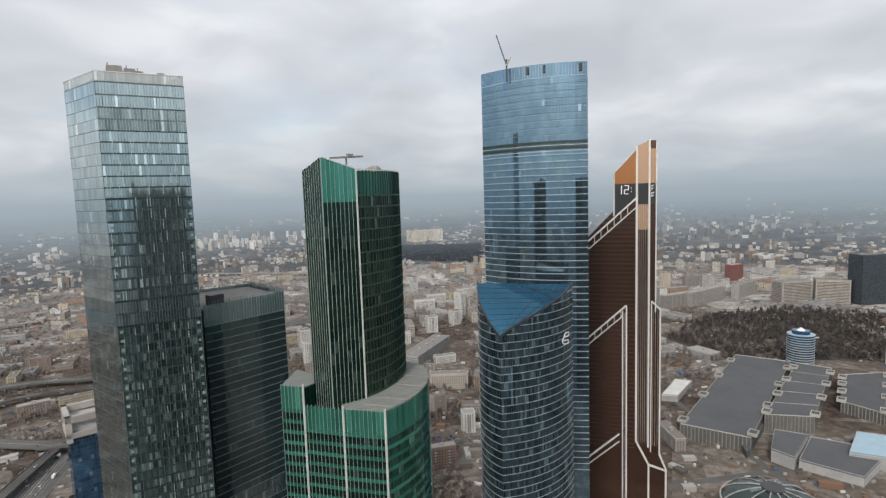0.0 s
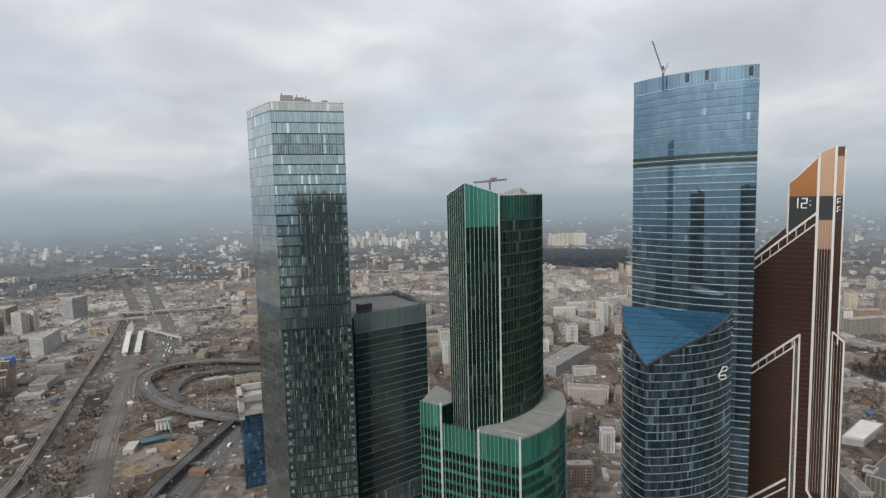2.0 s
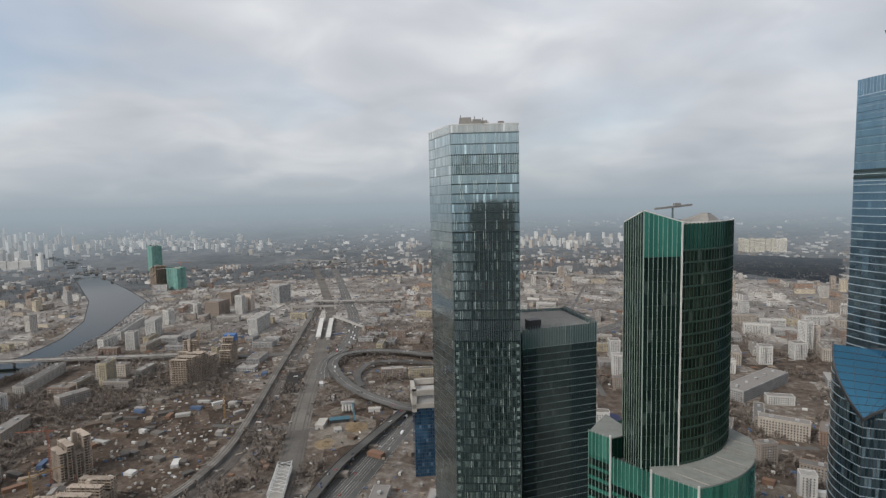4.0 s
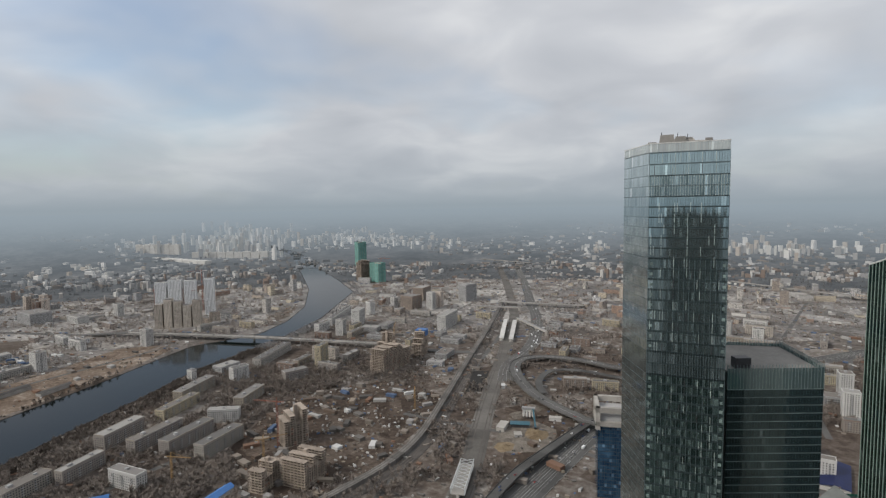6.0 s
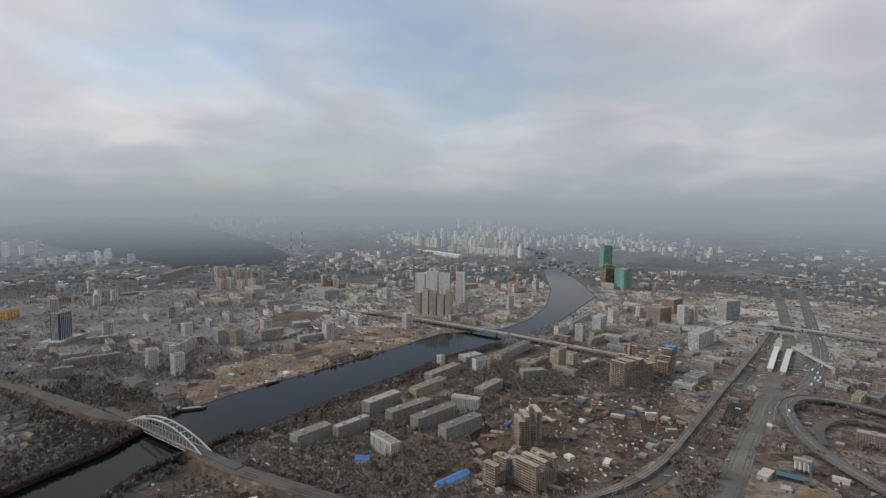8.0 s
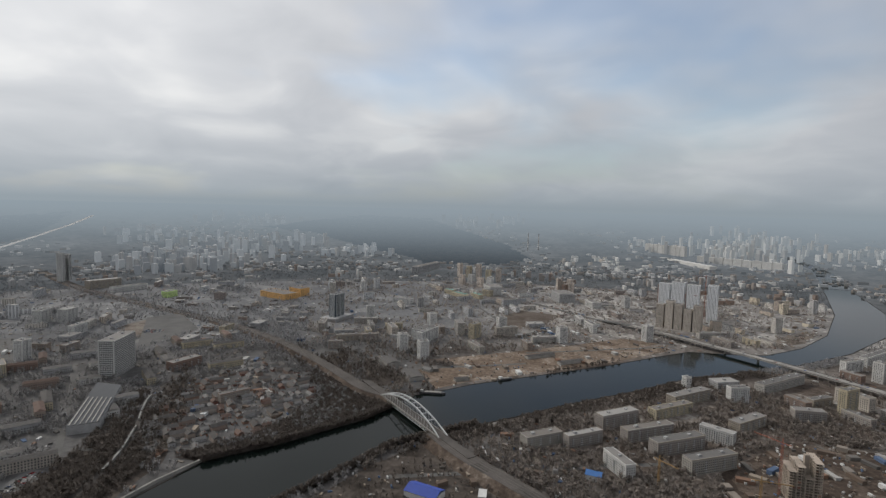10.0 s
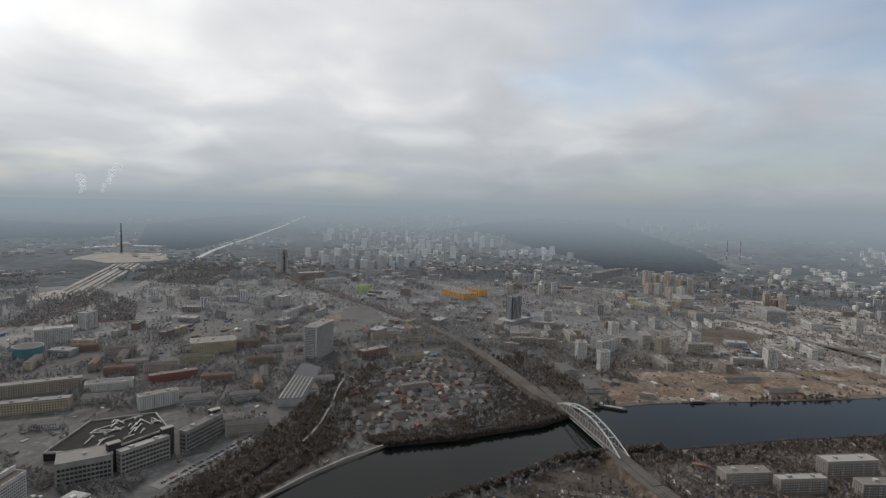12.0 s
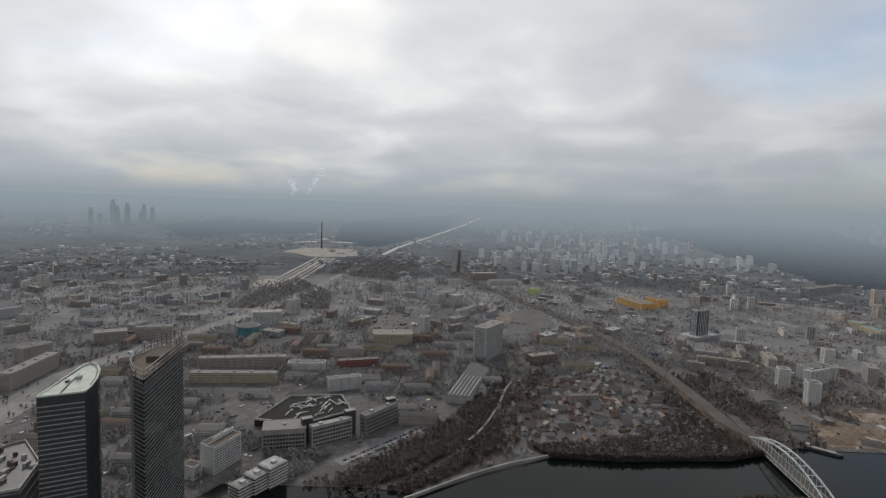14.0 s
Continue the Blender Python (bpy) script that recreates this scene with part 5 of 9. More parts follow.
def house(style, x, y, lx, ly, yaw, h, group=""):
    """A block house with windows, roof slab, parapet and roof huts; or a site frame, or a low blue shed."""
    TALL.append((x, y, math.hypot(lx, ly) / 2))
    if style == "raw":
        return frame_building(x, y, lx, ly, yaw, h)
    if style == "bluelow":
        return blue_shed(x, y, lx, ly, yaw, h)
    if style == "green":
        return netted_tower(x, y, lx, ly, yaw, h)
    if style in ("orange", "orange2", "glasst") and max(lx, ly) > 30:
        # a row of joined towers of uneven height
        turn = yaw if lx >= ly else yaw + 90
        long_side, deep = max(lx, ly), min(min(lx, ly), 22.0)
        n = max(2, round(long_side / 21))
        c, s = math.cos(radians(turn)), math.sin(radians(turn))
        for k in range(n):
            u, v = ((k + 0.5) / n - 0.5) * long_side, (4.0 if k % 2 else -4.0)
            house(style if k % 3 else "white", x + c * u - s * v, y + s * u + c * v, long_side / n * 0.8, deep, turn, h * (1.0, 0.82, 0.93, 0.74)[k % 4], "joined towers")
        return None
    wall, storey, win_w, gap, win_h, words, category = STYLES[style]
    rng = random.Random(int(x * 7 + y))
    t = thing("apartment_building" if category.startswith("apart") else "building", x, y, 0, words, category, group)
    plan = rect(x, y, lx, ly, yaw)
    part("wall", Shape().prism(plan, 0, h), wall, t)
    windows = Shape()
    for side in range(4):
        facade(windows, plan, side, 0, h, storey, win_w, gap, win_h)
    part("window_grid", windows, WINDOW, t, kind="stuff")
    roof = part("roof", Shape().prism(rect(x, y, lx - 0.8, ly - 0.8, yaw), h, h + 0.25), NET_GREEN if style == "sage" else ROOF, t)
    rim = Shape()
    outer, inner = rect(x, y, lx + 0.5, ly + 0.5, yaw), rect(x, y, lx - 0.9, ly - 0.9, yaw)
    for i in range(4):
        rim.prism([outer[i], outer[(i + 1) % 4], inner[(i + 1) % 4], inner[i]], h - 0.3, h + 0.8)
    part("parapet", rim, wall if style not in ("yellowlong",) else ROOF, roof)
    c, s = math.cos(radians(yaw)), math.sin(radians(yaw))
    for k in range(max(1, int(lx / 28))):
        u = (k + 0.5) / max(1, int(lx / 28)) - 0.5
        part("roof_hut", Shape().box(x + c * u * lx, y + s * u * lx, h + 0.2, h + rng.uniform(2.0, 3.2), rng.uniform(3, 6), rng.uniform(3, 4.5), yaw), GREY_WALL, roof)
    if style == "towr":
        for side in range(4):
            a, b = plan[side], plan[(side + 1) % 4]
            for i in range(1, 7):
                part("rib", Shape().box(a[0] + (b[0] - a[0]) * i / 7, a[1] + (b[1] - a[1]) * i / 7, 0, h + 3, 1.1, 1.1, yaw), PALE, t)
        part("podium", Shape().prism(rect(x, y, lx * 2.0, ly * 2.6, yaw), 0, 9), GREY_WALL, t)
    if style in ("panel", "white", "yellow", "orange", "brick", "orange2") and h > 12:
        rails = Shape()
        for side in (0, 2):
            a, b = plan[side], plan[(side + 1) % 4]
            ux, uy = (b[0] - a[0]) / lx, (b[1] - a[1]) / lx
            for i in range(max(1, int(lx / 13))):
                u = (i + 0.5) * lx / max(1, int(lx / 13))
                for k in range(1, max(2, int((h - 1) / storey))):
                    rails.box(a[0] + ux * u + uy * 0.6, a[1] + uy * u - ux * 0.6, k * storey, k * storey + 1.0, 2.8, 1.1, yaw)
        part("balcony_column", rails, GREY_WALL, t, kind="stuff")
    return t


def frame_building(x, y, lx, ly, yaw, h):
    """A block under construction: bare floors on columns, stepped at the top, with dark open storeys."""
    t = thing("construction_site_block", x, y, 0, "unfinished brown concrete frame building with open floors", "building site", "building sites")
    c, s = math.cos(radians(yaw)), math.sin(radians(yaw))
    at = lambda u, v: (x + c * u - s * v, y + s * u + c * v)
    rng = random.Random(int(x))
    bays = max(2, round(lx / 9))
    tops = [max(2, int(h / 3.2 * rng.choice((1.0, 1.0, 0.9, 0.75, 0.6)))) for k in range(bays)]
    posts, fill, inner = Shape(), Shape(), Shape()
    for b in range(bays):
        u0, u1 = (b / bays - 0.5) * lx, ((b + 1) / bays - 0.5) * lx
        top = tops[b] * 3.2
        for u in (u0 + 0.4, (u0 + u1) / 2, u1 - 0.4):
            for v in [(j / max(2, round(ly / 5)) - 0.5) * (ly - 0.8) for j in range(max(2, round(ly / 5)) + 1)]:
                posts.box(*at(u, v), 0, top + (rng.uniform(0.6, 2.6) if rng.random() < 0.6 else 0), 0.6, 0.6, yaw)
        # Dark blocks stand in for the shade inside the open storeys.
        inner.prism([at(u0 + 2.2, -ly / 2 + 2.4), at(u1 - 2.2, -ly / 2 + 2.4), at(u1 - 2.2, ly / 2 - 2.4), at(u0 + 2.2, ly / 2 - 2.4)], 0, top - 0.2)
        for k in range(tops[b]):
            for side in (-0.5, 0.5):
                if rng.random() < 0.22:
                    fill.box(*at((u0 + u1) / 2 + rng.choice((-1, 1)) * (u1 - u0) / 4, side * (ly - 0.8)), k * 3.2 + 0.45, k * 3.2 + rng.choice((1.2, 3.2)), (u1 - u0) * 0.4, 0.3, yaw)
    for k in range(max(tops) + 1):
        b = 0
        while b < bays:
            e = b
            while e < bays and tops[e] >= k:
                e += 1
            if e > b:
                u0, u1 = (b / bays - 0.5) * lx, (e / bays - 0.5) * lx
                part("floor_slab", Shape().prism([at(u0, -ly / 2), at(u1, -ly / 2), at(u1, ly / 2), at(u0, ly / 2)], k * 3.2, k * 3.2 + 0.45), RAW, t)
            b = e + 1
    part("column_grid", posts, RAW, t, kind="stuff")
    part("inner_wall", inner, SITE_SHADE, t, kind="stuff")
    if fill.f:
        part("infill", fill, BRICK_WALL, t, kind="stuff")
    shaft = max(tops) * 3.2 + 4
    part("lift_shaft", Shape().box(*at(lx * 0.12, 0), 0, shaft, 5, 5, yaw), RAW, t)
    if h == 53:
        part("sheeting", Shape().box(*at(lx * 0.3, 0), h - 12, h + 1.5, lx * 0.38, ly + 1, yaw), BLUE_ROOF, t, "blue weather sheeting round the top floors")
    return t


# Dark brown: painted shade of open storeys, and some roofs, slabs and units.
SITE_SHADE = plain("dark_brown_shade", (0.10, 0.082, 0.068), 0.95, scale=0.2, spread=0.3)


def blue_shed(x, y, lx, ly, yaw, h, sheet=None, words="low shed with a bright blue sheet-metal roof"):
    t = thing("shed", x, y, 0, words, "shed")
    part("wall", Shape().box(x, y, 0, h * 0.6, lx, ly, yaw), WHITE_WALL, t)
    plan = rect(x, y, lx + 1, ly + 1, yaw)
    mid = lambda a, b: ((a[0] + b[0]) / 2, (a[1] + b[1]) / 2)
    r0, r1 = mid(plan[0], plan[3]), mid(plan[1], plan[2])
    for name, a, b in (("roof_slope", plan[0], plan[1]), ("roof_slope", plan[3], plan[2])):
        z = h * 0.6
        low = [(*a, z), (*b, z), (*r1, h), (*r0, h)]
        part(name, Shape().solid(low, [(p[0], p[1], p[2] + 0.3) for p in low]), sheet or BLUE_ROOF, t)


def netted_tower(x, y, lx, ly, yaw, h):
    t = thing("construction_tower", x, y, 0, "tower under construction wrapped in green netting", "building site", "building sites")
    part("frame", Shape().box(x, y, 0, h - 2, lx - 2, ly - 2, yaw), RAW, t)
    plan = rect(x, y, lx, ly, yaw)
    for i in range(4):
        a, b = plan[i], plan[(i + 1) % 4]
        n = max(1, round(math.dist(a, b) / 12))
        for k in range(n):
            p, q = [(a[0] + (b[0] - a[0]) * w, a[1] + (b[1] - a[1]) * w) for w in ((k + 0.04) / n, (k + 0.96) / n)]
            nx, ny = (b[1] - a[1]) / math.dist(a, b) * 0.5, -(b[0] - a[0]) / math.dist(a, b) * 0.5
            part("net", Shape().prism([p, q, (q[0] + nx, q[1] + ny), (p[0] + nx, p[1] + ny)], h * (0.05 if n < 9 else 0.3), h + (k % 3) * 1.5), NET_GREEN, t)

# ---- houses that stand out ----
house("panel", -781, 411, 70, 18, 106, 21)
house("panel", -730, 432, 82, 16, 101, 19)
house("panel", -686, 451, 82, 18, 101, 20)
house("panel", -632, 462, 73, 17, 99, 20)
house("white", -706, 527, 46, 13, 34, 20)
house("white", -639, 341, 48, 14, 7, 21)
house("panel", -730, 272, 59, 18, 105, 16)
house("panel", -721, 330, 59, 12, 105, 18)
house("yellow", -809, 519, 84, 16, 107, 16)
house("panel", -858, 584, 92, 18, 109, 19)
house("white", -854, 675, 33, 15, 83, 26)
house("panel", -746, 608, 69, 18, 110, 16)
house("yellow", -774, 815, 35, 13, 106, 45)
house("panel", -909, 808, 140, 18, 111, 18)
house("panel", -762, 729, 46, 18, 70, 18)
house("white", -923, 623, 13, 11, 4, 23)
house("bluelow", -626, 302, 19, 11, 55, 11)
house("bluelow", -523, 371, 51, 13, 99, 8)
house("raw", -558, 525, 34, 31, 64, 49)
house("raw", -497, 422, 38, 20, 99, 30)
house("raw", -468, 454, 42, 36, 97, 33)
house("raw", -640, 872, 97, 32, 91, 48)
house("raw", -664, 887, 47, 27, 97, 64)
house("raw", -639, 977, 48, 22, 103, 53)
house("brick", -954, 1417, 51, 45, 87, 42)
house("orange", -894, 1458, 72, 45, 88, 54)
house("brick", -1014, 1574, 65, 39, 97, 44)
house("grey", -863, 1627, 53, 36, 75, 56)
house("white", -1014, 1285, 28, 17, 157, 38)
house("white", -955, 1155, 46, 22, 109, 44)
house("white", -1014, 1409, 21, 15, 155, 33)
house("white", -1055, 1193, 187, 15, 114, 21)
house("white", -724, 1246, 90, 24, 99, 38)
house("green", -1408, 1841, 61, 38, 165, 84)
house("green", -1860, 2288, 60, 45, 148, 133)
house("raw", -1500, 1859, 76, 42, 146, 91)
house("glasst", -1806, 1182, 70, 40, 168, 85)
house("slim", -1484, 922, 30, 19, 41, 116)
house("slim", -1455, 947, 34, 19, 41, 123)
house("slim", -1424, 974, 30, 19, 41, 119)
house("slim", -1462, 1064, 26, 20, 41, 112)
for k in range(5):
    house("bare", -1424 + 18.5 * k, 876 + 16 * k, 20, 24, 41, (66, 78, 72, 60, 74)[k], "unfinished high-rises")
for k in range(5):
    house("yellow" if k % 2 else "orange2", -2490 + 44 * k, 510 + 34 * k, 20, 17, 20 + 9 * k, (62, 54, 66, 48, 56)[k], "cream tower row")
for k in range(4):
    house("white" if k % 2 else "orange2", -2250 + 40 * k, 470 + 30 * k, 24, 16, 30, (40, 46, 38, 44)[k], "cream tower row")
house("white", -1995, 534, 78, 44, 5, 32)
for k in range(5):
    house("brick" if k % 2 else "orange2", -2040 + 22 * k, 815 + 14 * (k % 3), 18, 17, 12 * k, (52, 44, 56, 40, 48)[k], "brown tower group")
house("grey", -1833, 748, 88, 56, 178, 33)
house("white", -1720, 810, 59, 32, 0, 20)
house("white", -1707, 920, 29, 19, 174, 38)
house("yellow", -1336, 316, 33, 15, 131, 36)
house("panel", -1385, 286, 50, 18, 0, 31)
house("white", -1332, 190, 63, 36, 137, 28)
house("office", -1118, -423, 80, 28, 175, 69)
house("towr", -1579, -30, 45, 20, 147, 71)
house("white", -1565, -777, 47, 21, 178, 36)
house("white", -1589, -727, 41, 27, 170, 34)
house("white", -1204, -1050, 38, 19, 0, 40)
house("glasst", -2338, -1092, 59, 33, 173, 110)
house("factory", -583, -493, 55, 33, 131, 26)
house("factory", -619, -445, 58, 11, 154, 28)
house("factory", -688, -413, 66, 11, 170, 30)
house("yellowlong", -719, -739, 148, 18, 122, 17)
house("white", -842, -682, 69, 21, 124, 14)
house("panel", -787, -791, 158, 18, 128, 20)
house("red", -910, -612, 79, 17, 134, 14)
house("white", -792, -555, 56, 14, 140, 22)
house("white", -1070, -1014, 70, 27, 136, 33)
house("stalin", -546, -1037, 125, 20, 32, 28)
house("stalin", -608, -1155, 55, 28, 4, 27)
house("stalin", -758, -1158, 62, 31, 146, 24)
house("stalin", -823, -1104, 73, 18, 136, 29)
house("mall", -1947, -233, 130, 60, 44, 19)
house("mall", -1985, -170, 60, 40, 44, 27)
house("lime", -1962, -591, 48, 23, 158, 20)
house("panel", -2167, -879, 110, 34, 138, 30)
house("white", -2105, -770, 120, 26, 138, 18)
house("yellow", -1101, -654, 89, 49, 124, 23)
house("white", -1302, 186, 58, 13, 142, 28)
house("white", -1341, 130, 50, 11, 56, 8)
house("brick", -1259, -24, 32, 11, 88, 18)
house("white", -1828, 183, 67, 26, 48, 16)
house("grey", -2682, 379, 283, 30, 149, 35)
house("sage", -1935, 400, 74, 20, 24, 14)
house("sage", -1905, 455, 52, 18, 20, 16)
house("sage", -1990, 372, 44, 18, 30, 18)
house("yellow", -1950, 505, 40, 18, 26, 22)
house("brick", -1144, -313, 63, 21, 142, 16)
house("brick", -951, -181, 50, 11, 125, 14)
house("orange2", 516, 1201, 42, 33, 17, 62)
house("white", 398, 1098, 23, 18, 175, 35)
house("white", 472, 1141, 24, 20, 12, 32)
house("white", 487, 1489, 22, 18, 98, 46)
house("grey", 330, 943, 149, 34, 46, 18)
house("white", 343, 884, 38, 14, 178, 13)
house("white", 264, 606, 16, 13, 169, 26)
house("brick", 249, 674, 22, 11, 18, 28)
house("brick", 200, 535, 31, 11, 173, 25)
house("expoglass", 1329, 954, 81, 41, 165, 52)
house("expoglass", 1395, 897, 72, 38, 133, 57)
house("dark", 1444, 845, 68, 41, 167, 122)
house("white", 1724, 1321, 56, 27, 47, 39)
house("red", 1479, 1252, 54, 26, 5, 50)
house("panel", 1131, 1041, 158, 18, 13, 36)
house("panel", 1039, 1034, 114, 18, 2, 34)
house("panel", 1313, 1238, 92, 18, 167, 31)
house("panel", 1284, 1055, 108, 18, 17, 38)
house("white", 1003, 1057, 34, 16, 58, 47)


def split_slab():
    """White slab in two halves, one with a raised blind wall, and a low annex."""
    t = thing("building", -501, -518, 0, "white office slab with dark roof and raised blind wall", "office building")
    TALL.append((-501, -518, 30))
    yaw = 188
    for x, y, lx, ly, h, name in ((-500.5, -512.5, 47, 13, 33, "wing"), (-501.8, -524.5, 46, 10, 33, "wing"), (-463, -521, 13, 16, 16, "annex")):
        plan = rect(x, y, lx, ly, yaw)
        wing = part(name, Shape().prism(plan, 0, h), WHITE_WALL, t)
        grid = Shape()
        for side in (0, 2):
            facade(grid, plan, side, 1, h, 3.2, 1.7, 2.6, 1.6)
        part("window_grid", grid, WINDOW, wing, kind="stuff")
        part("roof", Shape().prism(rect(x, y, lx - 0.8, ly - 0.8, yaw), h, h + 0.3), SITE_SHADE, wing)
        rim, outer, inner = Shape(), rect(x, y, lx + 0.4, ly + 0.4, yaw), rect(x, y, lx - 0.9, ly - 0.9, yaw)
        for i in range(4):
            rim.prism([outer[i], outer[(i + 1) % 4], inner[(i + 1) % 4], inner[i]], h - 0.3, h + 0.9)
        part("parapet", rim, WHITE_WALL, wing)
    part("blind_wall", Shape().box(-506, -519.3, 33, 38.5, 36, 1.2, yaw), WHITE_WALL, t)
    part("roof_hut", Shape().box(-516, -524, 33.2, 36, 6, 5, yaw), GREY_WALL, t)


def stepped_block():
    """White office house in three steps, with long ledges at each floor."""
    t = thing("building", -484, -436, 0, "stepped white office building with long window bands", "office building")
    TALL.append((-484, -436, 32))
    for x, y, lx, ly, h in ((-461, -440, 18, 16, 17), (-479, -437, 18, 18, 21), (-500, -433, 24, 20, 25)):
        plan = rect(x, y, lx, ly, 175)
        step = part("step", Shape().prism(plan, 0, h), SITE_SHADE, t, "dark glazed storeys")
        for k in range(int(h / 3.5) + 1):
            z = h - k * 3.5
            part("ledge", Shape().prism(rect(x, y, lx + 1.4, ly + 1.4, 175), max(0.2, z - 1.5), z), WHITE_WALL, step)
        part("roof", Shape().prism(rect(x, y, lx - 1.5, ly - 1.5, 175), h, h + 0.3), GREY_WALL, step)
        part("roof_hut", Shape().box(x, y + 2, h + 0.2, h + 3.0, 6, 5, 175), WHITE_WALL, step)


split_slab()
stepped_block()

# ---- bridges and works ----
ARCH_STEEL = plain("grey_white_bridge_steel", (0.46, 0.475, 0.475), 0.55, 0.0, scale=0.2, spread=0.15)


def arch_bridge():
    a, b = Vector((-925, 66, 9.0)), Vector((-746, 136, 9.0))
    t = thing("arch_bridge", (a.x + b.x) / 2, (a.y + b.y) / 2, 0, "white steel arch railway bridge over the river", "bridge")
    way = (b - a).normalized()
    side = Vector((way.y, -way.x, 0))
    n = 22
    curve = lambda k, s: a.lerp(b, k / n) + side * s * (1 - 0.25 * math.sin(math.pi * k / n)) + Vector((0, 0, 20.0 * (1 - (2 * k / n - 1) ** 2)))
    for s in (-6.8, 6.8):
        rib = Shape()
        for k in range(n):
            rib.beam(curve(k, s), curve(k + 1, s), 1.2, 1.7)
        part("arch_rib", rib, ARCH_STEEL, t)
        for k in range(2, n - 1):
            p = curve(k, s)
            part("hanger", Shape().beam(p, (a.lerp(b, k / n) + side * s), 0.3), ARCH_STEEL, t)
        part("edge_girder", Shape().beam(a + side * s, b + side * s, 1.0, 2.4), GREY_DECK, t)
    for k in range(4, n - 3, 2):
        part("cross_brace", Shape().beam(curve(k, -6.8), curve(k, 6.8), 0.7), ARCH_STEEL, t)
    part("deck", Shape().beam(a - way * 78, b + way * 70, 13.0, 1.6), RAILBED, t)
    for p in (a, b, a - way * 30, b + way * 30):
        part("pier", Shape().box(p.x, p.y, 0, 8.4, 5, 16, math.degrees(math.atan2(way.y, way.x))), CONCRETE, t)
    truss = Shape()
    for s in (-6.8, 6.8):
        for k in range(16):
            p, q = a.lerp(b, k / 16) + side * s, a.lerp(b, (k + 1) / 16) + side * s
            truss.beam(p + Vector((0, 0, -0.8)), (p + q) / 2 + Vector((0, 0, -4.6)), 0.5).beam((p + q) / 2 + Vector((0, 0, -4.6)), q + Vector((0, 0, -0.8)), 0.5)
        truss.beam(a + side * s + Vector((0, 0, -4.6)), b + side * s + Vector((0, 0, -4.6)), 0.6)
    part("under_truss", truss, ARCH_STEEL, t)


def pier_rows():
    """Piers of the raised roads and the road bridge, each with its cap."""
    for line, z, step, w in ((LOOP_ROAD, 8.0, 36, 2.0), (RAMP_ROAD, 7.0, 34, 2.0), (ROAD_BRIDGE, 9.0, 62, 4.0)):
        gone = 0.0
        for (ax, ay), (bx, by) in zip(line, line[1:]):
            gone += math.dist((ax, ay), (bx, by))
            if gone < step:
                continue
            gone = 0.0
            yaw = math.degrees(math.atan2(by - ay, bx - ax))
            t = thing("bridge_pier", ax, ay, 0, "concrete pier under the raised road", "pier", "road piers")
            part("column", Shape().box(ax, ay, 0, z - 1.2, 1.6, w * 1.6, yaw), CONCRETE, t)
            part("cap", Shape().box(ax, ay, z - 1.2, z, 2.2, w * 4.5, yaw), CONCRETE, t)
    for line, width, z in ((LOOP_ROAD, 21, 9.4), (RAMP_ROAD, 13, 8.4), (ROAD_BRIDGE, 22, 11.0)):
        for d in (-width / 2 + 0.3, width / 2 - 0.3):
            tagged(part("guard_rail", ribbon(Shape(), offset(line, d), 0.5, z, 1.0), ASPHALT), "low concrete edge rail of the raised road", "guard rail", kind="structure")


def station():
    for (ax, ay), (bx, by) in (((-530, 1167), (-607, 1367)), ((-505, 1166), (-580, 1369))):
        t = thing("platform_canopy", (ax + bx) / 2, (ay + by) / 2, 0, "white roof over the station platform", "platform roof", "platform roofs")
        yaw = math.degrees(math.atan2(by - ay, bx - ax))
        part("roof", Shape().beam((ax, ay, 7.5), (bx, by, 7.5), 11.0, 1.0), WHITE_WALL, t)
        part("platform", Shape().beam((ax, ay, 0.7), (bx, by, 0.7), 9.0, 1.2), CONCRETE, t)
        for k in range(11):
            part("post", Shape().box(ax + (bx - ax) * k / 10, ay + (by - ay) * k / 10, 1, 7.2, 0.8, 0.8, yaw), WHITE_WALL, t)
    for (ax, ay), (bx, by), words in (((-758, 1496), (-634, 1531), "pale covered footbridge over the tracks"), ((-579, 1383), (-454, 1267), "pale covered footbridge over the road")):
        t = thing("footbridge", (ax + bx) / 2, (ay + by) / 2, 0, words, "footbridge")
        part("gallery", Shape().beam((ax, ay, 9.5), (bx, by, 9.5), 5.0, 4.0), CONCRETE, t)
        part("roof", Shape().beam((ax, ay, 11.8), (bx, by, 11.8), 5.6, 0.5), GREY_WALL, t)
        for k in (0.0, 0.33, 0.66, 1.0):
            part("tower", Shape().box(ax + (bx - ax) * k, ay + (by - ay) * k, 0, 11.0 if k in (0.0, 1.0) else 7.5, 6.0 if k in (0.0, 1.0) else 2, 6.0, 0), CONCRETE, t)
    t = thing("lattice_bridge", -297, 545, 0, "white steel lattice gantry over the tracks", "bridge")
    a, b, side = Vector((-283, 500, 8)), Vector((-306, 568, 8)), Vector((7.5, 2.5, 0))
    for s in (-1, 1):
        bars = Shape()
        for k in range(9):
            p, q = a.lerp(b, k / 9) + side * s, a.lerp(b, (k + 1) / 9) + side * s
            up = Vector((0, 0, 7))
            bars.beam(p, q, 0.7).beam(p + up, q + up, 0.7).beam(p, q + up, 0.45).beam(p + up, q, 0.45).beam(p, p + up, 0.5)
            bars.beam(p + up, a.lerp(b, (k + 1) / 9) - side * s + up, 0.45)
        part("side_truss", bars, ARCH_STEEL, t)
    part("deck", Shape().beam(a, b, 15, 0.8), CONCRETE, t)
    for k in (0.1, 0.9):
        p = a.lerp(b, k)
        part("pier", Shape().box(p.x, p.y, 0, 7.6, 3, 14, 20), CONCRETE, t)


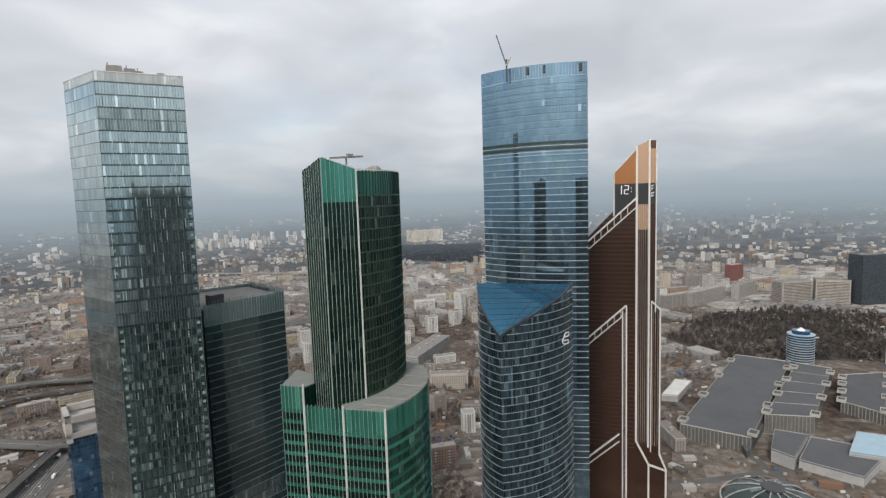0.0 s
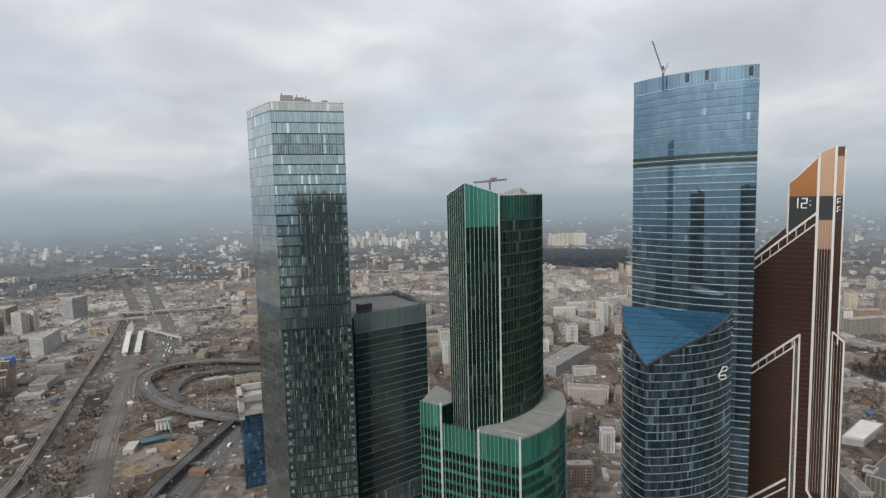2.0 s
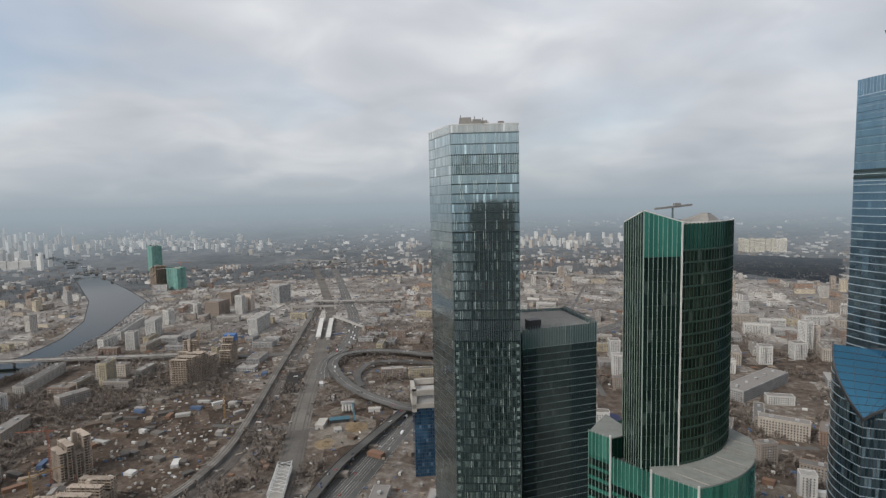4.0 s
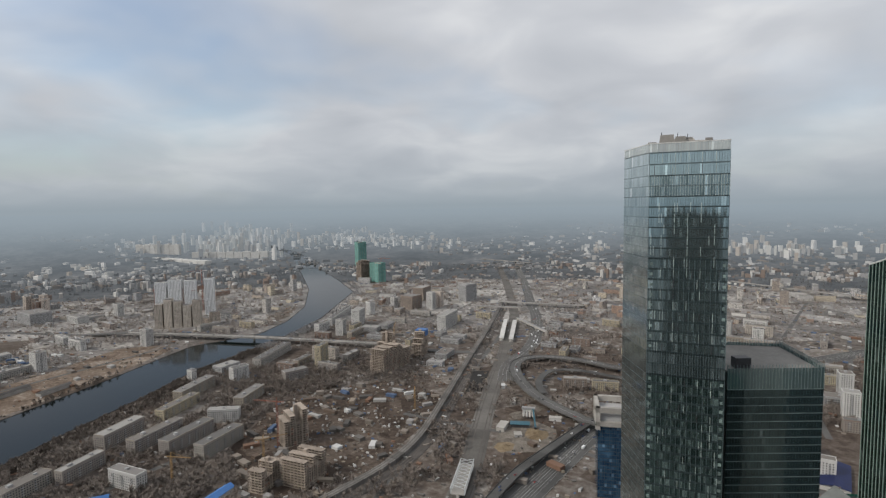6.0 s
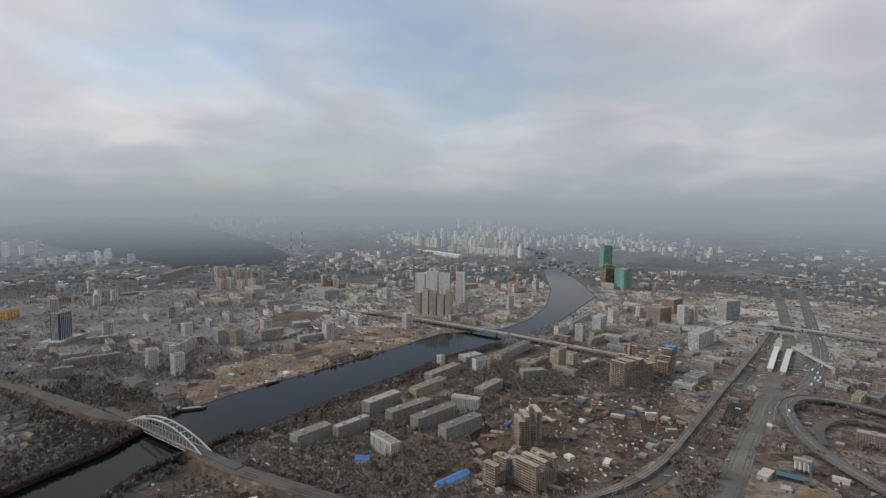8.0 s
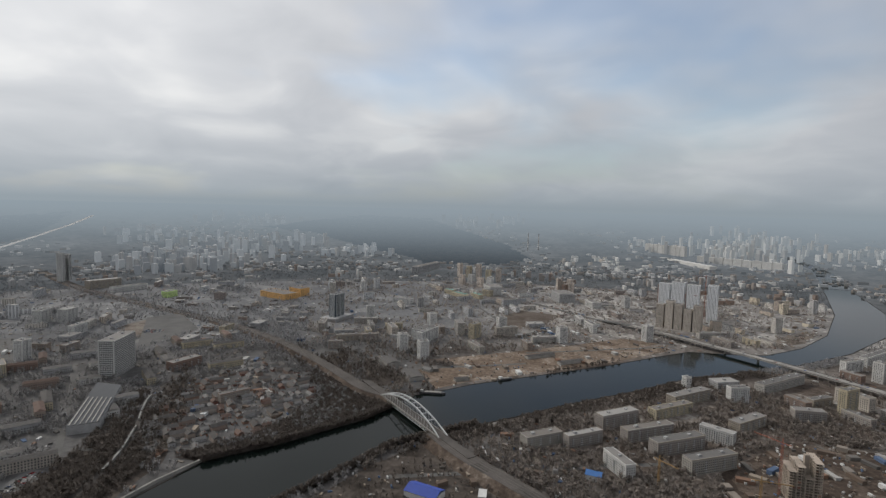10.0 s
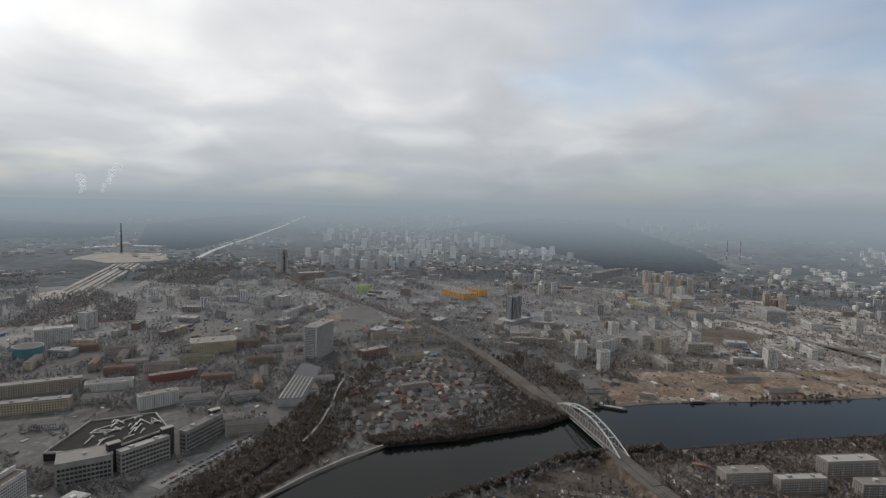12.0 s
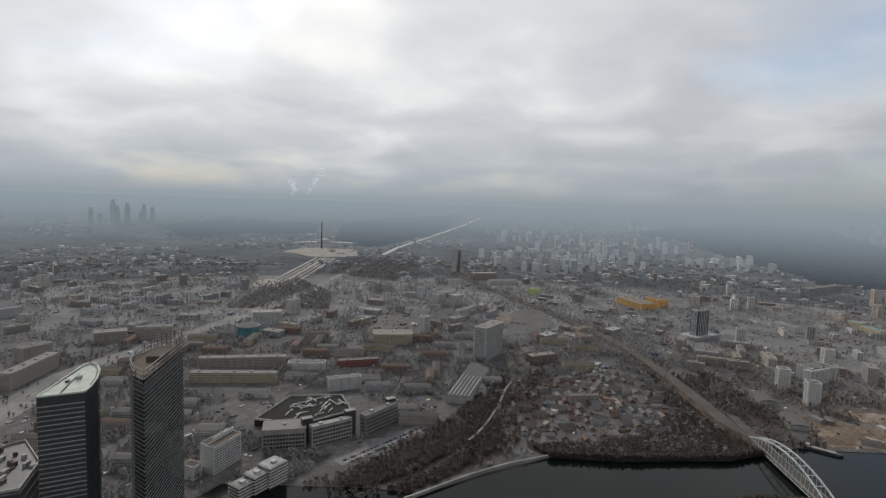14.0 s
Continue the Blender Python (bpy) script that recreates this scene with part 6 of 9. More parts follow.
def tower_crane(x, y, h, reach, yaw, mat, words="yellow tower crane over the building site"):
    t = thing("tower_crane", x, y, 0, words, "crane", "tower cranes")
    lattice = Shape()
    for dx, dy in ((-0.9, -0.9), (0.9, -0.9), (0.9, 0.9), (-0.9, 0.9)):
        lattice.beam((x + dx, y + dy, 0), (x + dx, y + dy, h), 0.3)
    for k in range(int(h / 2)):
        s = 1 if k % 2 else -1
        lattice.beam((x - 0.9 * s, y - 0.9, 2 * k), (x + 0.9 * s, y - 0.9, 2 * k + 2), 0.2).beam((x - 0.9 * s, y + 0.9, 2 * k), (x + 0.9 * s, y + 0.9, 2 * k + 2), 0.2)
    part("mast", lattice, mat, t)
    c, s = math.cos(radians(yaw)), math.sin(radians(yaw))
    part("jib", Shape().beam((x, y, h + 0.5), (x + c * reach, y + s * reach, h + 1.0), 0.7, 0.8), mat, t)
    part("counter_jib", Shape().beam((x, y, h + 0.5), (x - c * reach * 0.3, y - s * reach * 0.3, h + 0.5), 0.9, 0.7), mat, t)
    part("counterweight", Shape().box(x - c * reach * 0.27, y - s * reach * 0.27, h - 1.5, h + 0.4, 3, 2, yaw), CONCRETE, t)
    part("peak", Shape().beam((x, y, h), (x, y, h + 6), 0.8).beam((x, y, h + 6), (x + c * reach * 0.7, y + s * reach * 0.7, h + 1.2), 0.2), mat, t)


def blue_white_block():
    """Blue glass block with a pale frame beside the grey tower."""
    x, y, yaw = -143, 606, 18
    t = thing("office_block", x, y, 0, "blue glass office block in a pale concrete frame", "office building", "business towers")
    part("body", Shape().box(x, y, 0, 84, 30, 38, yaw), STEEL_DARK, t)
    plan = rect(x, y, 30, 38, yaw)
    for n in range(4):
        glazing(t, [plan[n], plan[(n + 1) % 4]], 0, 82, 4.1, 2.4, BLUE_HOUSE, 0.3, seed=50 + n)
    for px, py in plan:
        part("frame_post", Shape().box(px, py, 78, 103, 5, 5, yaw), CONCRETE, t)
    part("upper_floor", Shape().box(x, y, 84, 95, 27, 35, yaw), GREY_WALL, t)
    ring = Shape()
    o, i = rect(x, y, 35, 43, yaw), rect(x, y, 26, 34, yaw)
    for k in range(4):
        ring.prism([o[k], o[(k + 1) % 4], i[(k + 1) % 4], i[k]], 97, 103)
        ring.prism([o[k], o[(k + 1) % 4], i[(k + 1) % 4], i[k]], 82, 87)
    part("roof_frame", ring, CONCRETE, t)


BLUE_HOUSE = glass("cobalt_glass", (0.03, 0.09, 0.19), (0.09, 0.20, 0.33), 0.7, 0.1, blinds=0.05)


FLOOR_EDGE = plain("dull_floor_edge", (0.21, 0.21, 0.20), 0.8, scale=0.2)
NEAR_LEDGE = plain("pale_green_ledge", (0.26, 0.28, 0.26), 0.7, scale=0.2)
SAGE_ROOF = plain("sage_roof_sheet", (0.50, 0.54, 0.48), 0.7, scale=0.15, spread=0.2)


NEAR_GLASS = glass("smoky_green_glass", (0.02, 0.034, 0.03), (0.05, 0.078, 0.07), 0.5, 0.1, blinds=0.03)


def near_towers():
    """The two towers and the dark block below the camera's last view."""
    line_mat = PALE
    # glass tower with a slanted pale roof
    p = [(-284.3, -475.2), (-311.3, -456.9), (-319.6, -460.9), (-328.7, -468.3), (-336.0, -477.3), (-338.7, -485.0), (-338.2, -490.9), (-332.1, -493.2)]
    t = thing("skyscraper", -318, -484, 0, "dark green glass tower with a slanted pale roof", "skyscraper", "business towers")
    slope = [161.0, 161.0, 163.1, 166.1, 169.1, 171.2, 172.4, 172.0]
    part("core", Shape().solid([(x, y, 0) for x, y in p], [(x, y, z - 1) for (x, y), z in zip(p, slope)]), STEEL_DARK, t)
    for n in range(8):
        a, b = p[n], p[(n + 1) % 8]
        za, zb = slope[n], slope[(n + 1) % 8]
        top = (lambda z0, z1: (lambda k: z0 + (z1 - z0) * k))(zb, za)
        glazing(t, [b, a], 0, 184, 4.0, 2.2, NEAR_GLASS, 0.25, seed=70 + n, top=top, proud=0.15)
        bands(t, [b, a], 0, 152, 4.0, 0.8 if n == 0 else 0.3, 0.35, NEAR_LEDGE if n == 0 else TEAL_DARK, "ledge")
    roof = [(x, y, z) for (x, y), z in zip(p, slope)]
    part("slanted_roof", Shape().solid([(x, y, z - 0.6) for x, y, z in roof], roof), SAGE_ROOF, t, "pale sage-green sheet roof")
    rim = Shape()
    for n in range(8):
        rim.beam(roof[n], roof[(n + 1) % 8], 1.0, 1.5)
    part("roof_edge", rim, SAGE_ROOF, t)
    inner = [(x * 0.9 - 31.8, y * 0.9 - 48.0, z + 0.25 * (n > 1)) for n, (x, y, z) in enumerate(roof)]
    for n in range(8):
        part("roof_gutter", Shape().beam(inner[n], inner[(n + 1) % 8], 0.7, 0.5), STEEL_DARK, t, "dark roof gutter")
    part("roof_gutter", Shape().beam((-297, -466.5, 161.4), (-321.5, -483, 168.4), 0.6, 0.9), STEEL_DARK, t)
    part("roof_hatch", Shape().box(-319, -478, 164, 168.6, 6, 4, 50), GREY_WALL, t)
    part("roof_hatch", Shape().box(-310, -479, 163, 167.0, 4, 3, 50), STEEL_DARK, t)
    # round-ended tower still being built
    q = [(-349, -436), (-352, -455), (-362, -475), (-380, -497), (-402, -513), (-421, -520), (-432, -513), (-436, -499)]
    u = thing("skyscraper", -390, -480, 0, "dark tower under construction with striped floors and bare top", "skyscraper", "business towers")
    part("core", Shape().prism(q, 0, 160), STEEL_DARK, u)
    ring = q + [q[0]]
    back = ring[::-1]
    glazing(u, back, 0, 150, 4.0, 2.4, NEAR_GLASS, 0.3, seed=80)
    bands(u, back, 0, 172, 4.0, 0.75, 0.5, FLOOR_EDGE, "floor_edge")
    cuts = spaced(ring, 5.0)
    for i, (x, y) in enumerate(cuts):
        part("column", Shape().box(x, y, 160, 170 + 12 * max(0.0, (-x - 380) / 60) - 2.2 * (i % 3), 0.6, 0.6, 0), SITE_SHADE if i % 2 else BRICK_WALL, u)
    part("top_slab", Shape().prism(q, 163.5, 164.3), SITE_SHADE, u)
    part("top_core", Shape().box(-395, -482, 164, 170, 26, 14, 40), SITE_SHADE, u)
    # dark low block
    v = thing("office_block", -270, -520, 0, "dark office block with cluttered roof edge", "office building", "business towers")
    plan = [(-268, -470), (-300, -505), (-315, -560), (-250, -570), (-225, -500)]
    part("core", Shape().prism(plan, 0, 92), STEEL_DARK, v)
    ringp = (plan + [plan[0]])[::-1]
    glazing(v, ringp, 0, 90, 4.0, 2.6, DARK_GLASS, 0.3, seed=90)
    bands(v, ringp, 0, 90, 4.0, 0.5, 0.3, GREY_WALL, "ledge", every=2)
    parapet(v, plan, 92, 2.0, 1.0, CONCRETE)
    rng = random.Random(5)
    for k in range(26):
        part("roof_unit", Shape().box(rng.uniform(-298, -262), rng.uniform(-555, -492), 92, 92 + rng.uniform(1.5, 4), rng.uniform(2, 7), rng.uniform(2, 4), 30), SITE_SHADE if k % 2 else GREY_WALL, v)


def expo():
    """Exhibition halls by the copper tower."""
    specs = (([(483, 478), (524, 417), (812, 580), (770, 645)], 17, "large dark-grey flat-roofed exhibition hall"),
             ([(588, 450), (632, 420), (826, 526), (806, 566)], 20, "long exhibition hall with panelled grey roof"),
             ([(723, 447), (729, 400), (895, 490), (828, 512)], 14, "flat-roofed exhibition hall with roof cabins"))
    for plan, h, words in specs:
        t = thing("exhibition_hall", sum(p[0] for p in plan) / 4, sum(p[1] for p in plan) / 4, 0, words, "hall", "exhibition halls")
        part("wall", Shape().prism(plan, 0, h), HALL_WALL, t)
        part("roof", Shape().prism(plan, h, h + 0.4), SLATE_ROOF, t)
        parapet(t, plan, h + 0.4, 1.0, 1.2, CONCRETE)
        ribs = spaced(plan[:2], 4.0)
        for x, y in ribs:
            part("wall_rib", Shape().box(x - 0.4, y - 0.2, 0, h, 0.8, 0.8, 24), FLOOR_EDGE, t)
        for side in ((plan[0], plan[3]), (plan[1], plan[2])):
            for k in (0.04, 0.34, 0.62, 0.88):
                x, y = [p + (q - p) * k for p, q in zip(*side)]
                ring, o, i = Shape(), rect(x, y, 14, 10, 28), rect(x, y, 12, 8, 28)
                for n in range(4):
                    ring.prism([o[n], o[(n + 1) % 4], i[(n + 1) % 4], i[n]], h, h + 3.6)
                part("roof_cabin", ring, CONCRETE, t, "pale roof cabin wall")
                part("cabin_roof", Shape().box(x, y, h, h + 2.6, 12, 8, 28), SLATE_ROOF, t)
        for k in range(1, 5) if h == 20 else ():
            a = [p + (q - p) * k / 5 for p, q in zip(plan[0], plan[3])]
            b = [p + (q - p) * k / 5 for p, q in zip(plan[1], plan[2])]
            part("roof_seam", Shape().beam((*a, h + 0.6), (*b, h + 0.6), 0.7, 0.4), CONCRETE, t)
    for plan, h, mat, words in (([(527, 395), (531, 372), (594, 401), (574, 427)], 14, GREY_WALL, "low entrance hall with terraces"),
                                ([(538, 372), (560, 322), (640, 345), (600, 402)], 10, GREY_WALL, "low grey pavilion with a glazed front"),
                                ([(592, 356), (650, 384), (680, 350), (622, 322)], 14, PALE_BLUE, "pavilion with a pale blue roof"),
                                ([(548, 577), (565, 564), (629, 601), (613, 618)], 9, WHITE_WALL, "white ridged tent hall")):
        t = thing("pavilion", sum(p[0] for p in plan) / 4, sum(p[1] for p in plan) / 4, 0, words, "pavilion", "pavilions")
        part("wall", Shape().prism(plan, 0, h - 1), GREY_WALL, t)
        part("roof", Shape().prism(plan, h - 1, h), mat if mat != GREY_WALL else SLATE_ROOF, t)
        parapet(t, plan, h, 0.9, 0.8, GREY_WALL)
    link = [(508, 409), (545, 428), (590, 452), (578, 462), (530, 440)]
    tagged(part("hall_court", Shape().prism(link, 0, 8), SLATE_ROOF), "low dark link roof between the halls", "roof", kind="structure")
    t = thing("round_building", 862, 600, 0, "round blue-banded glass building with a cupola", "office building")
    ring = lambda r: [(862 + r * math.cos(2 * math.pi * k / 32), 600 + r * math.sin(2 * math.pi * k / 32)) for k in range(32)]
    part("core", Shape().prism(ring(19.0), 0, 52), STEEL_DARK, t)
    for k in range(13):
        part("glass_ring", Shape().prism(ring(19.6), 1 + k * 4, 3.4 + k * 4), DARK_GLASS if k < 10 else BLUE_HOUSE, t)
        part("pale_ring", Shape().prism(ring(20.0), 3.4 + k * 4, 4.4 + k * 4), LEDGE, t)
    part("crown", Shape().prism(ring(13.0), 52, 58), BLUE_HOUSE, t)
    part("cupola", Shape().solid([(*p, 58) for p in ring(6.0)], [(*p, 62) for p in ring(1.5)]), STEEL_WHITE, t)
    # dark glazed dome with pale ribs
    t = thing("glass_dome", 433, 322, 0, "dark glazed dome with white ribs", "dome")
    cx, cy, r0 = 433, 322, 42
    part("drum", Shape().prism([(cx + r0 * math.cos(2 * math.pi * k / 48), cy + r0 * math.sin(2 * math.pi * k / 48)) for k in range(48)], 0, 16), CONCRETE, t)
    prof = [(41, 16), (37, 20), (30, 24), (20, 27.5), (9, 29.5)]
    for k in range(24):
        a, b = 2 * math.pi * k / 24, 2 * math.pi * (k + 1) / 24
        panel, rib = Shape(), Shape()
        for (ra, za), (rb, zb) in zip(prof, prof[1:]):
            at = lambda r, t_, z: (cx + r * math.cos(t_), cy + r * math.sin(t_), z)
            panel.quad(at(ra, a, za), at(ra, b, za), at(rb, b, zb), at(rb, a, zb))
            if k % 2 == 0:
                rib.beam(at(ra, a, za + 0.4), at(rb, a, zb + 0.4), 0.9, 0.7)
        part("dome_panel", panel, NEAR_GLASS, t)
        if k % 2 == 0:
            part("rib", rib, GREY_WALL, t)
    part("cap", Shape().prism([(cx + 9.5 * math.cos(2 * math.pi * k / 24), cy + 9.5 * math.sin(2 * math.pi * k / 24)) for k in range(24)], 29, 31), STEEL_DARK, t)


HALL_WALL = plain("dull_hall_sheeting", (0.12, 0.118, 0.115), 0.8, scale=0.1, spread=0.25)
SLATE_ROOF = plain("slate_grey_roof", (0.088, 0.092, 0.098), 0.85, scale=0.03, spread=0.15)
PALE_BLUE = plain("pale_blue_roof", (0.30, 0.42, 0.50), 0.6, scale=0.1, spread=0.1)


def memorial():
    """Plaza with a needle monument, the curved museum and the long stair."""
    bx, by = -2630, -2137
    z = far_height(math.hypot(bx, by))
    t = thing("obelisk", bx, by, z, "tall dark needle monument on a pale plaza", "monument")
    part("needle", Shape().tube((bx, by, z - 2), (bx, by, z + 165), 6.0, 2.2, 6), STEEL_DARK, t)
    part("base", Shape().tube((bx, by, z - 3), (bx, by, z + 8), 20, 14, 12), CONCRETE, t)
    plaza = Shape()
    centre = Vector((-2510, -2020))
    pts = [(centre.x + 215 * math.cos(a) * (0.8 if math.sin(a + 0.7) > 0 else 1.0) * (1 + 0.12 * math.sin(5 * a)), centre.y + 215 * math.sin(a)) for a in (2 * math.pi * k / 40 for k in range(40))]
    top = [(x, y, max(2.0, far_height(math.hypot(x, y)) + 2.5)) for x, y in pts]
    n = len(plaza.v)
    plaza.v += top + [(x, y, zz - 14) for x, y, zz in top] + [(centre.x, centre.y, far_height(centre.length) + 7.5)]
    plaza.f += [(n + k, n + (k + 1) % 40, n + 80) for k in range(40)] + [(n + (k + 1) % 40, n + k, n + 40 + k, n + 40 + (k + 1) % 40) for k in range(40)]
    tagged(part("plaza", plaza, PAVE), "broad pale stone plaza of the memorial park", "plaza", kind="structure")
    m = thing("museum", -2865, -2310, far_height(3470), "long curved white museum building with a low dome", "museum")
    mz = far_height(3470)
    for k in range(12):
        a0, a1 = radians(182 + k * 6.6), radians(182 + (k + 1) * 6.6)
        c = Vector((-2640, -2110))
        at = lambda r, a: (c.x + r * math.cos(a), c.y + r * math.sin(a))
        part("wing", Shape().prism([at(300, a0), at(335, a0), at(335, a1), at(300, a1)], mz - 20, mz + 16), WHITE_WALL, m)
    dome = Shape()
    for k in range(6):
        r0, r1 = 42 * math.cos(radians(k * 15)), 42 * math.cos(radians((k + 1) * 15))
        ring = lambda r, zz: [(-2865 + max(r, 0.5) * math.cos(2 * math.pi * i / 20), -2310 + max(r, 0.5) * math.sin(2 * math.pi * i / 20), zz) for i in range(20)]
        dome.solid(ring(r0, mz + 14 + 26 * math.sin(radians(k * 15))), ring(r1, mz + 14 + 26 * math.sin(radians((k + 1) * 15))))
    part("dome", dome, GREY_WALL, m)
    a, b = Vector((-2350, -1875)), Vector((-1545, -1430))
    side = Vector(((b - a).y, -(b - a).x)).normalized()
    for k, w in ((-48, 14), (-24, 9), (0, 20), (24, 9), (48, 14)):
        line = spaced([tuple(a + side * k), tuple(b + side * k)], 60)
        hs = [max(1.0, far_height(math.hypot(*p)) + 1.2) for p in line]
        tagged(part("pavement", ribbon(Shape(), line, w, 0, 0.6, hs), PAVE), "pale stone walkway up to the monument", "walkway", kind="structure")
    tagged(part("pavement", Shape().prism([(-1592, -1459), (-1500, -1400), (-1440, -1480), (-1560, -1560), (-1640, -1560)], 0.3, 1.0), PAVE), "pale forecourt of the memorial park", "plaza", kind="structure")


PAVE = plain("pale_paving", (0.25, 0.235, 0.215), 0.9, scale=0.02, spread=0.2)


def chimneys():
    for x, y, h in ((-3550, 1190, 122), (-3570, 1272, 114)):
        z = far_height(math.hypot(x, y))
        t = thing("chimney", x, y, z, "tall pale power-station chimney", "chimney", "chimneys")
        for k in range(5):
            part("shaft", Shape().tube((x, y, z - 2 + k * h / 5), (x, y, z + (k + 1) * h / 5), 5.0 - k * 0.5, 4.5 - k * 0.5, 12), WHITE_WALL if k % 2 else GREY_WALL, t)


arch_bridge()
pier_rows()
station()
blue_white_block()
near_towers()
expo()
memorial()
chimneys()


YARD_ROOF = plain("black_felt_roof", (0.030, 0.029, 0.028), 0.95, scale=0.1, spread=0.3)


def west_works():
    """Yards and odd buildings on the river's far side."""
    t = thing("gas_holder", -962, -965, 0, "round teal-walled drum building", "round building")
    ring = lambda r: [(-962 + r * math.cos(2 * math.pi * k / 28), -965 + r * math.sin(2 * math.pi * k / 28)) for k in range(28)]
    part("drum", Shape().prism(ring(25), 0, 22), TEAL, t)
    part("rim", Shape().prism(ring(25.8), 22, 24), CONCRETE, t)
    part("roof", Shape().solid([(*p, 24) for p in ring(24)], [(*p, 26) for p in ring(4)]), SLATE_ROOF, t)
    t = thing("office_podium", -920, -385, 0, "stepped podium with white roof ribs below the office slab", "building")
    plan = [(-828, -376), (-841, -339), (-1001, -372), (-1019, -417)]
    part("wall", Shape().prism(plan, 0, 13), GREY_WALL, t)
    part("roof", Shape().prism(plan, 13, 13.5), SLATE_ROOF, t)
    for k in range(6):
        a = [p + (q - p) * (k + 0.5) / 6 for p, q in zip(plan[0], plan[1])]
        b = [p + (q - p) * (k + 0.5) / 6 for p, q in zip(plan[3], plan[2])]
        part("roof_rib", Shape().beam((*a, 14.5), (a[0] + (b[0] - a[0]) * 0.6, a[1] + (b[1] - a[1]) * 0.6, 14.5), 1.2, 1.0), CONCRETE, t)
    t = thing("factory_hall", -680, -530, 0, "dark factory courtyard roof with white pipework", "factory")
    yard = [(-602, -568), (-698, -590), (-745, -523), (-700, -470), (-625, -500)]
    part("roof", Shape().prism(yard, 0, 9), YARD_ROOF, t)
    parapet(t, yard, 9, 2.4, 2.0, FACTORY_WALL)
    rng = random.Random(9)
    for k in range(26):
        x, y = rng.uniform(-725, -640), rng.uniform(-560, -500)
        if inside(x, y, yard):
            a = rng.choice((20, 65, 110, 155))
            ln = rng.uniform(8, 26)
            part("pipe", Shape().tube((x, y, 11), (x + ln * math.cos(radians(a)), y + ln * math.sin(radians(a)), 11), 0.7, 0.7, 8), WHITE_WALL, t)
            part("duct_box", Shape().box(x, y, 9, 11, 2.4, 2.4, a), WHITE_WALL, t)
    for x, y in ((-600, -470), (-652, -438), (-720, -415)):
        s = thing("stair_tower", x, y, 0, "dark stair tower between the factory wings", "tower", "stair towers")
        part("shaft", Shape().box(x, y, 0, 34, 8, 14, 60), STEEL_DARK, s)
        part("cap", Shape().box(x, y, 34, 35, 8.8, 14.8, 60), FACTORY_WALL, s)


def spur_train(first, count, words):
    """A standing train of pale coaches that follows the spur's curve."""
    pts = spaced([tuple(p) for p in SPUR_RAIL], 21.0)
    t = thing("train", *pts[first], 0.6, words, "train", "trains on the spur")
    for (x0, y0), (x1, y1) in list(zip(pts, pts[1:]))[first:first + count]:
        a, b = Vector((x0, y0, 0)), Vector((x1, y1, 0))
        way = (b - a).normalized()
        a, b = a + way * 0.5, b - way * 0.5
        up = lambda v, z: (v.x, v.y, z)
        coach = part("coach", Shape().beam(up(a, 2.9), up(b, 2.9), 3.1, 3.0), FACTORY_WALL, t, "grey coach body")
        part("roof", Shape().beam(up(a, 4.55), up(b, 4.55), 2.7, 0.4), FLOOR_EDGE, coach)
        part("window_band", Shape().beam(up(a + way, 3.4), up(b - way, 3.4), 3.2, 0.9), WINDOW, coach)
        part("bogie", Shape().beam(up(a + way * 2, 0.9), up(b - way * 2, 0.9), 2.2, 1.1), STEEL_DARK, coach)


TEAL = plain("teal_sheeting", (0.06, 0.16, 0.18), 0.6, scale=0.1)
west_works()
blue_shed(80, 755, 72, 30, 84, 8, plain("navy_sheet_roof", (0.008, 0.016, 0.075), 0.6, scale=0.15, spread=0.25), "long low hall with a navy-blue roof")
spur_train(8, 5, "grey train standing on the spur line")
spur_train(14, 4, "short grey train standing on the spur line")
CRANE_YELLOW = plain("crane_yellow", (0.27, 0.17, 0.07), 0.6, scale=0.3)
CRANE_RED = plain("crane_rust_red", (0.24, 0.09, 0.06), 0.6, scale=0.3)
for row in ((-566, 505, 62, 34, 200, CRANE_RED), (-520, 440, 44, 30, 60, CRANE_YELLOW), (-601, 372, 32, 26, 20, CRANE_YELLOW), (-470, 700, 34, 30, 300, CRANE_YELLOW),
            (-1490, 905, 95, 40, 120, CRANE_RED), (-1440, 960, 90, 40, 20, CRANE_RED), (-1520, 1080, 130, 40, 240, CRANE_RED), (-655, 905, 76, 36, 120, CRANE_YELLOW),
            (-1410, 1870, 100, 45, 10, CRANE_RED)):
    tower_crane(*row)
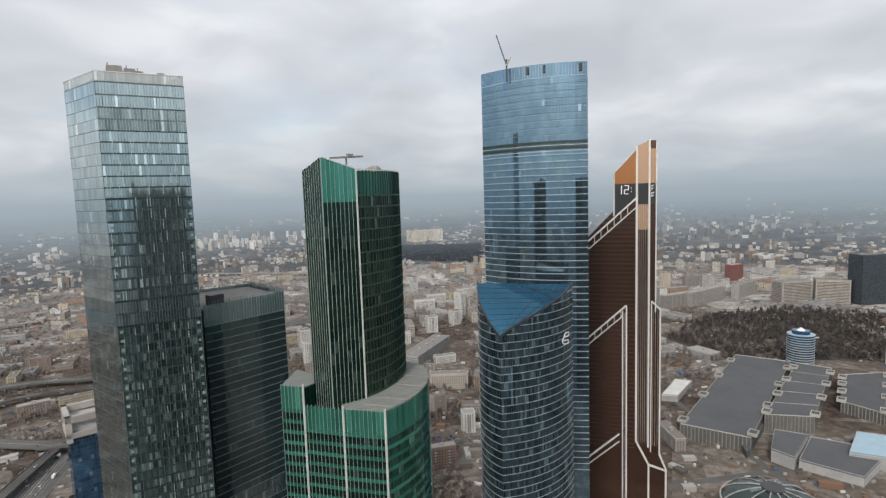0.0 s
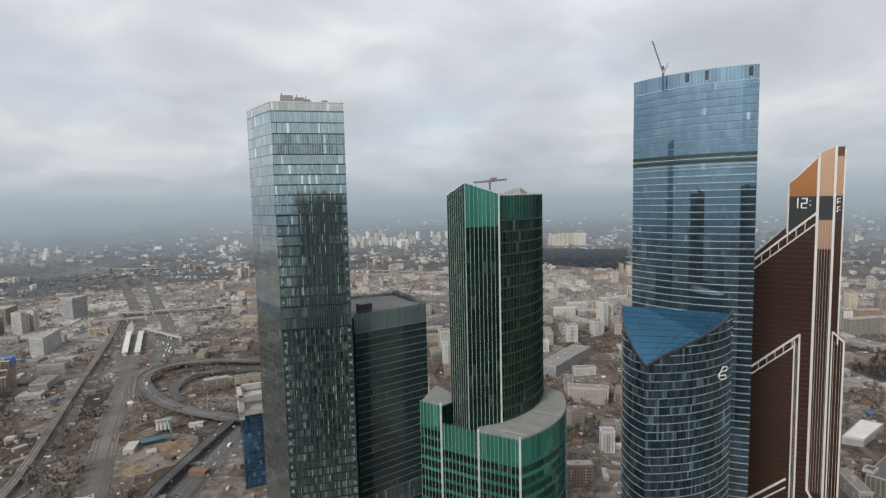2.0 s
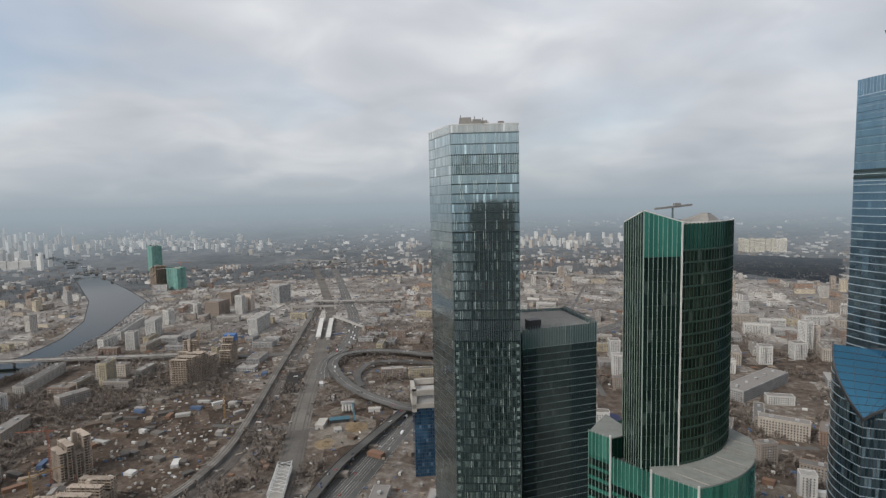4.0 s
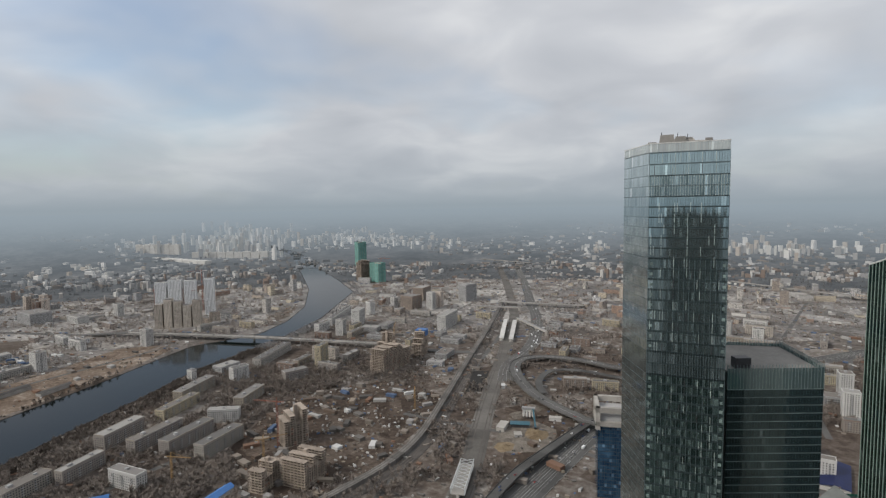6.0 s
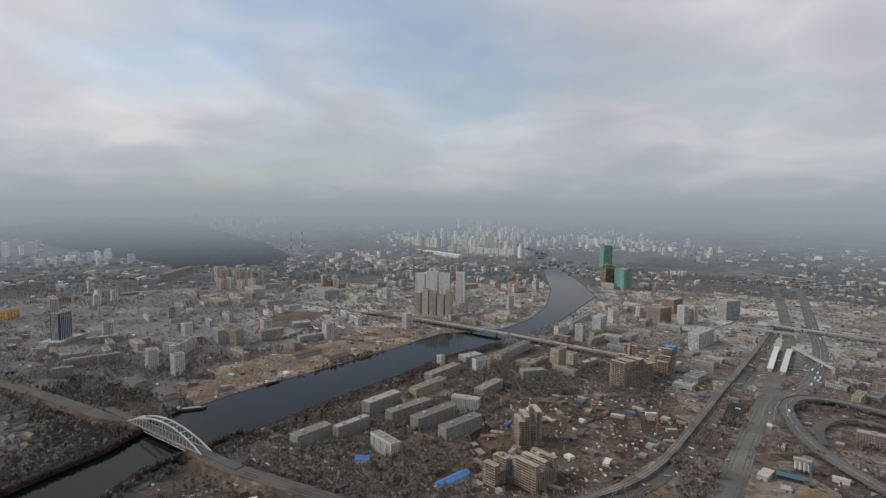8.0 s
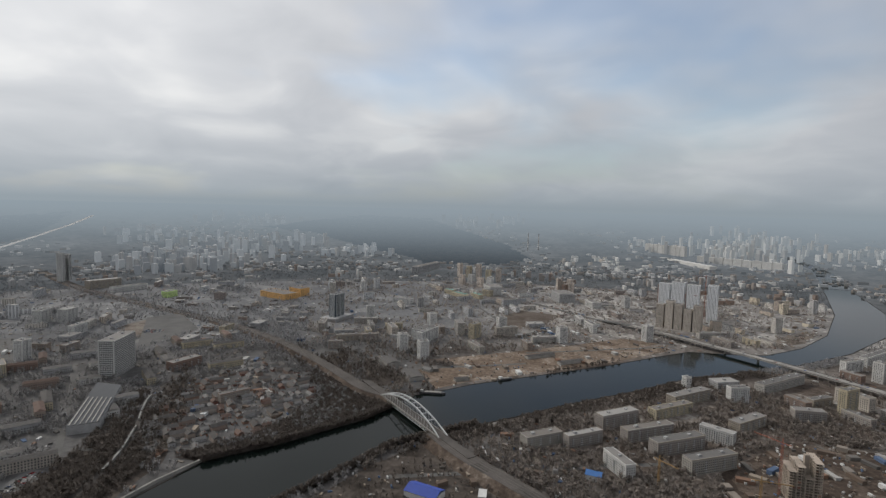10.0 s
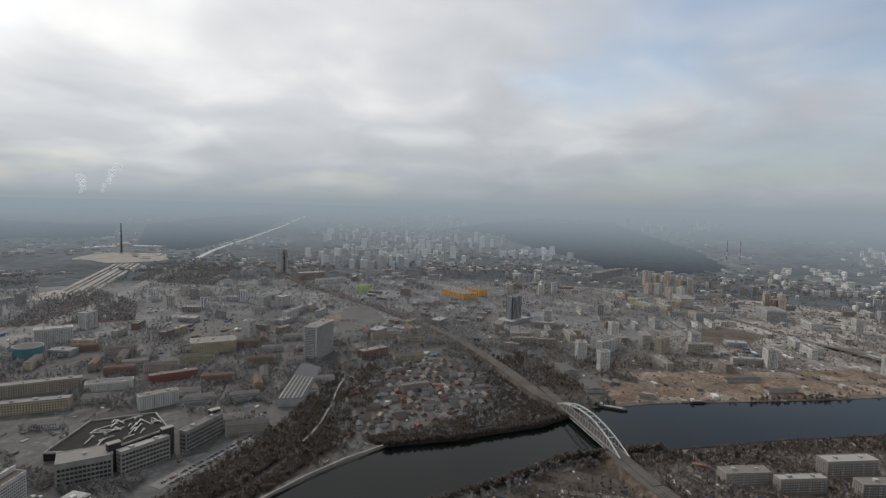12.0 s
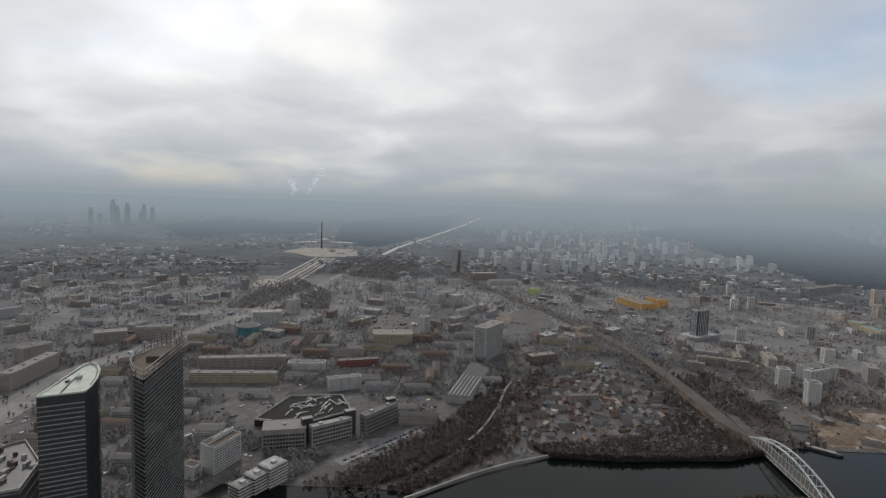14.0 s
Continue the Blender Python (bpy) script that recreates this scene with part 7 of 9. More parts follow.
# works and sheds beside the tracks
SOIL_SITE = [(-1150, 165), (-1176, 289), (-1244, 541), (-1298, 690), (-1240, 765), (-1190, 640), (-1130, 420), (-1090, 260)]
FIELD = [(-1416, 376), (-1597, 456), (-1666, 545), (-1589, 644), (-1473, 555), (-1436, 459)]
CAR_LOT = [(-1344, 419), (-1442, 579), (-1348, 597), (-1273, 439)]
for plan, mat, words, z in (([(-440, 816), (-416, 829), (-455, 943), (-483, 927)], YARD_ROOF, "dark levelled lot beside the tracks", 0.35),
                            ([(-305, 692), (-262, 560), (-225, 640), (-236, 740), (-320, 806), (-350, 780)], MUD, "muddy yard inside the road junction", 0.12),
                            ([(-475, 376), (-620, 470), (-693, 628), (-640, 740), (-600, 800), (-520, 800), (-470, 780), (-429, 670), (-420, 590), (-407, 508)], MUD, "muddy building ground", 0.10),
                            ([(-1085, 142), (-1115, 292), (-1189, 588), (-1227, 778), (-1172, 740), (-1095, 560), (-1040, 373), (-1002, 228), (-968, 160)], BROWN_SOIL, "bare brown quay ground", 0.14),
                            (SOIL_SITE, BROWN_SOIL, "turned brown soil of the cleared riverside site", 0.20),
                            (FIELD, PLOUGHED, "dull brown open field", 0.12), (CAR_LOT, ASPHALT, "asphalt lot crowded with parked cars", 0.15),
                            ([(-1176, 1006), (-1215, 1150), (-1300, 1270), (-1330, 1250), (-1260, 1100)], SAND, "sandy river spit", 0.16),
                            ([(381, 386), (449, 456), (520, 400), (557, 305), (480, 250), (390, 280)], SAND, "rubble-strewn building ground", 0.10),
                            ([(-1157, -764), (-1230, -660), (-1413, -756), (-1331, -867)], ASPHALT, "asphalt depot yard", 0.10),
                            ([(-1391, -485), (-1482, -413), (-1642, -515), (-1500, -580)], SAND, "levelled dirt lot", 0.11),
                            ([(-1192, -614), (-1260, -517), (-1404, -581), (-1330, -680)], ASPHALT, "asphalt depot yard", 0.12),
                            ([(160, 520), (290, 480), (330, 600), (220, 640)], SAND, "pale rubble ground between the towers", 0.13)):
    tagged(part("lot", Shape().prism(plan, z - 0.3, z), mat), words, "ground", kind="structure")


OCHRE_SAND = ground_material("ochre_sand", [(0.36, (0.11, 0.082, 0.052)), (0.5, (0.175, 0.134, 0.087)), (0.65, (0.25, 0.20, 0.14))], 0.08, 0.5, patch=0.1)
BEIGE_SAND = ground_material("beige_sand", [(0.36, (0.09, 0.078, 0.066)), (0.5, (0.145, 0.128, 0.11)), (0.65, (0.24, 0.217, 0.19))], 0.08, 0.5, patch=0.1)
TURQUOISE_SHEET = plain("turquoise_sheet_metal", (0.04, 0.12, 0.16), 0.6, scale=0.3)


def heap(x, y, rx, ry, h, mat, words, seed):
    """A tipped heap of sand with an uneven foot and several tops."""
    rng = random.Random(seed)
    rings, spokes = 6, 22
    shape = Shape()
    shape.v.append((x, y, h))
    for i in range(1, rings + 1):
        k = i / rings
        for j in range(spokes):
            a = 2 * math.pi * j / spokes
            stretch = 1 + 0.3 * noise.noise(Vector((math.cos(a) * 1.4 + seed, math.sin(a) * 1.4, 0.3)))
            z = h * (1 - k ** 1.3) * (0.75 + 0.6 * noise.noise(Vector((k * math.cos(a) * 2.2, k * math.sin(a) * 2.2, seed)))) + (0.12 if i < rings else -0.1)
            shape.v.append((x + rx * k * stretch * math.cos(a), y + ry * k * stretch * math.sin(a), max(z, -0.1)))
    shape.f += [(0, 1 + j, 1 + (j + 1) % spokes) for j in range(spokes)]
    for i in range(rings - 1):
        for j in range(spokes):
            p0, p1 = 1 + i * spokes + j, 1 + i * spokes + (j + 1) % spokes
            shape.f.append((p0, p0 + spokes, p1 + spokes, p1))
    return tagged(part("sand_heap", shape, mat), words, "heap", "sand heaps", kind="stuff")


def mixing_plant():
    """The concrete works inside the road junction."""
    for x, y, rx, ry, h, mat, words, seed in ((-269, 706, 21, 22, 5.0, OCHRE_SAND, "ochre sand heap in the concrete works", 3), (-309, 800, 18, 16, 4.0, BEIGE_SAND, "beige gravel heap in the concrete works", 5),
                                              (-293, 650, 15, 16, 3.0, OCHRE_SAND, "low flattened ochre sand heap", 8), (-318, 762, 14, 17, 3.2, BEIGE_SAND, "beige gravel heap beside the silos", 11),
                                              (-278, 690, 44, 62, 0.8, BEIGE_SAND, "wide spread of pale trodden sand", 21), (-277, 678, 13, 12, 2.6, BEIGE_SAND, "pale gravel heap beside the sand", 14)):
        heap(x, y, rx, ry, h, mat, words, seed)
    t = thing("silo_group", -298, 752, 0, "white cement silos under a grey headhouse", "silos")
    for k in range(4):
        x, y = -306 + 4.6 * k, 752 + 1.2 * k
        silo = part("silo", Shape().tube((x, y, 4.5), (x, y, 15), 2.0, 2.0, 14), WHITE_WALL, t)
        part("cone", Shape().tube((x, y, 2.0), (x, y, 4.5), 0.5, 2.0, 14), CONCRETE, silo)
        for dx, dy in ((-1.4, -1.4), (1.4, -1.4), (1.4, 1.4), (-1.4, 1.4)):
            part("leg", Shape().beam((x + dx, y + dy, -0.1), (x + dx, y + dy, 5.2), 0.3), STEEL_DARK, silo)
    part("headhouse", Shape().box(-299.5, 754, 15, 18.5, 20, 5, 15), GREY_WALL, t, "grey headhouse")
    part("conveyor", Shape().beam((-292, 754, 16), (-276, 722, 3.0), 2.0, 2.2), TURQUOISE_SHEET, t, "sloping conveyor gallery")
    part("conveyor_foot", Shape().box(-276, 722, -0.1, 4.0, 4, 4, 30), STEEL_DARK, t)
    s = thing("shed", -300, 722, 0, "open shed with a turquoise roof beside the sand", "shed")
    part("wall", Shape().box(-300, 722, -0.1, 5, 27, 11, 22), STEEL_DARK, s)
    part("roof", Shape().box(-300, 722, 5, 5.6, 29, 13, 22), TURQUOISE_SHEET, s)
    for x, y, lx, ly, h, yaw, mat in ((-320, 704, 12, 26, 6, 8, CONCRETE), (-347, 807, 8, 18, 5, 20, WHITE_WALL), (-262, 768, 18, 8, 5, 15, WHITE_WALL), (-290, 690, 10, 12, 4, 30, GREY_WALL)):
        hut = thing("site_hut", x, y, 0, "plain flat-roofed site hut in the concrete works", "hut", "site huts")
        part("wall", Shape().box(x, y, -0.1, h, lx, ly, yaw), mat, hut)
        part("roof", Shape().box(x, y, h, h + 0.3, lx + 0.8, ly + 0.8, yaw), CONCRETE, hut)
        part("door", Shape().box(x - math.sin(radians(yaw)) * -(ly / 2), y - math.cos(radians(yaw)) * (ly / 2), 0, 2.4, 2.0, 0.3, yaw), STEEL_DARK, hut)


mixing_plant()

# ---- the rest of the town ----
random.seed(11)
CORRIDORS = ((HIGHWAY, 36), (INNER_RAMP, 20), (EXPRESSWAY, 44), (TRUNK_ROAD, 36), (CURVED_RAIL, 24), (RAIL_LINE, 48), (ROAD_BRIDGE, 26), *((line, 26) for line in BRIDGE_ENDS), (LOOP_ROAD, 26), (RAMP_ROAD, 26), (AVENUE, 60), (offset(AVENUE[40:], -40), 110), (SPUR_RAIL, 16), *((line, 12) for line in STREETS))
KEEP_OPEN = [[(-475, 376), (-620, 470), (-693, 628), (-640, 740), (-600, 800), (-520, 800), (-470, 780), (-429, 670), (-407, 508)],
             [(-1085, 142), (-1115, 292), (-1189, 588), (-1227, 778), (-1160, 719), (-1013, 324), (-954, 161)],
             [(478, 477), (508, 409), (823, 574), (759, 649)], [(578, 440), (612, 405), (828, 520), (812, 568)],
             [(381, 386), (449, 456), (620, 430), (700, 350), (480, 250), (390, 280)],
             [(-320, 820), (-250, 530), (-200, 640), (-210, 780)],
             [(-2950, -2300), (-2450, -2450), (-1560, -1560), (-1560, -1400), (-2400, -1800), (-2800, -1850)],
             [(-1157, -764), (-1230, -660), (-1413, -756), (-1331, -867)], [(-1391, -485), (-1482, -413), (-1642, -515), (-1500, -580)]]
OLD_QUARTER = [(-988, -295), (-1185, -179), (-1063, -70), (-930, -45), (-800, -121), (-745, -213), (-867, -275)]
SQUARE = [(-1275, -449), (-1620, -544), (-1674, -471), (-1472, -371)]
NEAR_BANK = [(-540, -110), (-690, 30), (-750, 110), (-700, 150), (-560, 205), (-440, 150), (-440, -50)]
KEEP_OPEN += [[(-585, -590), (-760, -610), (-780, -500), (-720, -395), (-570, -440)], [(-400, -330), (-500, -420), (-600, -420), (-760, -360), (-900, -350), (-745, -240), (-540, -260)], OLD_QUARTER, SQUARE, NEAR_BANK, [(470, 480), (520, 400), (560, 300), (980, 460), (930, 600), (770, 670)], [(55, 700), (112, 720), (135, 930), (80, 900)], [(-330, 790), (-222, 717), (-222, 625), (-262, 600), (-320, 640), (-360, 780)]]
KEEP_OPEN += [SOIL_SITE, FIELD, CAR_LOT]
RUBBLE = [(-560, 190), (-740, 150), (-800, 190), (-800, 260), (-700, 320), (-560, 300)]
BELTS = [[(-727, -178), (-752, -140), (-772, -90), (-806, -38), (-846, 26), (-898, 80), (-935, 60), (-960, 20), (-900, -36), (-845, -90), (-790, -135), (-745, -205)],
         [(-512, -378), (-595, -330), (-745, -305), (-900, -332), (-1000, -345), (-1000, -325), (-867, -283), (-724, -240), (-598, -270), (-519, -312)],
         [(-866, -82), (-830, -20), (-891, 42), (-992, 3), (-1101, -64), (-1191, -104), (-1060, -75), (-972, -38)],
         [(-745, -213), (-800, -121), (-866, -60), (-840, -30), (-780, -110), (-730, -180)]]
WOODS = [[(791, 820), (1009, 925), (1248, 895), (1336, 741), (996, 549), (850, 640), (784, 659)],
         [(-501, -369), (-652, -363), (-916, -301), (-1145, -310), (-987, -242), (-732, -222), (-655, -245), (-553, -295)],
         [(-1150, -1250), (-1450, -1420), (-1700, -1480), (-1500, -1150), (-1300, -1000)],
         [(-1900, -1500), (-2500, -1750), (-2500, -1400), (-1900, -1150)],
         [(-990, 60), (-1180, -60), (-1250, 10), (-1010, 120)],
         [(732, 2452), (1006, 2128), (1358, 2866), (927, 2980)]]


def yaw_of(x, y):
    return math.degrees(math.atan2(-x, y))


CELL = 12.5


def clearance():
    """How much room each place of the plan has, to the nearest road, bank or house; negative inside them."""
    axis = np.arange(-3000, 3001, CELL, dtype=np.float32)
    gx, gy = np.meshgrid(axis, axis, indexing="ij")
    room = np.full(gx.shape, 1e4, np.float32)

    def near(line, pad):
        for (ax, ay), (bx, by) in zip(line, line[1:]):
            reach = pad + 60
            i0, i1 = [int(np.clip((v + 3000) / CELL, 0, len(axis))) for v in (min(ax, bx) - reach, max(ax, bx) + reach)]
            j0, j1 = [int(np.clip((v + 3000) / CELL, 0, len(axis))) for v in (min(ay, by) - reach, max(ay, by) + reach)]
            if i1 <= i0 or j1 <= j0:
                continue
            px, py = gx[i0:i1, j0:j1], gy[i0:i1, j0:j1]
            dx, dy = bx - ax, by - ay
            k = np.clip(((px - ax) * dx + (py - ay) * dy) / (dx * dx + dy * dy + 1e-9), 0, 1)
            part_room = room[i0:i1, j0:j1]
            np.minimum(part_room, np.hypot(px - ax - k * dx, py - ay - k * dy) - pad, out=part_room)

    def within(plan):
        hit = np.zeros(gx.shape, bool)
        for (ax, ay), (bx, by) in zip(plan, plan[1:] + plan[:1]):
            if ay != by:
                hit ^= ((ay > gy) != (by > gy)) & (gx < (bx - ax) * (gy - ay) / (by - ay) + ax)
        return hit

    for line, w in CORRIDORS:
        near(line, w / 2)
    near(RIVER[:23], 16)
    near(RIVER[23:37], 30)
    for x, y, r in TALL:
        np.minimum(room, np.hypot(gx - x, gy - y) - r, out=room)
    for plan in [RIVER, *KEEP_OPEN]:
        room[within(plan)] = -100
    return room


for x, y, r in ((-40, 290, 60), (45, 205, 60), (180, 300, 70), (145, 250, 50), (340, 385, 65), (-143, 606, 40), (-315, -485, 45), (-390, -480, 60), (-270, -520, 60),
                (862, 600, 30), (433, 322, 50), (545, 590, 45), (620, 360, 50)):
    TALL.append((x, y, r))


ROOM = clearance()


def free(x, y, room):
    i, j = round((x + 3000) / CELL), round((y + 3000) / CELL)
    return 0 <= i < ROOM.shape[0] and 0 <= j < ROOM.shape[1] and ROOM[i, j] > room


def prototype(style, lx, ly, h, group):
    ob = house(style, 0, 0, lx, ly, 0, h, group)
    TALL.pop()
    return ob


PROTOTYPES = [prototype(*row) for row in (("panel", 62, 13, 15, "town blocks"), ("panel", 48, 12, 15, "town blocks"), ("white", 54, 13, 24, "town blocks"), ("white", 22, 20, 40, "town blocks"),
                                          ("brick", 40, 14, 17, "town blocks"), ("stalin", 58, 16, 24, "town blocks"), ("grey", 46, 26, 12, "town blocks"), ("yellow", 44, 13, 16, "town blocks"),
                                          ("grey", 34, 18, 8, "town blocks"), ("brick", 26, 14, 9, "town blocks"))]


def district(x, y):
    """What kind of quarter a place lies in, and how its streets run."""
    k = noise.noise(Vector((x / 420, y / 420, 3.7)))
    turn = 40 * noise.noise(Vector((x / 700, y / 700, 9.1)))
    works = away(x, y, TRUNK_ROAD[::6]) < 260 or away(x, y, RAIL_LINE[::5]) < 140 or noise.noise(Vector((x / 500, y / 500, 21.0))) > 0.22
    return k, turn, works


def fill_town():
    spots = []
    step = 58.0
    n = int(3000 / step)
    for i in range(-n, n + 1):
        for j in range(-n, n + 1):
            x, y = i * step + random.uniform(-12, 12), j * step + random.uniform(-12, 12)
            r, yaw = math.hypot(x, y), yaw_of(x, y)
            if r < 430 or r > 2990 or not (-66 < yaw < 162):
                continue
            if any(inside(x, y, w) for w in WOODS + BELTS + [RUBBLE]) or (96 < yaw < 150 and 500 < r < 1350) or (58 < yaw < 125 and r < 780) or (26 < yaw < 82 and r < 1060):
                continue
            k, turn, works = district(x, y)
            if random.random() > (0.80 if works else 0.66) * (1.0 - 0.5 * min(1.0, max(0.0, (r - 1300) / 1200)) - 0.28 * min(1.0, max(0.0, (yaw - 55) / 35))) or not free(x, y, 20):
                continue
            spots.append((r, x, y, turn + random.choice((0, 90)) + random.uniform(-3, 3), works, k))
    spots.sort()
    used = {id(p): False for p in PROTOTYPES}
    far_walls, far_roofs, far_sheds, far_white, north_walls, north_sheds, outer = [Shape() for n in range(7)]
    for number, (r, x, y, yaw, works, k) in enumerate(spots):
        if number < 290:
            pick = random.choice(PROTOTYPES[6:]) if works or r < 640 else random.choice(PROTOTYPES[:8])
            if works and random.random() < 0.2:
                pick = PROTOTYPES[4]
            m = pose(x, y, 0, 0, 0, yaw)
            if not used[id(pick)]:
                pick.matrix_basis = m
                used[id(pick)] = True
            else:
                copy_thing(pick, m)
            continue
        if works:
            lx, ly, h = random.uniform(14, 50), random.uniform(9, 24), random.uniform(4, 10)
        elif random.random() < 0.16:
            lx, ly, h = random.uniform(16, 26), random.uniform(14, 20), random.uniform(26, 46)
        else:
            lx, ly, h = random.uniform(24, 66), random.uniform(10, 14), random.choice((10, 13, 15, 15, 18, 24))
        target = far_sheds if works else far_walls
        if -66 < yaw_of(x, y) < 55:
            target = north_sheds if works else north_walls
        if random.random() < (0.10 if works else 0.16):
            target = far_white
        if r > FAR_FROM:
            for k in range(3):
                u, v = random.uniform(-26, 26), random.uniform(-26, 26)
                outer.box(x + u, y + v, 0, h * random.uniform(0.5, 1.0), lx * random.uniform(0.3, 0.7), ly * 0.8, yaw + 90 * (k % 2))
            continue
        target.box(x, y, 0, h, lx, ly, yaw)
        far_roofs.box(x, y, h, h + 0.5, lx - 1.2, ly - 1.2, yaw)
        if random.random() < 0.5:
            c, s = math.cos(radians(yaw)), math.sin(radians(yaw))
            u = random.uniform(-0.3, 0.3) * lx
            target.box(x + c * u, y + s * u, h, h + random.uniform(2, 4), random.uniform(4, 9), ly * 0.5, yaw)
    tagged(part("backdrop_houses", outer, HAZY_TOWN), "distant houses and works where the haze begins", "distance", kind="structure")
    for name, shape, mat, words in (("far_houses", far_walls, MIXED_STRIPED, "many mid-rise houses of the town"), ("far_houses", far_sheds, MIXED_WALL, "low works and sheds of the town"),
                                    ("far_houses", north_walls, NORTH_STRIPED, "many pale houses of the northern town"), ("far_houses", north_sheds, NORTH_WALL, "low pale works and sheds of the northern town"), ("far_houses", far_white, TOWER_STRIPED, "pale apartment towers of the town"), ("far_roofs", far_roofs, ROOF, "flat roofs of the town")):
        tagged(part(name, shape, mat), words, "buildings", kind="stuff")


def striped(name, colours):
    """House wall with storeys of dark windows for houses far off."""
    m = many(name, colours, scale=0.08)
    tree = m.node_tree
    shader = tree.nodes["Principled BSDF"]
    base = shader.inputs["Base Color"].links[0].from_socket
    geo = tree.nodes.new("ShaderNodeNewGeometry")
    place = tree.nodes.new("ShaderNodeSeparateXYZ")
    tree.links.new(geo.outputs["Position"], place.inputs[0])
    wall = tree.nodes.new("ShaderNodeSeparateXYZ")
    tree.links.new(geo.outputs["Normal"], wall.inputs[0])
    floor = math_node(tree, "FRACT", math_node(tree, "DIVIDE", place.outputs[2], 3.1))
    along = math_node(tree, "FRACT", math_node(tree, "DIVIDE", math_node(tree, "ADD", place.outputs[0], math_node(tree, "MULTIPLY", place.outputs[1], 0.73)), 3.4))
    dark = math_node(tree, "MULTIPLY", math_node(tree, "GREATER_THAN", floor, 0.48), math_node(tree, "GREATER_THAN", along, 0.42))
    dark = math_node(tree, "MULTIPLY", dark, math_node(tree, "LESS_THAN", math_node(tree, "ABSOLUTE", wall.outputs[2]), 0.5))
    tree.links.new(mix_node(tree, dark, base, (0.06, 0.065, 0.07)), shader.inputs["Base Color"])
    return m


# Northern walls brighter, western ones cooler: light and haze put into the paint.
MIXED_STRIPED = striped("far_house_walls", [(0.46, 0.466, 0.475), (0.33, 0.325, 0.32), (0.60, 0.605, 0.61), (0.30, 0.255, 0.23), (0.42, 0.426, 0.435), (0.52, 0.49, 0.44)])
NORTH_STRIPED = striped("north_house_walls", [(0.54, 0.515, 0.48), (0.40, 0.345, 0.30), (0.66, 0.64, 0.61), (0.38, 0.27, 0.21), (0.50, 0.49, 0.48), (0.60, 0.53, 0.42)])
NORTH_WALL = many("north_works_walls", [(0.44, 0.42, 0.39), (0.34, 0.29, 0.26), (0.58, 0.57, 0.55), (0.30, 0.22, 0.18), (0.42, 0.41, 0.40), (0.52, 0.47, 0.38)], scale=0.08)
TOWER_STRIPED = striped("far_tower_walls", [(0.66, 0.65, 0.63), (0.58, 0.55, 0.50), (0.70, 0.70, 0.70), (0.52, 0.45, 0.38)])


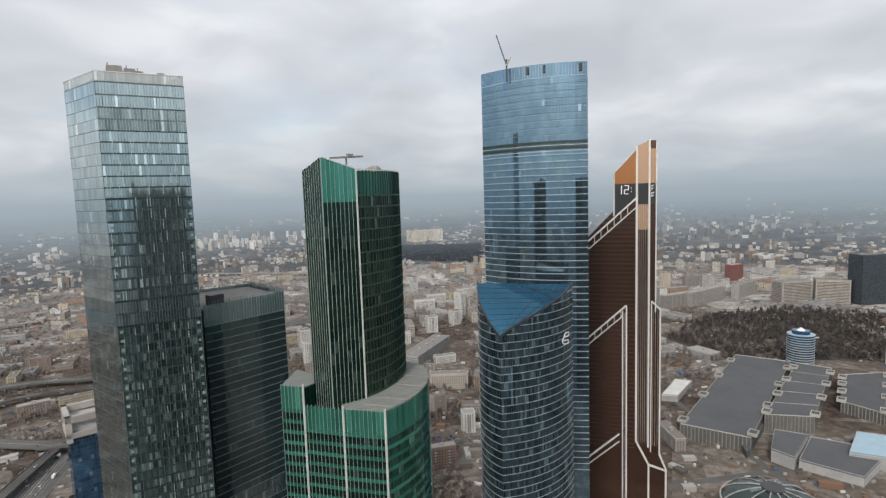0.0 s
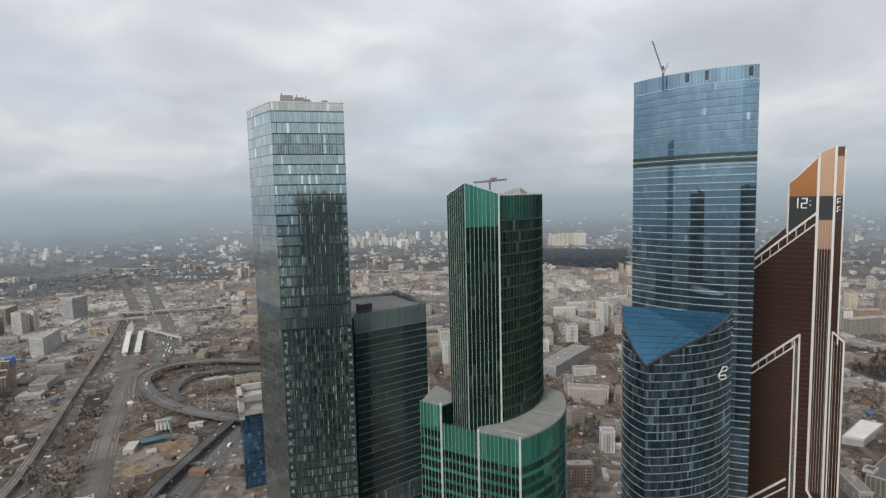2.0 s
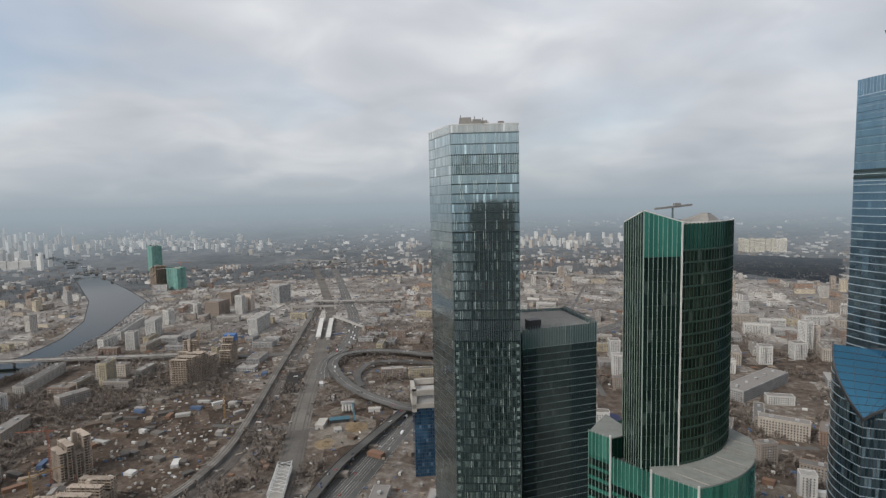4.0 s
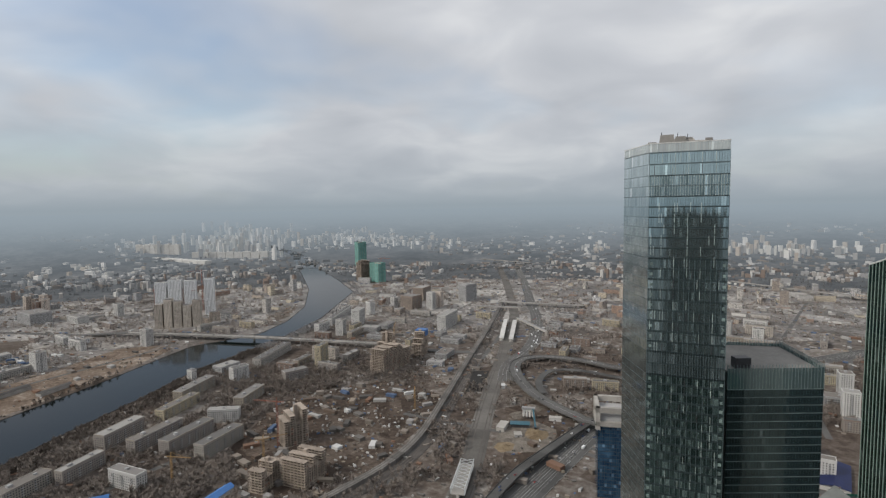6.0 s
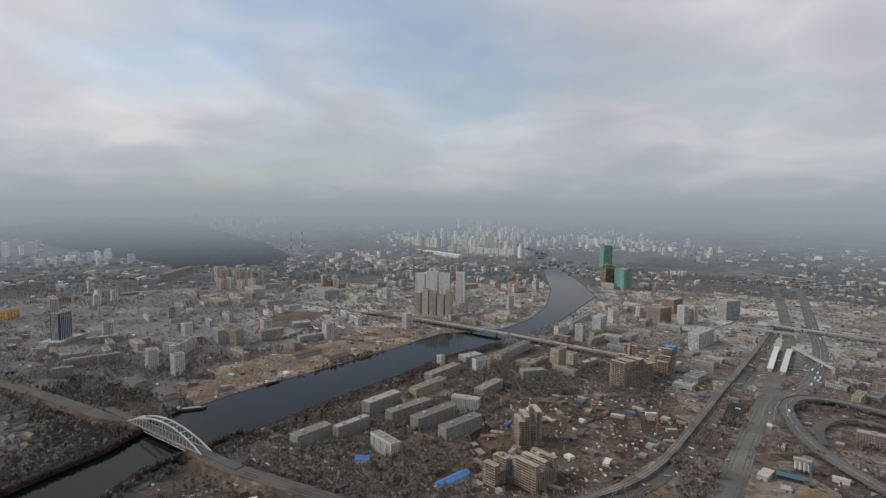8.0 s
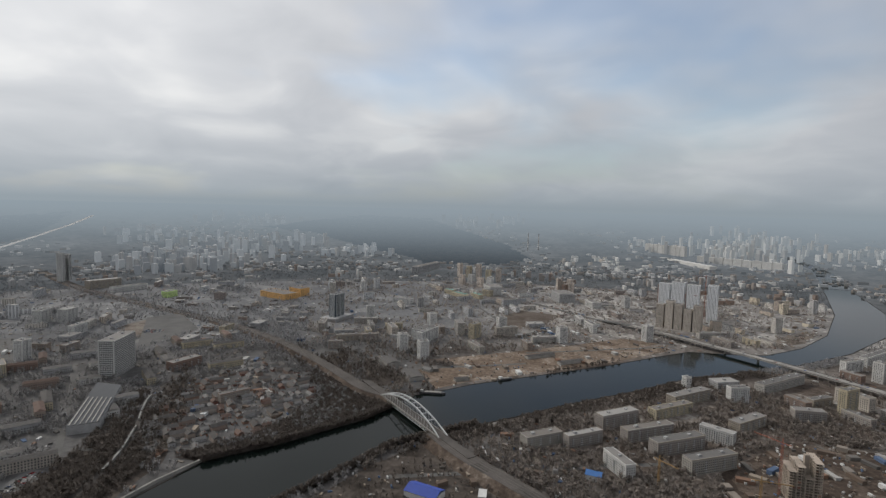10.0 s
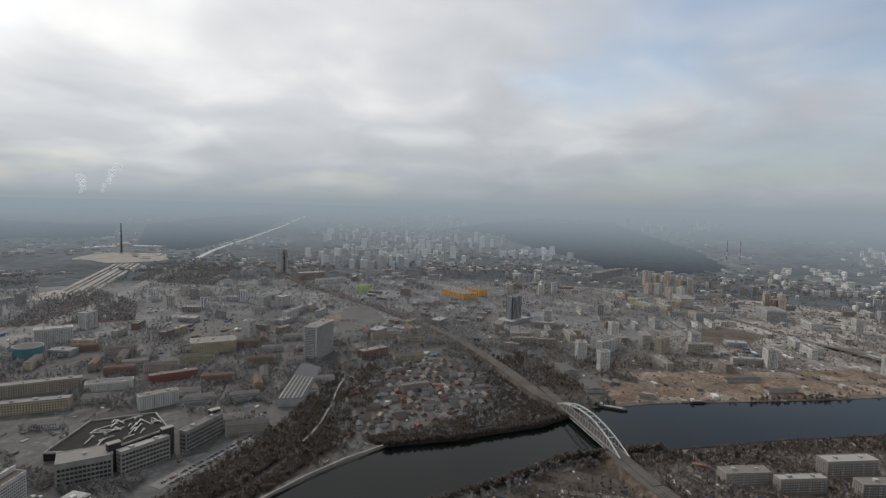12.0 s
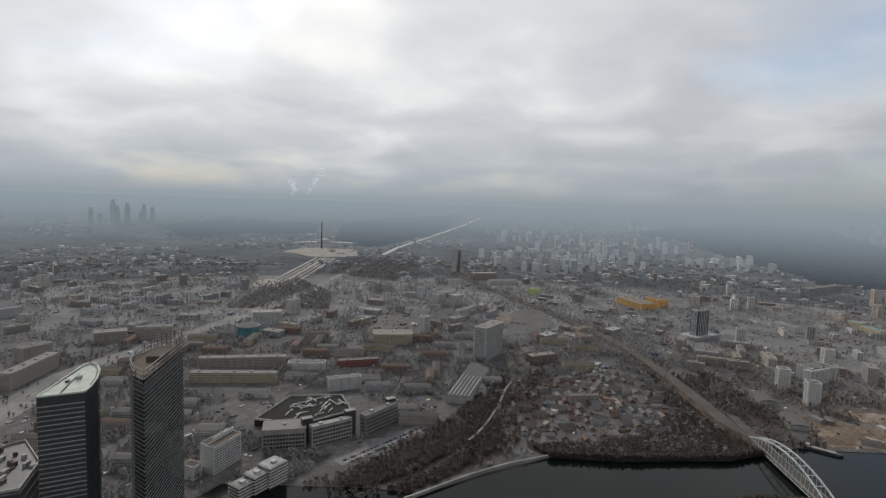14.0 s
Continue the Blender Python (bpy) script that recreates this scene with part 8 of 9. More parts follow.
def suburbs():
    """Clusters of tower blocks far out, and loose houses between them."""
    rng = random.Random(23)
    out, west, low = Shape(), Shape(), Shape()

    def block(x, y, w, d, h, yaw, shape):
        z = far_height(math.hypot(x, y))
        r = math.hypot(x, y)
        shape.box(x, y, z - 6, z + h, w, d, yaw)

    clusters = ((-3080, 2440, 330, 280, 130, 30, 85), (-3300, 2780, 330, 220, 70, 30, 80), (-2700, 3050, 260, 260, 60, 18, 50), (-2300, 3300, 500, 260, 70, 14, 40),
                (-2860, -760, 300, 260, 80, 30, 72), (-3120, -880, 380, 280, 90, 28, 70), (-3640, -620, 330, 420, 110, 30, 78), (-3480, 60, 230, 230, 34, 22, 50), (-3900, -1180, 260, 260, 50, 24, 55),
                (60, 3640, 460, 240, 110, 28, 56), (-700, 3560, 560, 300, 60, 10, 28), (2800, 2500, 500, 600, 120, 14, 38), (2300, 2900, 400, 300, 60, 14, 34),
                (-3560, 2060, 160, 160, 16, 20, 45), (-4560, 1180, 160, 420, 40, 30, 70), (-4600, -700, 150, 420, 60, 24, 55), (-2980, 1480, 260, 220, 40, 8, 24))
    for cx, cy, sx, sy, n, h0, h1 in clusters:
        for k in range(n):
            x, y = rng.gauss(cx, sx * 0.55), rng.gauss(cy, sy * 0.55)
            if not 2600 < math.hypot(x, y) < 4800 or inside(x, y, RIVER) or any(inside(x, y, w) for w in FAR_WOODS):
                continue
            h = rng.uniform(h0, h1)
            block(x, y, (rng.uniform(14, 26) if h > 26 else rng.uniform(16, 44)) * (1.35 if yaw_of(x, y) > 72 else 1.0), rng.uniform(11, 18), h, rng.uniform(0, 180), west if yaw_of(x, y) > 72 else low if yaw_of(x, y) < -20 else out)
    for k in range(7000):
        a, r = radians(rng.uniform(-66, 162)), 2700 + 1900 * rng.random() ** 1.25
        x, y = -r * math.sin(a), r * math.cos(a)
        if noise.noise(Vector((x / 600, y / 600, 5.0))) < -0.12 or inside(x, y, RIVER) or any(inside(x, y, w) for w in FAR_WOODS):
            continue
        block(x, y, rng.uniform(10, 44), rng.uniform(8, 16), rng.uniform(4, 13), rng.uniform(0, 180), low)
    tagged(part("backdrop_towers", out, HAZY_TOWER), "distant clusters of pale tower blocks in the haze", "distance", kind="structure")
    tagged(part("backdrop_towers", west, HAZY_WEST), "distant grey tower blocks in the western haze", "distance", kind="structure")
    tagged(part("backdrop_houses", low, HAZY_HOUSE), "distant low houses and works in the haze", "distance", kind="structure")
    for x, y, w, d, h, yaw, words in ((1130, 3195, 230, 30, 75, -6, "long pale apartment slab on the far edge of the woods"), (-3300, 2050, 300, 26, 60, 22, "long white apartment slab far off"), (-2805, 2200, 470, 24, 40, 29, "long grey-white apartment row far off"),
                                      (-2985, 1955, 640, 44, 13, -2, "long low white depot roof far off")):
        z = far_height(math.hypot(x, y))
        t = thing("apartment_building", x, y, z, words, "apartment building")
        n = 9
        c, s = math.cos(radians(yaw)), math.sin(radians(yaw))
        for k in range(n):
            u = (k + 0.5) / n - 0.5
            part("section", Shape().box(x + c * u * w, y + s * u * w, z - 6, z + h * (1.0 - 0.06 * (k % 2)), w / n * 0.94, d, yaw), YELLOW_PALE if h > 70 else WHITE_WALL, t)
    for x, y, h in ((-2158, -3658, 120), (-2190, -3612, 84), (-2250, -3569, 180), (-2270, -3560, 138), (-2327, -3538, 158), (-2403, -3506, 98), (-2416, -3496, 146), (-2463, -3475, 126)):
        z = far_height(math.hypot(x, y))
        t = thing("skyscraper", x, y, z, "grey skyscraper far off in the haze", "skyscraper", "far skyscrapers")
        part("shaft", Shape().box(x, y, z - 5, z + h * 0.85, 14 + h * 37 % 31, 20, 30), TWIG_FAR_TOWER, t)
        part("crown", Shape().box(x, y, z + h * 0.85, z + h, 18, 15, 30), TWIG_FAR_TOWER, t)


YELLOW_PALE = striped("pale_yellow_panels", [(0.62, 0.60, 0.53), (0.66, 0.65, 0.60), (0.58, 0.56, 0.50)])
FAR_WOODS = [[(-4429, -664), (-4671, -316), (-4850, 100), (-4751, 693), (-4300, 950), (-3789, 1112), (-3204, 1088), (-2960, 800), (-3061, 420), (-3280, 389), (-3771, 100), (-4286, -242)],
             [(-3000, -2330), (-3563, -2682), (-3977, -2465), (-4400, -1990), (-3700, -1950), (-2900, -1960)],
             [(-2489, -3453), (-3027, -3409), (-3407, -2838), (-3088, -2566), (-2795, -2920), (-2385, -3029)],
             [(732, 2452), (1006, 2128), (1358, 2866), (927, 3092)]]


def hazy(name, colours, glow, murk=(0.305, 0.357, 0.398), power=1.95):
    """Skin of things out on the skyline; haze is painted into colour and emission by distance, as on the backdrop
    itself.
    """
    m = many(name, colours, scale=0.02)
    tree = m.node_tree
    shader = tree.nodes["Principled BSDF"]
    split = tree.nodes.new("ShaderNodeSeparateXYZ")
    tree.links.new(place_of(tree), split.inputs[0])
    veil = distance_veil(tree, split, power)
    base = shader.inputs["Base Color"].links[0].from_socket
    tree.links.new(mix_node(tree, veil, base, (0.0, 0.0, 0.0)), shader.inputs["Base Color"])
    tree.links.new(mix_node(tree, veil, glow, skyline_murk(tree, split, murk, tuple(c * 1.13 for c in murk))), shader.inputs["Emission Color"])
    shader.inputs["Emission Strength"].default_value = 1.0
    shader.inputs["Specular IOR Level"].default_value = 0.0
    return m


# The glow of these skins is haze painted as emission, no lamps.
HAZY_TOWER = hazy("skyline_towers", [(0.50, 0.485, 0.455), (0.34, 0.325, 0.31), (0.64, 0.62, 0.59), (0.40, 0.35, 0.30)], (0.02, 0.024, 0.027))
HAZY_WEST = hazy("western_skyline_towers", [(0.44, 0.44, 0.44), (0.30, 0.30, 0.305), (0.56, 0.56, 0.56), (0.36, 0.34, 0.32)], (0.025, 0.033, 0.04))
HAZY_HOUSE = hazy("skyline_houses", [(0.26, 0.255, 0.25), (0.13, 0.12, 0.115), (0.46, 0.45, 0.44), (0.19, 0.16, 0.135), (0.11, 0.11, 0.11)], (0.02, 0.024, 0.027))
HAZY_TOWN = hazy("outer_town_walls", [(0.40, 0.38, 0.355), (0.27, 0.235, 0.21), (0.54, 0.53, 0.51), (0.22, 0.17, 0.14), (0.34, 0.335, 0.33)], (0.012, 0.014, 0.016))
TWIG_FAR_TOWER = hazy("hazed_skyscrapers", [(0.05, 0.055, 0.06), (0.08, 0.085, 0.09)], (0.19, 0.225, 0.25))
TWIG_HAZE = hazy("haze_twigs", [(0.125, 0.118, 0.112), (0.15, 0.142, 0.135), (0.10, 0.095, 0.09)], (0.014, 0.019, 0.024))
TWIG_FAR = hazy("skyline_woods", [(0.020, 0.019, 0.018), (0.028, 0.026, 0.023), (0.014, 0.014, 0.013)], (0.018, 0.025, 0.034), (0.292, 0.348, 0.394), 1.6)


def woodland():
    """Far woods as a rough canopy, uneven on top."""
    rng = random.Random(4)
    canopy = Shape()
    for plan in FAR_WOODS:
        xs, ys = [p[0] for p in plan], [p[1] for p in plan]
        step = 26.0
        for i in range(int((max(xs) - min(xs)) / step) + 1):
            for j in range(int((max(ys) - min(ys)) / step) + 1):
                x, y = min(xs) + i * step + rng.uniform(-8, 8), min(ys) + j * step + rng.uniform(-8, 8)
                if not inside(x, y, plan) or math.hypot(x, y) > 4850:
                    continue
                z, h, r = far_height(math.hypot(x, y)), rng.uniform(7, 13), rng.uniform(15, 23)
                turn = rng.uniform(0, 1.2)
                ring = lambda q, zz: [(x + q * math.cos(a + turn), y + q * math.sin(a + turn), zz) for a in (0, 1.26, 2.51, 3.77, 5.03)]
                canopy.solid(ring(r * 1.35, z - 1), ring(r * 0.75, z + h * 0.6))
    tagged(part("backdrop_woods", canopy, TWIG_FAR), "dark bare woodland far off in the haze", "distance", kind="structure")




def tree_mesh(name, places, twigs, wide_from, wide_to, mat, words, seed):
    """Leafless trees as one mesh: a tapering trunk and a crown of fine branches each."""
    rng = np.random.default_rng(seed)
    p = np.array(places)
    n = len(p)
    base = np.repeat(p, twigs, 0)
    m = len(base)
    h = base[:, 2]
    z0 = h * rng.uniform(0.2, 0.75, m)
    az, el = rng.uniform(0, 2 * np.pi, m), rng.uniform(0.1, 1.25, m)
    ln = h * rng.uniform(0.22, 0.46, m)
    root = np.stack([base[:, 0], base[:, 1], z0], 1) + rng.normal(0, 0.05, (m, 3)) * h[:, None] * [1, 1, 0.3]
    way = np.stack([np.cos(az) * np.cos(el), np.sin(az) * np.cos(el), np.sin(el)], 1)
    tip = root + way * ln[:, None]
    wide = np.stack([-np.sin(az), np.cos(az), rng.normal(0, 0.7, m)], 1) * (h * rng.uniform(wide_from, wide_to, m))[:, None]
    mid = root + way * (ln * 0.6)[:, None]
    v1 = np.stack([root, mid + wide, tip, mid - wide], 1).reshape(-1, 3)
    f1 = np.arange(m * 4).reshape(-1, 4)
    # trunks: three-sided tapering stems
    ang = np.array([0, 2.094, 4.189])
    foot = np.stack([p[:, None, 0] + 0.03 * p[:, None, 2] * np.cos(ang), p[:, None, 1] + 0.03 * p[:, None, 2] * np.sin(ang), np.zeros((n, 3)) - 0.2], -1)
    top = np.stack([p[:, 0], p[:, 1], p[:, 2] * 0.9], -1)[:, None]
    v2 = np.concatenate([foot, top], 1).reshape(-1, 3)
    q = np.arange(n)[:, None] * 4 + m * 4
    f2 = np.concatenate([q + [0, 1, 3], q + [1, 2, 3], q + [2, 0, 3]], 0)
    verts = np.concatenate([v1, v2]).astype(np.float32)
    mesh = bpy.data.meshes.new(name)
    loops = np.concatenate([f1.ravel(), f2.ravel()]).astype(np.int32)
    totals = np.concatenate([np.full(len(f1), 4), np.full(len(f2), 3)])
    starts = np.concatenate([[0], np.cumsum(totals)[:-1]])
    mesh.vertices.add(len(verts))
    mesh.vertices.foreach_set("co", verts.ravel())
    mesh.loops.add(len(loops))
    mesh.loops.foreach_set("vertex_index", loops)
    mesh.polygons.add(len(totals))
    mesh.polygons.foreach_set("loop_start", starts.astype(np.int32))
    mesh.materials.append(mat)
    mesh.update(calc_edges=True)
    tagged(new(name, mesh), words, "trees", kind="structure" if name.startswith("backdrop") else "stuff")


def bare_trees():
    """Leafless trees of the town, of the parks and of the dark belts along the river and the railway."""
    town, belt = [], []
    r_ = random.Random(31)
    for plan in WOODS[:5]:
        xs, ys = [p[0] for p in plan], [p[1] for p in plan]
        n = int((max(xs) - min(xs)) * (max(ys) - min(ys)) / 110)
        for k in range(min(n, 4500)):
            x, y = r_.uniform(min(xs), max(xs)), r_.uniform(min(ys), max(ys))
            if inside(x, y, plan):
                belt.append((x, y, r_.uniform(8, 15)))
    for plan, room in [(b, 9) for b in BELTS] + [(NEAR_BANK, 130), ([(-400, -335), (-480, -415), (-570, -376), (-725, -340), (-900, -345), (-745, -255), (-540, -285)], 24)]:
        xs, ys = [p[0] for p in plan], [p[1] for p in plan]
        for k in range(int((max(xs) - min(xs)) * (max(ys) - min(ys)) / room)):
            x, y = r_.uniform(min(xs), max(xs)), r_.uniform(min(ys), max(ys))
            if inside(x, y, plan) and away(x, y, SPUR_RAIL) > 7 and away(x, y, RAIL_LINE) > 19 and not inside(x, y, RIVER) and not any(math.hypot(x - a, y - b) < r * 0.7 for a, b, r in TALL[-400:] if abs(a - x) < 40):
                belt.append((x, y, r_.uniform(5.5, 9)))
    for k in range(1500):
        x, y = r_.uniform(-1185, -745), r_.uniform(-295, -45)
        if inside(x, y, OLD_QUARTER) and noise.noise(Vector((x / 45, y / 45, 6.0))) > -0.1:
            town.append((x, y, r_.uniform(4, 8)))
    for line, spread, n in ((RIVER[27:37], 42, 8000), (RIVER[23:28], 40, 1500), (RIVER[9:14], 18, 500), (RAIL_LINE, 55, 2600), (AVENUE, 48, 900)):
        pts = spaced([tuple(p) for p in line], 8)
        for k in range(n):
            x, y = r_.choice(pts)
            d = r_.uniform(6, spread)
            a = r_.uniform(0, 6.28)
            x, y = x + d * math.cos(a), y + d * math.sin(a)
            if not inside(x, y, RIVER) and math.hypot(x, y) < 2400 and free(x, y, -18):
                belt.append((x, y, r_.uniform(5, 11)))
    # trees that lean over the water's edge
    for line, n in ((RIVER[3:9], 950), (RIVER[34:39], 1200)):
        pts = spaced([tuple(p) for p in line], 3)
        for k in range(n):
            x, y = r_.choice(pts)
            belt.append((x + r_.uniform(-4, 2.5), y + r_.uniform(-2.5, 2.5), r_.uniform(6, 12)))
    # the green courts between the panel houses near the river
    for k in range(11000):
        a, r = radians(r_.uniform(28, 80)), 520 + 620 * r_.random()
        x, y = -r * math.sin(a), r * math.cos(a)
        if free(x, y, -3) and not inside(x, y, KEEP_OPEN[0]) and x < -520 - 0.1 * (y - 300):
            town.append((x, y, r_.uniform(6, 11)))
    # wooded courts of the western quarter
    for k in range(26000):
        a, r = radians(r_.uniform(92, 152)), 520 + 1000 * r_.random()
        x, y = -r * math.sin(a), r * math.cos(a)
        if noise.noise(Vector((x / 60, y / 60, 4.0))) > 0.0 and free(x, y, -2) and not any(abs(a - x) < r * 0.62 and abs(b - y) < r * 0.62 for a, b, r in TALL if abs(a - x) < 40):
            town.append((x, y, r_.uniform(6, 11)))
    for k in range(105000):
        a, r = radians(r_.uniform(-64, 160)), 480 + 2450 * r_.random() ** 1.05
        x, y = -r * math.sin(a), r * math.cos(a)
        dens = noise.noise(Vector((x / 75, y / 75, 2.0))) + 0.5 * noise.noise(Vector((x / 300, y / 300, 7.0)))
        if dens < (-0.02 if r * math.sin(a) < 900 else -0.22) + 0.16 * r_.random() or not free(x, y, -4 if r < 1500 else 0):
            continue
        town.append((x, y, r_.uniform(6, 13)))
    near, far = [t for t in town if math.hypot(*t[:2]) < 1300], [t for t in town if 1300 <= math.hypot(*t[:2]) < FAR_FROM]
    out = [t for t in town if math.hypot(*t[:2]) >= FAR_FROM]
    tree_mesh("backdrop_trees", out, 8, 0.09, 0.15, TWIG_HAZE, "distant leafless trees where the haze begins", 15)
    close, wide = [t for t in belt if math.hypot(*t[:2]) < 1300], [t for t in belt if math.hypot(*t[:2]) >= 1300]
    court = [t for t in near if yaw_of(*t[:2]) > 88]
    near = [t for t in near if yaw_of(*t[:2]) <= 88]
    tree_mesh("bare_trees", court, 24, 0.03, 0.06, TWIG_COURT, "leafless trees in the western courts, cooled for haze", 14)
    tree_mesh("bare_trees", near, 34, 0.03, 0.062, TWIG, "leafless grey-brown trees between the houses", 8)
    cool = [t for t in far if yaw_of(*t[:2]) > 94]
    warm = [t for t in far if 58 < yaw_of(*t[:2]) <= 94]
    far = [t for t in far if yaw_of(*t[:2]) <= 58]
    tree_mesh("bare_trees", warm, 14, 0.05, 0.09, TWIG_PALE, "leafless brown trees beyond the river, paled for haze", 16)
    tree_mesh("bare_trees", cool, 14, 0.05, 0.09, TWIG_COOL, "leafless trees of the western quarters, greyed for haze", 13)
    tree_mesh("bare_trees", far, 14, 0.05, 0.09, TWIG_PALE, "leafless brown trees of the far quarters, paled for haze", 9)
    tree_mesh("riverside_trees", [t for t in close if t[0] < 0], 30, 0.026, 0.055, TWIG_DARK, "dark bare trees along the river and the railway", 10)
    tree_mesh("riverside_trees", [t for t in wide if t[0] < 0], 16, 0.05, 0.09, TWIG_COOL, "bare woods and parks of the town, greyed for haze", 11)
    tree_mesh("park_trees", [t for t in wide + close if t[0] >= 0], 40, 0.028, 0.055, TWIG_PARK, "dark bare trees of the park by the halls", 12)


def clutter():
    """Huts, containers, stacks and parked lorries on the works and building grounds."""
    rng = random.Random(71)
    shape = Shape()
    areas = [(CAR_LOT, 420), (SOIL_SITE, 200), (KEEP_OPEN[0], 1100), (NEAR_BANK, 420), (KEEP_OPEN[1], 330), (KEEP_OPEN[4], 300), (KEEP_OPEN[5], 160), ([(160, 520), (290, 480), (330, 600), (220, 640)], 160), (KEEP_OPEN[7], 220), ([(-988, -295), (-1213, -208), (-1004, -65), (-854, -65), (-749, -238)], 320),
             ([(-560, 250), (-800, 180), (-760, 300), (-640, 330)], 200), ([(-620, 1050), (-900, 1000), (-760, 1250)], 160), ([(-480, 830), (-640, 1000), (-700, 900), (-560, 780)], 260)]
    spots = []
    for plan, n in areas:
        xs, ys = [p[0] for p in plan], [p[1] for p in plan]
        for k in range(n):
            x, y = rng.uniform(min(xs), max(xs)), rng.uniform(min(ys), max(ys))
            if inside(x, y, plan):
                spots.append((x, y))
    for k in range(16000):
        a, r = radians(rng.uniform(-64, 160)), 480 + 1900 * rng.random()
        x, y = -r * math.sin(a), r * math.cos(a)
        if free(x, y, -4) and not (yaw_of(x, y) > 72 and rng.random() < 0.55) and not any(inside(x, y, w) for w in BELTS + WOODS + [NEAR_BANK]):
            h, wide = rng.uniform(0.6, 2.6), 1.0 + r / 1400
            shape.box(x, y, -0.1, h, rng.uniform(1.4, 6.5) * wide, rng.uniform(1.2, 3.0) * wide, rng.uniform(0, 180) if rng.random() < 0.4 else district(x, y)[1])
    for k in range(5200):
        a, r = radians(rng.uniform(-64, 160)), 470 + 1500 * rng.random()
        x, y = -r * math.sin(a), r * math.cos(a)
        k, turn, works = district(x, y)
        if works and free(x, y, -6):
            spots.append((x, y))
    for x, y in spots:
        if inside(x, y, RIVER) or any(math.hypot(x - a, y - b) < r * 0.7 for a, b, r in TALL):
            continue
        big = rng.random() < 0.09
        lx, ly, h = (rng.uniform(9, 24), rng.uniform(5, 10), rng.uniform(3, 6)) if big else (rng.uniform(1.5, 5.5), rng.uniform(1.3, 2.6), rng.uniform(0.7, 3))
        shape.box(x, y, -0.1, h, lx, ly, rng.uniform(0, 180) if rng.random() < 0.5 else district(x, y)[1])
    tagged(part("yard_clutter", shape, CLUTTER), "huts, containers, stacked goods and lorries on the yards", "clutter", kind="stuff")


CLUTTER = many("yard_paints", [(0.36, 0.355, 0.34), (0.17, 0.15, 0.13), (0.55, 0.55, 0.54), (0.13, 0.10, 0.08), (0.10, 0.095, 0.09), (0.24, 0.21, 0.18), (0.09, 0.13, 0.21), (0.27, 0.23, 0.185), (0.15, 0.14, 0.13), (0.20, 0.125, 0.09), (0.21, 0.19, 0.17), (0.12, 0.11, 0.10), (0.30, 0.29, 0.28)], scale=0.5)


def traffic():
    """Cars on the roads: body and cabin, in mixed paints."""
    rng = random.Random(19)
    body, count = Shape(), 0
    proto = {}
    lines = ((EXPRESSWAY[:40], 26, 0.55, 66), (HIGHWAY[:30], 26, 0.55, 30), (LOOP_ROAD, 12, 9.5, 24), (RAMP_ROAD, 8, 8.5, 12), (AVENUE[:50], 34, 0.6, 60), (ROAD_BRIDGE, 15, 11.1, 20), (EMBANKMENT, 8, 0.6, 10))
    for line, width, z, n in lines:
        pts = spaced(line, 6)
        for k in range(n):
            i = rng.randrange(len(pts) - 1)
            (ax, ay), (bx, by) = pts[i], pts[i + 1]
            yaw = math.degrees(math.atan2(by - ay, bx - ax))
            d = (rng.randrange(int(width / 3.5)) + 0.5) * 3.5 - width / 2
            c, s = math.cos(radians(yaw)), math.sin(radians(yaw))
            x, y = ax - s * d, ay + c * d
            paint = rng.choice(CAR_PAINTS)
            lorry = rng.random() < 0.14
            key = (paint.name, lorry)
            m = pose(x, y, z, 0, 0, yaw + (180 if d > 0 else 0))
            if key in proto:
                copy_thing(proto[key], m)
                continue
            ob = thing("lorry" if lorry else "car", 0, 0, 0, "box lorry on the asphalt road" if lorry else "car driving on the asphalt road", "lorry" if lorry else "car", "cars on the roads")
            if lorry:
                part("body", Shape().box(-1.2, 0, 0.6, 3.4, 6.4, 2.4), STEEL_WHITE, ob)
                part("cab", Shape().box(3.2, 0, 0.5, 2.7, 2.0, 2.3), paint, ob)
            else:
                part("body", Shape().solid([(-2.2, -0.9, 0.3), (2.2, -0.9, 0.3), (2.2, 0.9, 0.3), (-2.2, 0.9, 0.3)], [(-2.1, -0.85, 0.95), (2.0, -0.85, 0.85), (2.0, 0.85, 0.85), (-2.1, 0.85, 0.95)]), paint, ob)
                part("cabin", Shape().solid([(-1.7, -0.8, 0.92), (0.9, -0.8, 0.9), (0.9, 0.8, 0.9), (-1.7, 0.8, 0.92)], [(-1.3, -0.65, 1.5), (0.3, -0.65, 1.5), (0.3, 0.65, 1.5), (-1.3, 0.65, 1.5)]), WINDOW, ob)
            part("wheel_set", Shape().box(0, 0, 0.0, 0.4, 3.4 if not lorry else 7.0, 1.75), STEEL_DARK, ob)
            ob.matrix_basis = m
            proto[key] = ob
    lots = ((-1450, -470, -16, 5, 11), (-655, -379, 166, 2, 48), (-880, -503, 202, 1, 24), (-700, -560, 20, 3, 12))
    tagged(part("car_park", ribbon(Shape(), [(-575, -399), (-650, -380), (-728, -361)], 20, 0.3, 0.1), PALE_ASPHALT), "strip of worn asphalt car park above the trees", "car park", kind="structure")
    cars = [ob for (paint, lorry), ob in proto.items() if not lorry]
    for x0, y0, yaw, rows, n in lots:
        c, s = math.cos(radians(yaw)), math.sin(radians(yaw))
        for j in range(rows):
            for i in range(n):
                if rng.random() < 0.3:
                    continue
                u, v = (i - n / 2) * 3.0, (j - rows / 2) * 9.0
                ob = copy_thing(rng.choice(cars), pose(x0 + c * u - s * v, y0 + s * u + c * v, 0.3, 0, 0, yaw + 90))
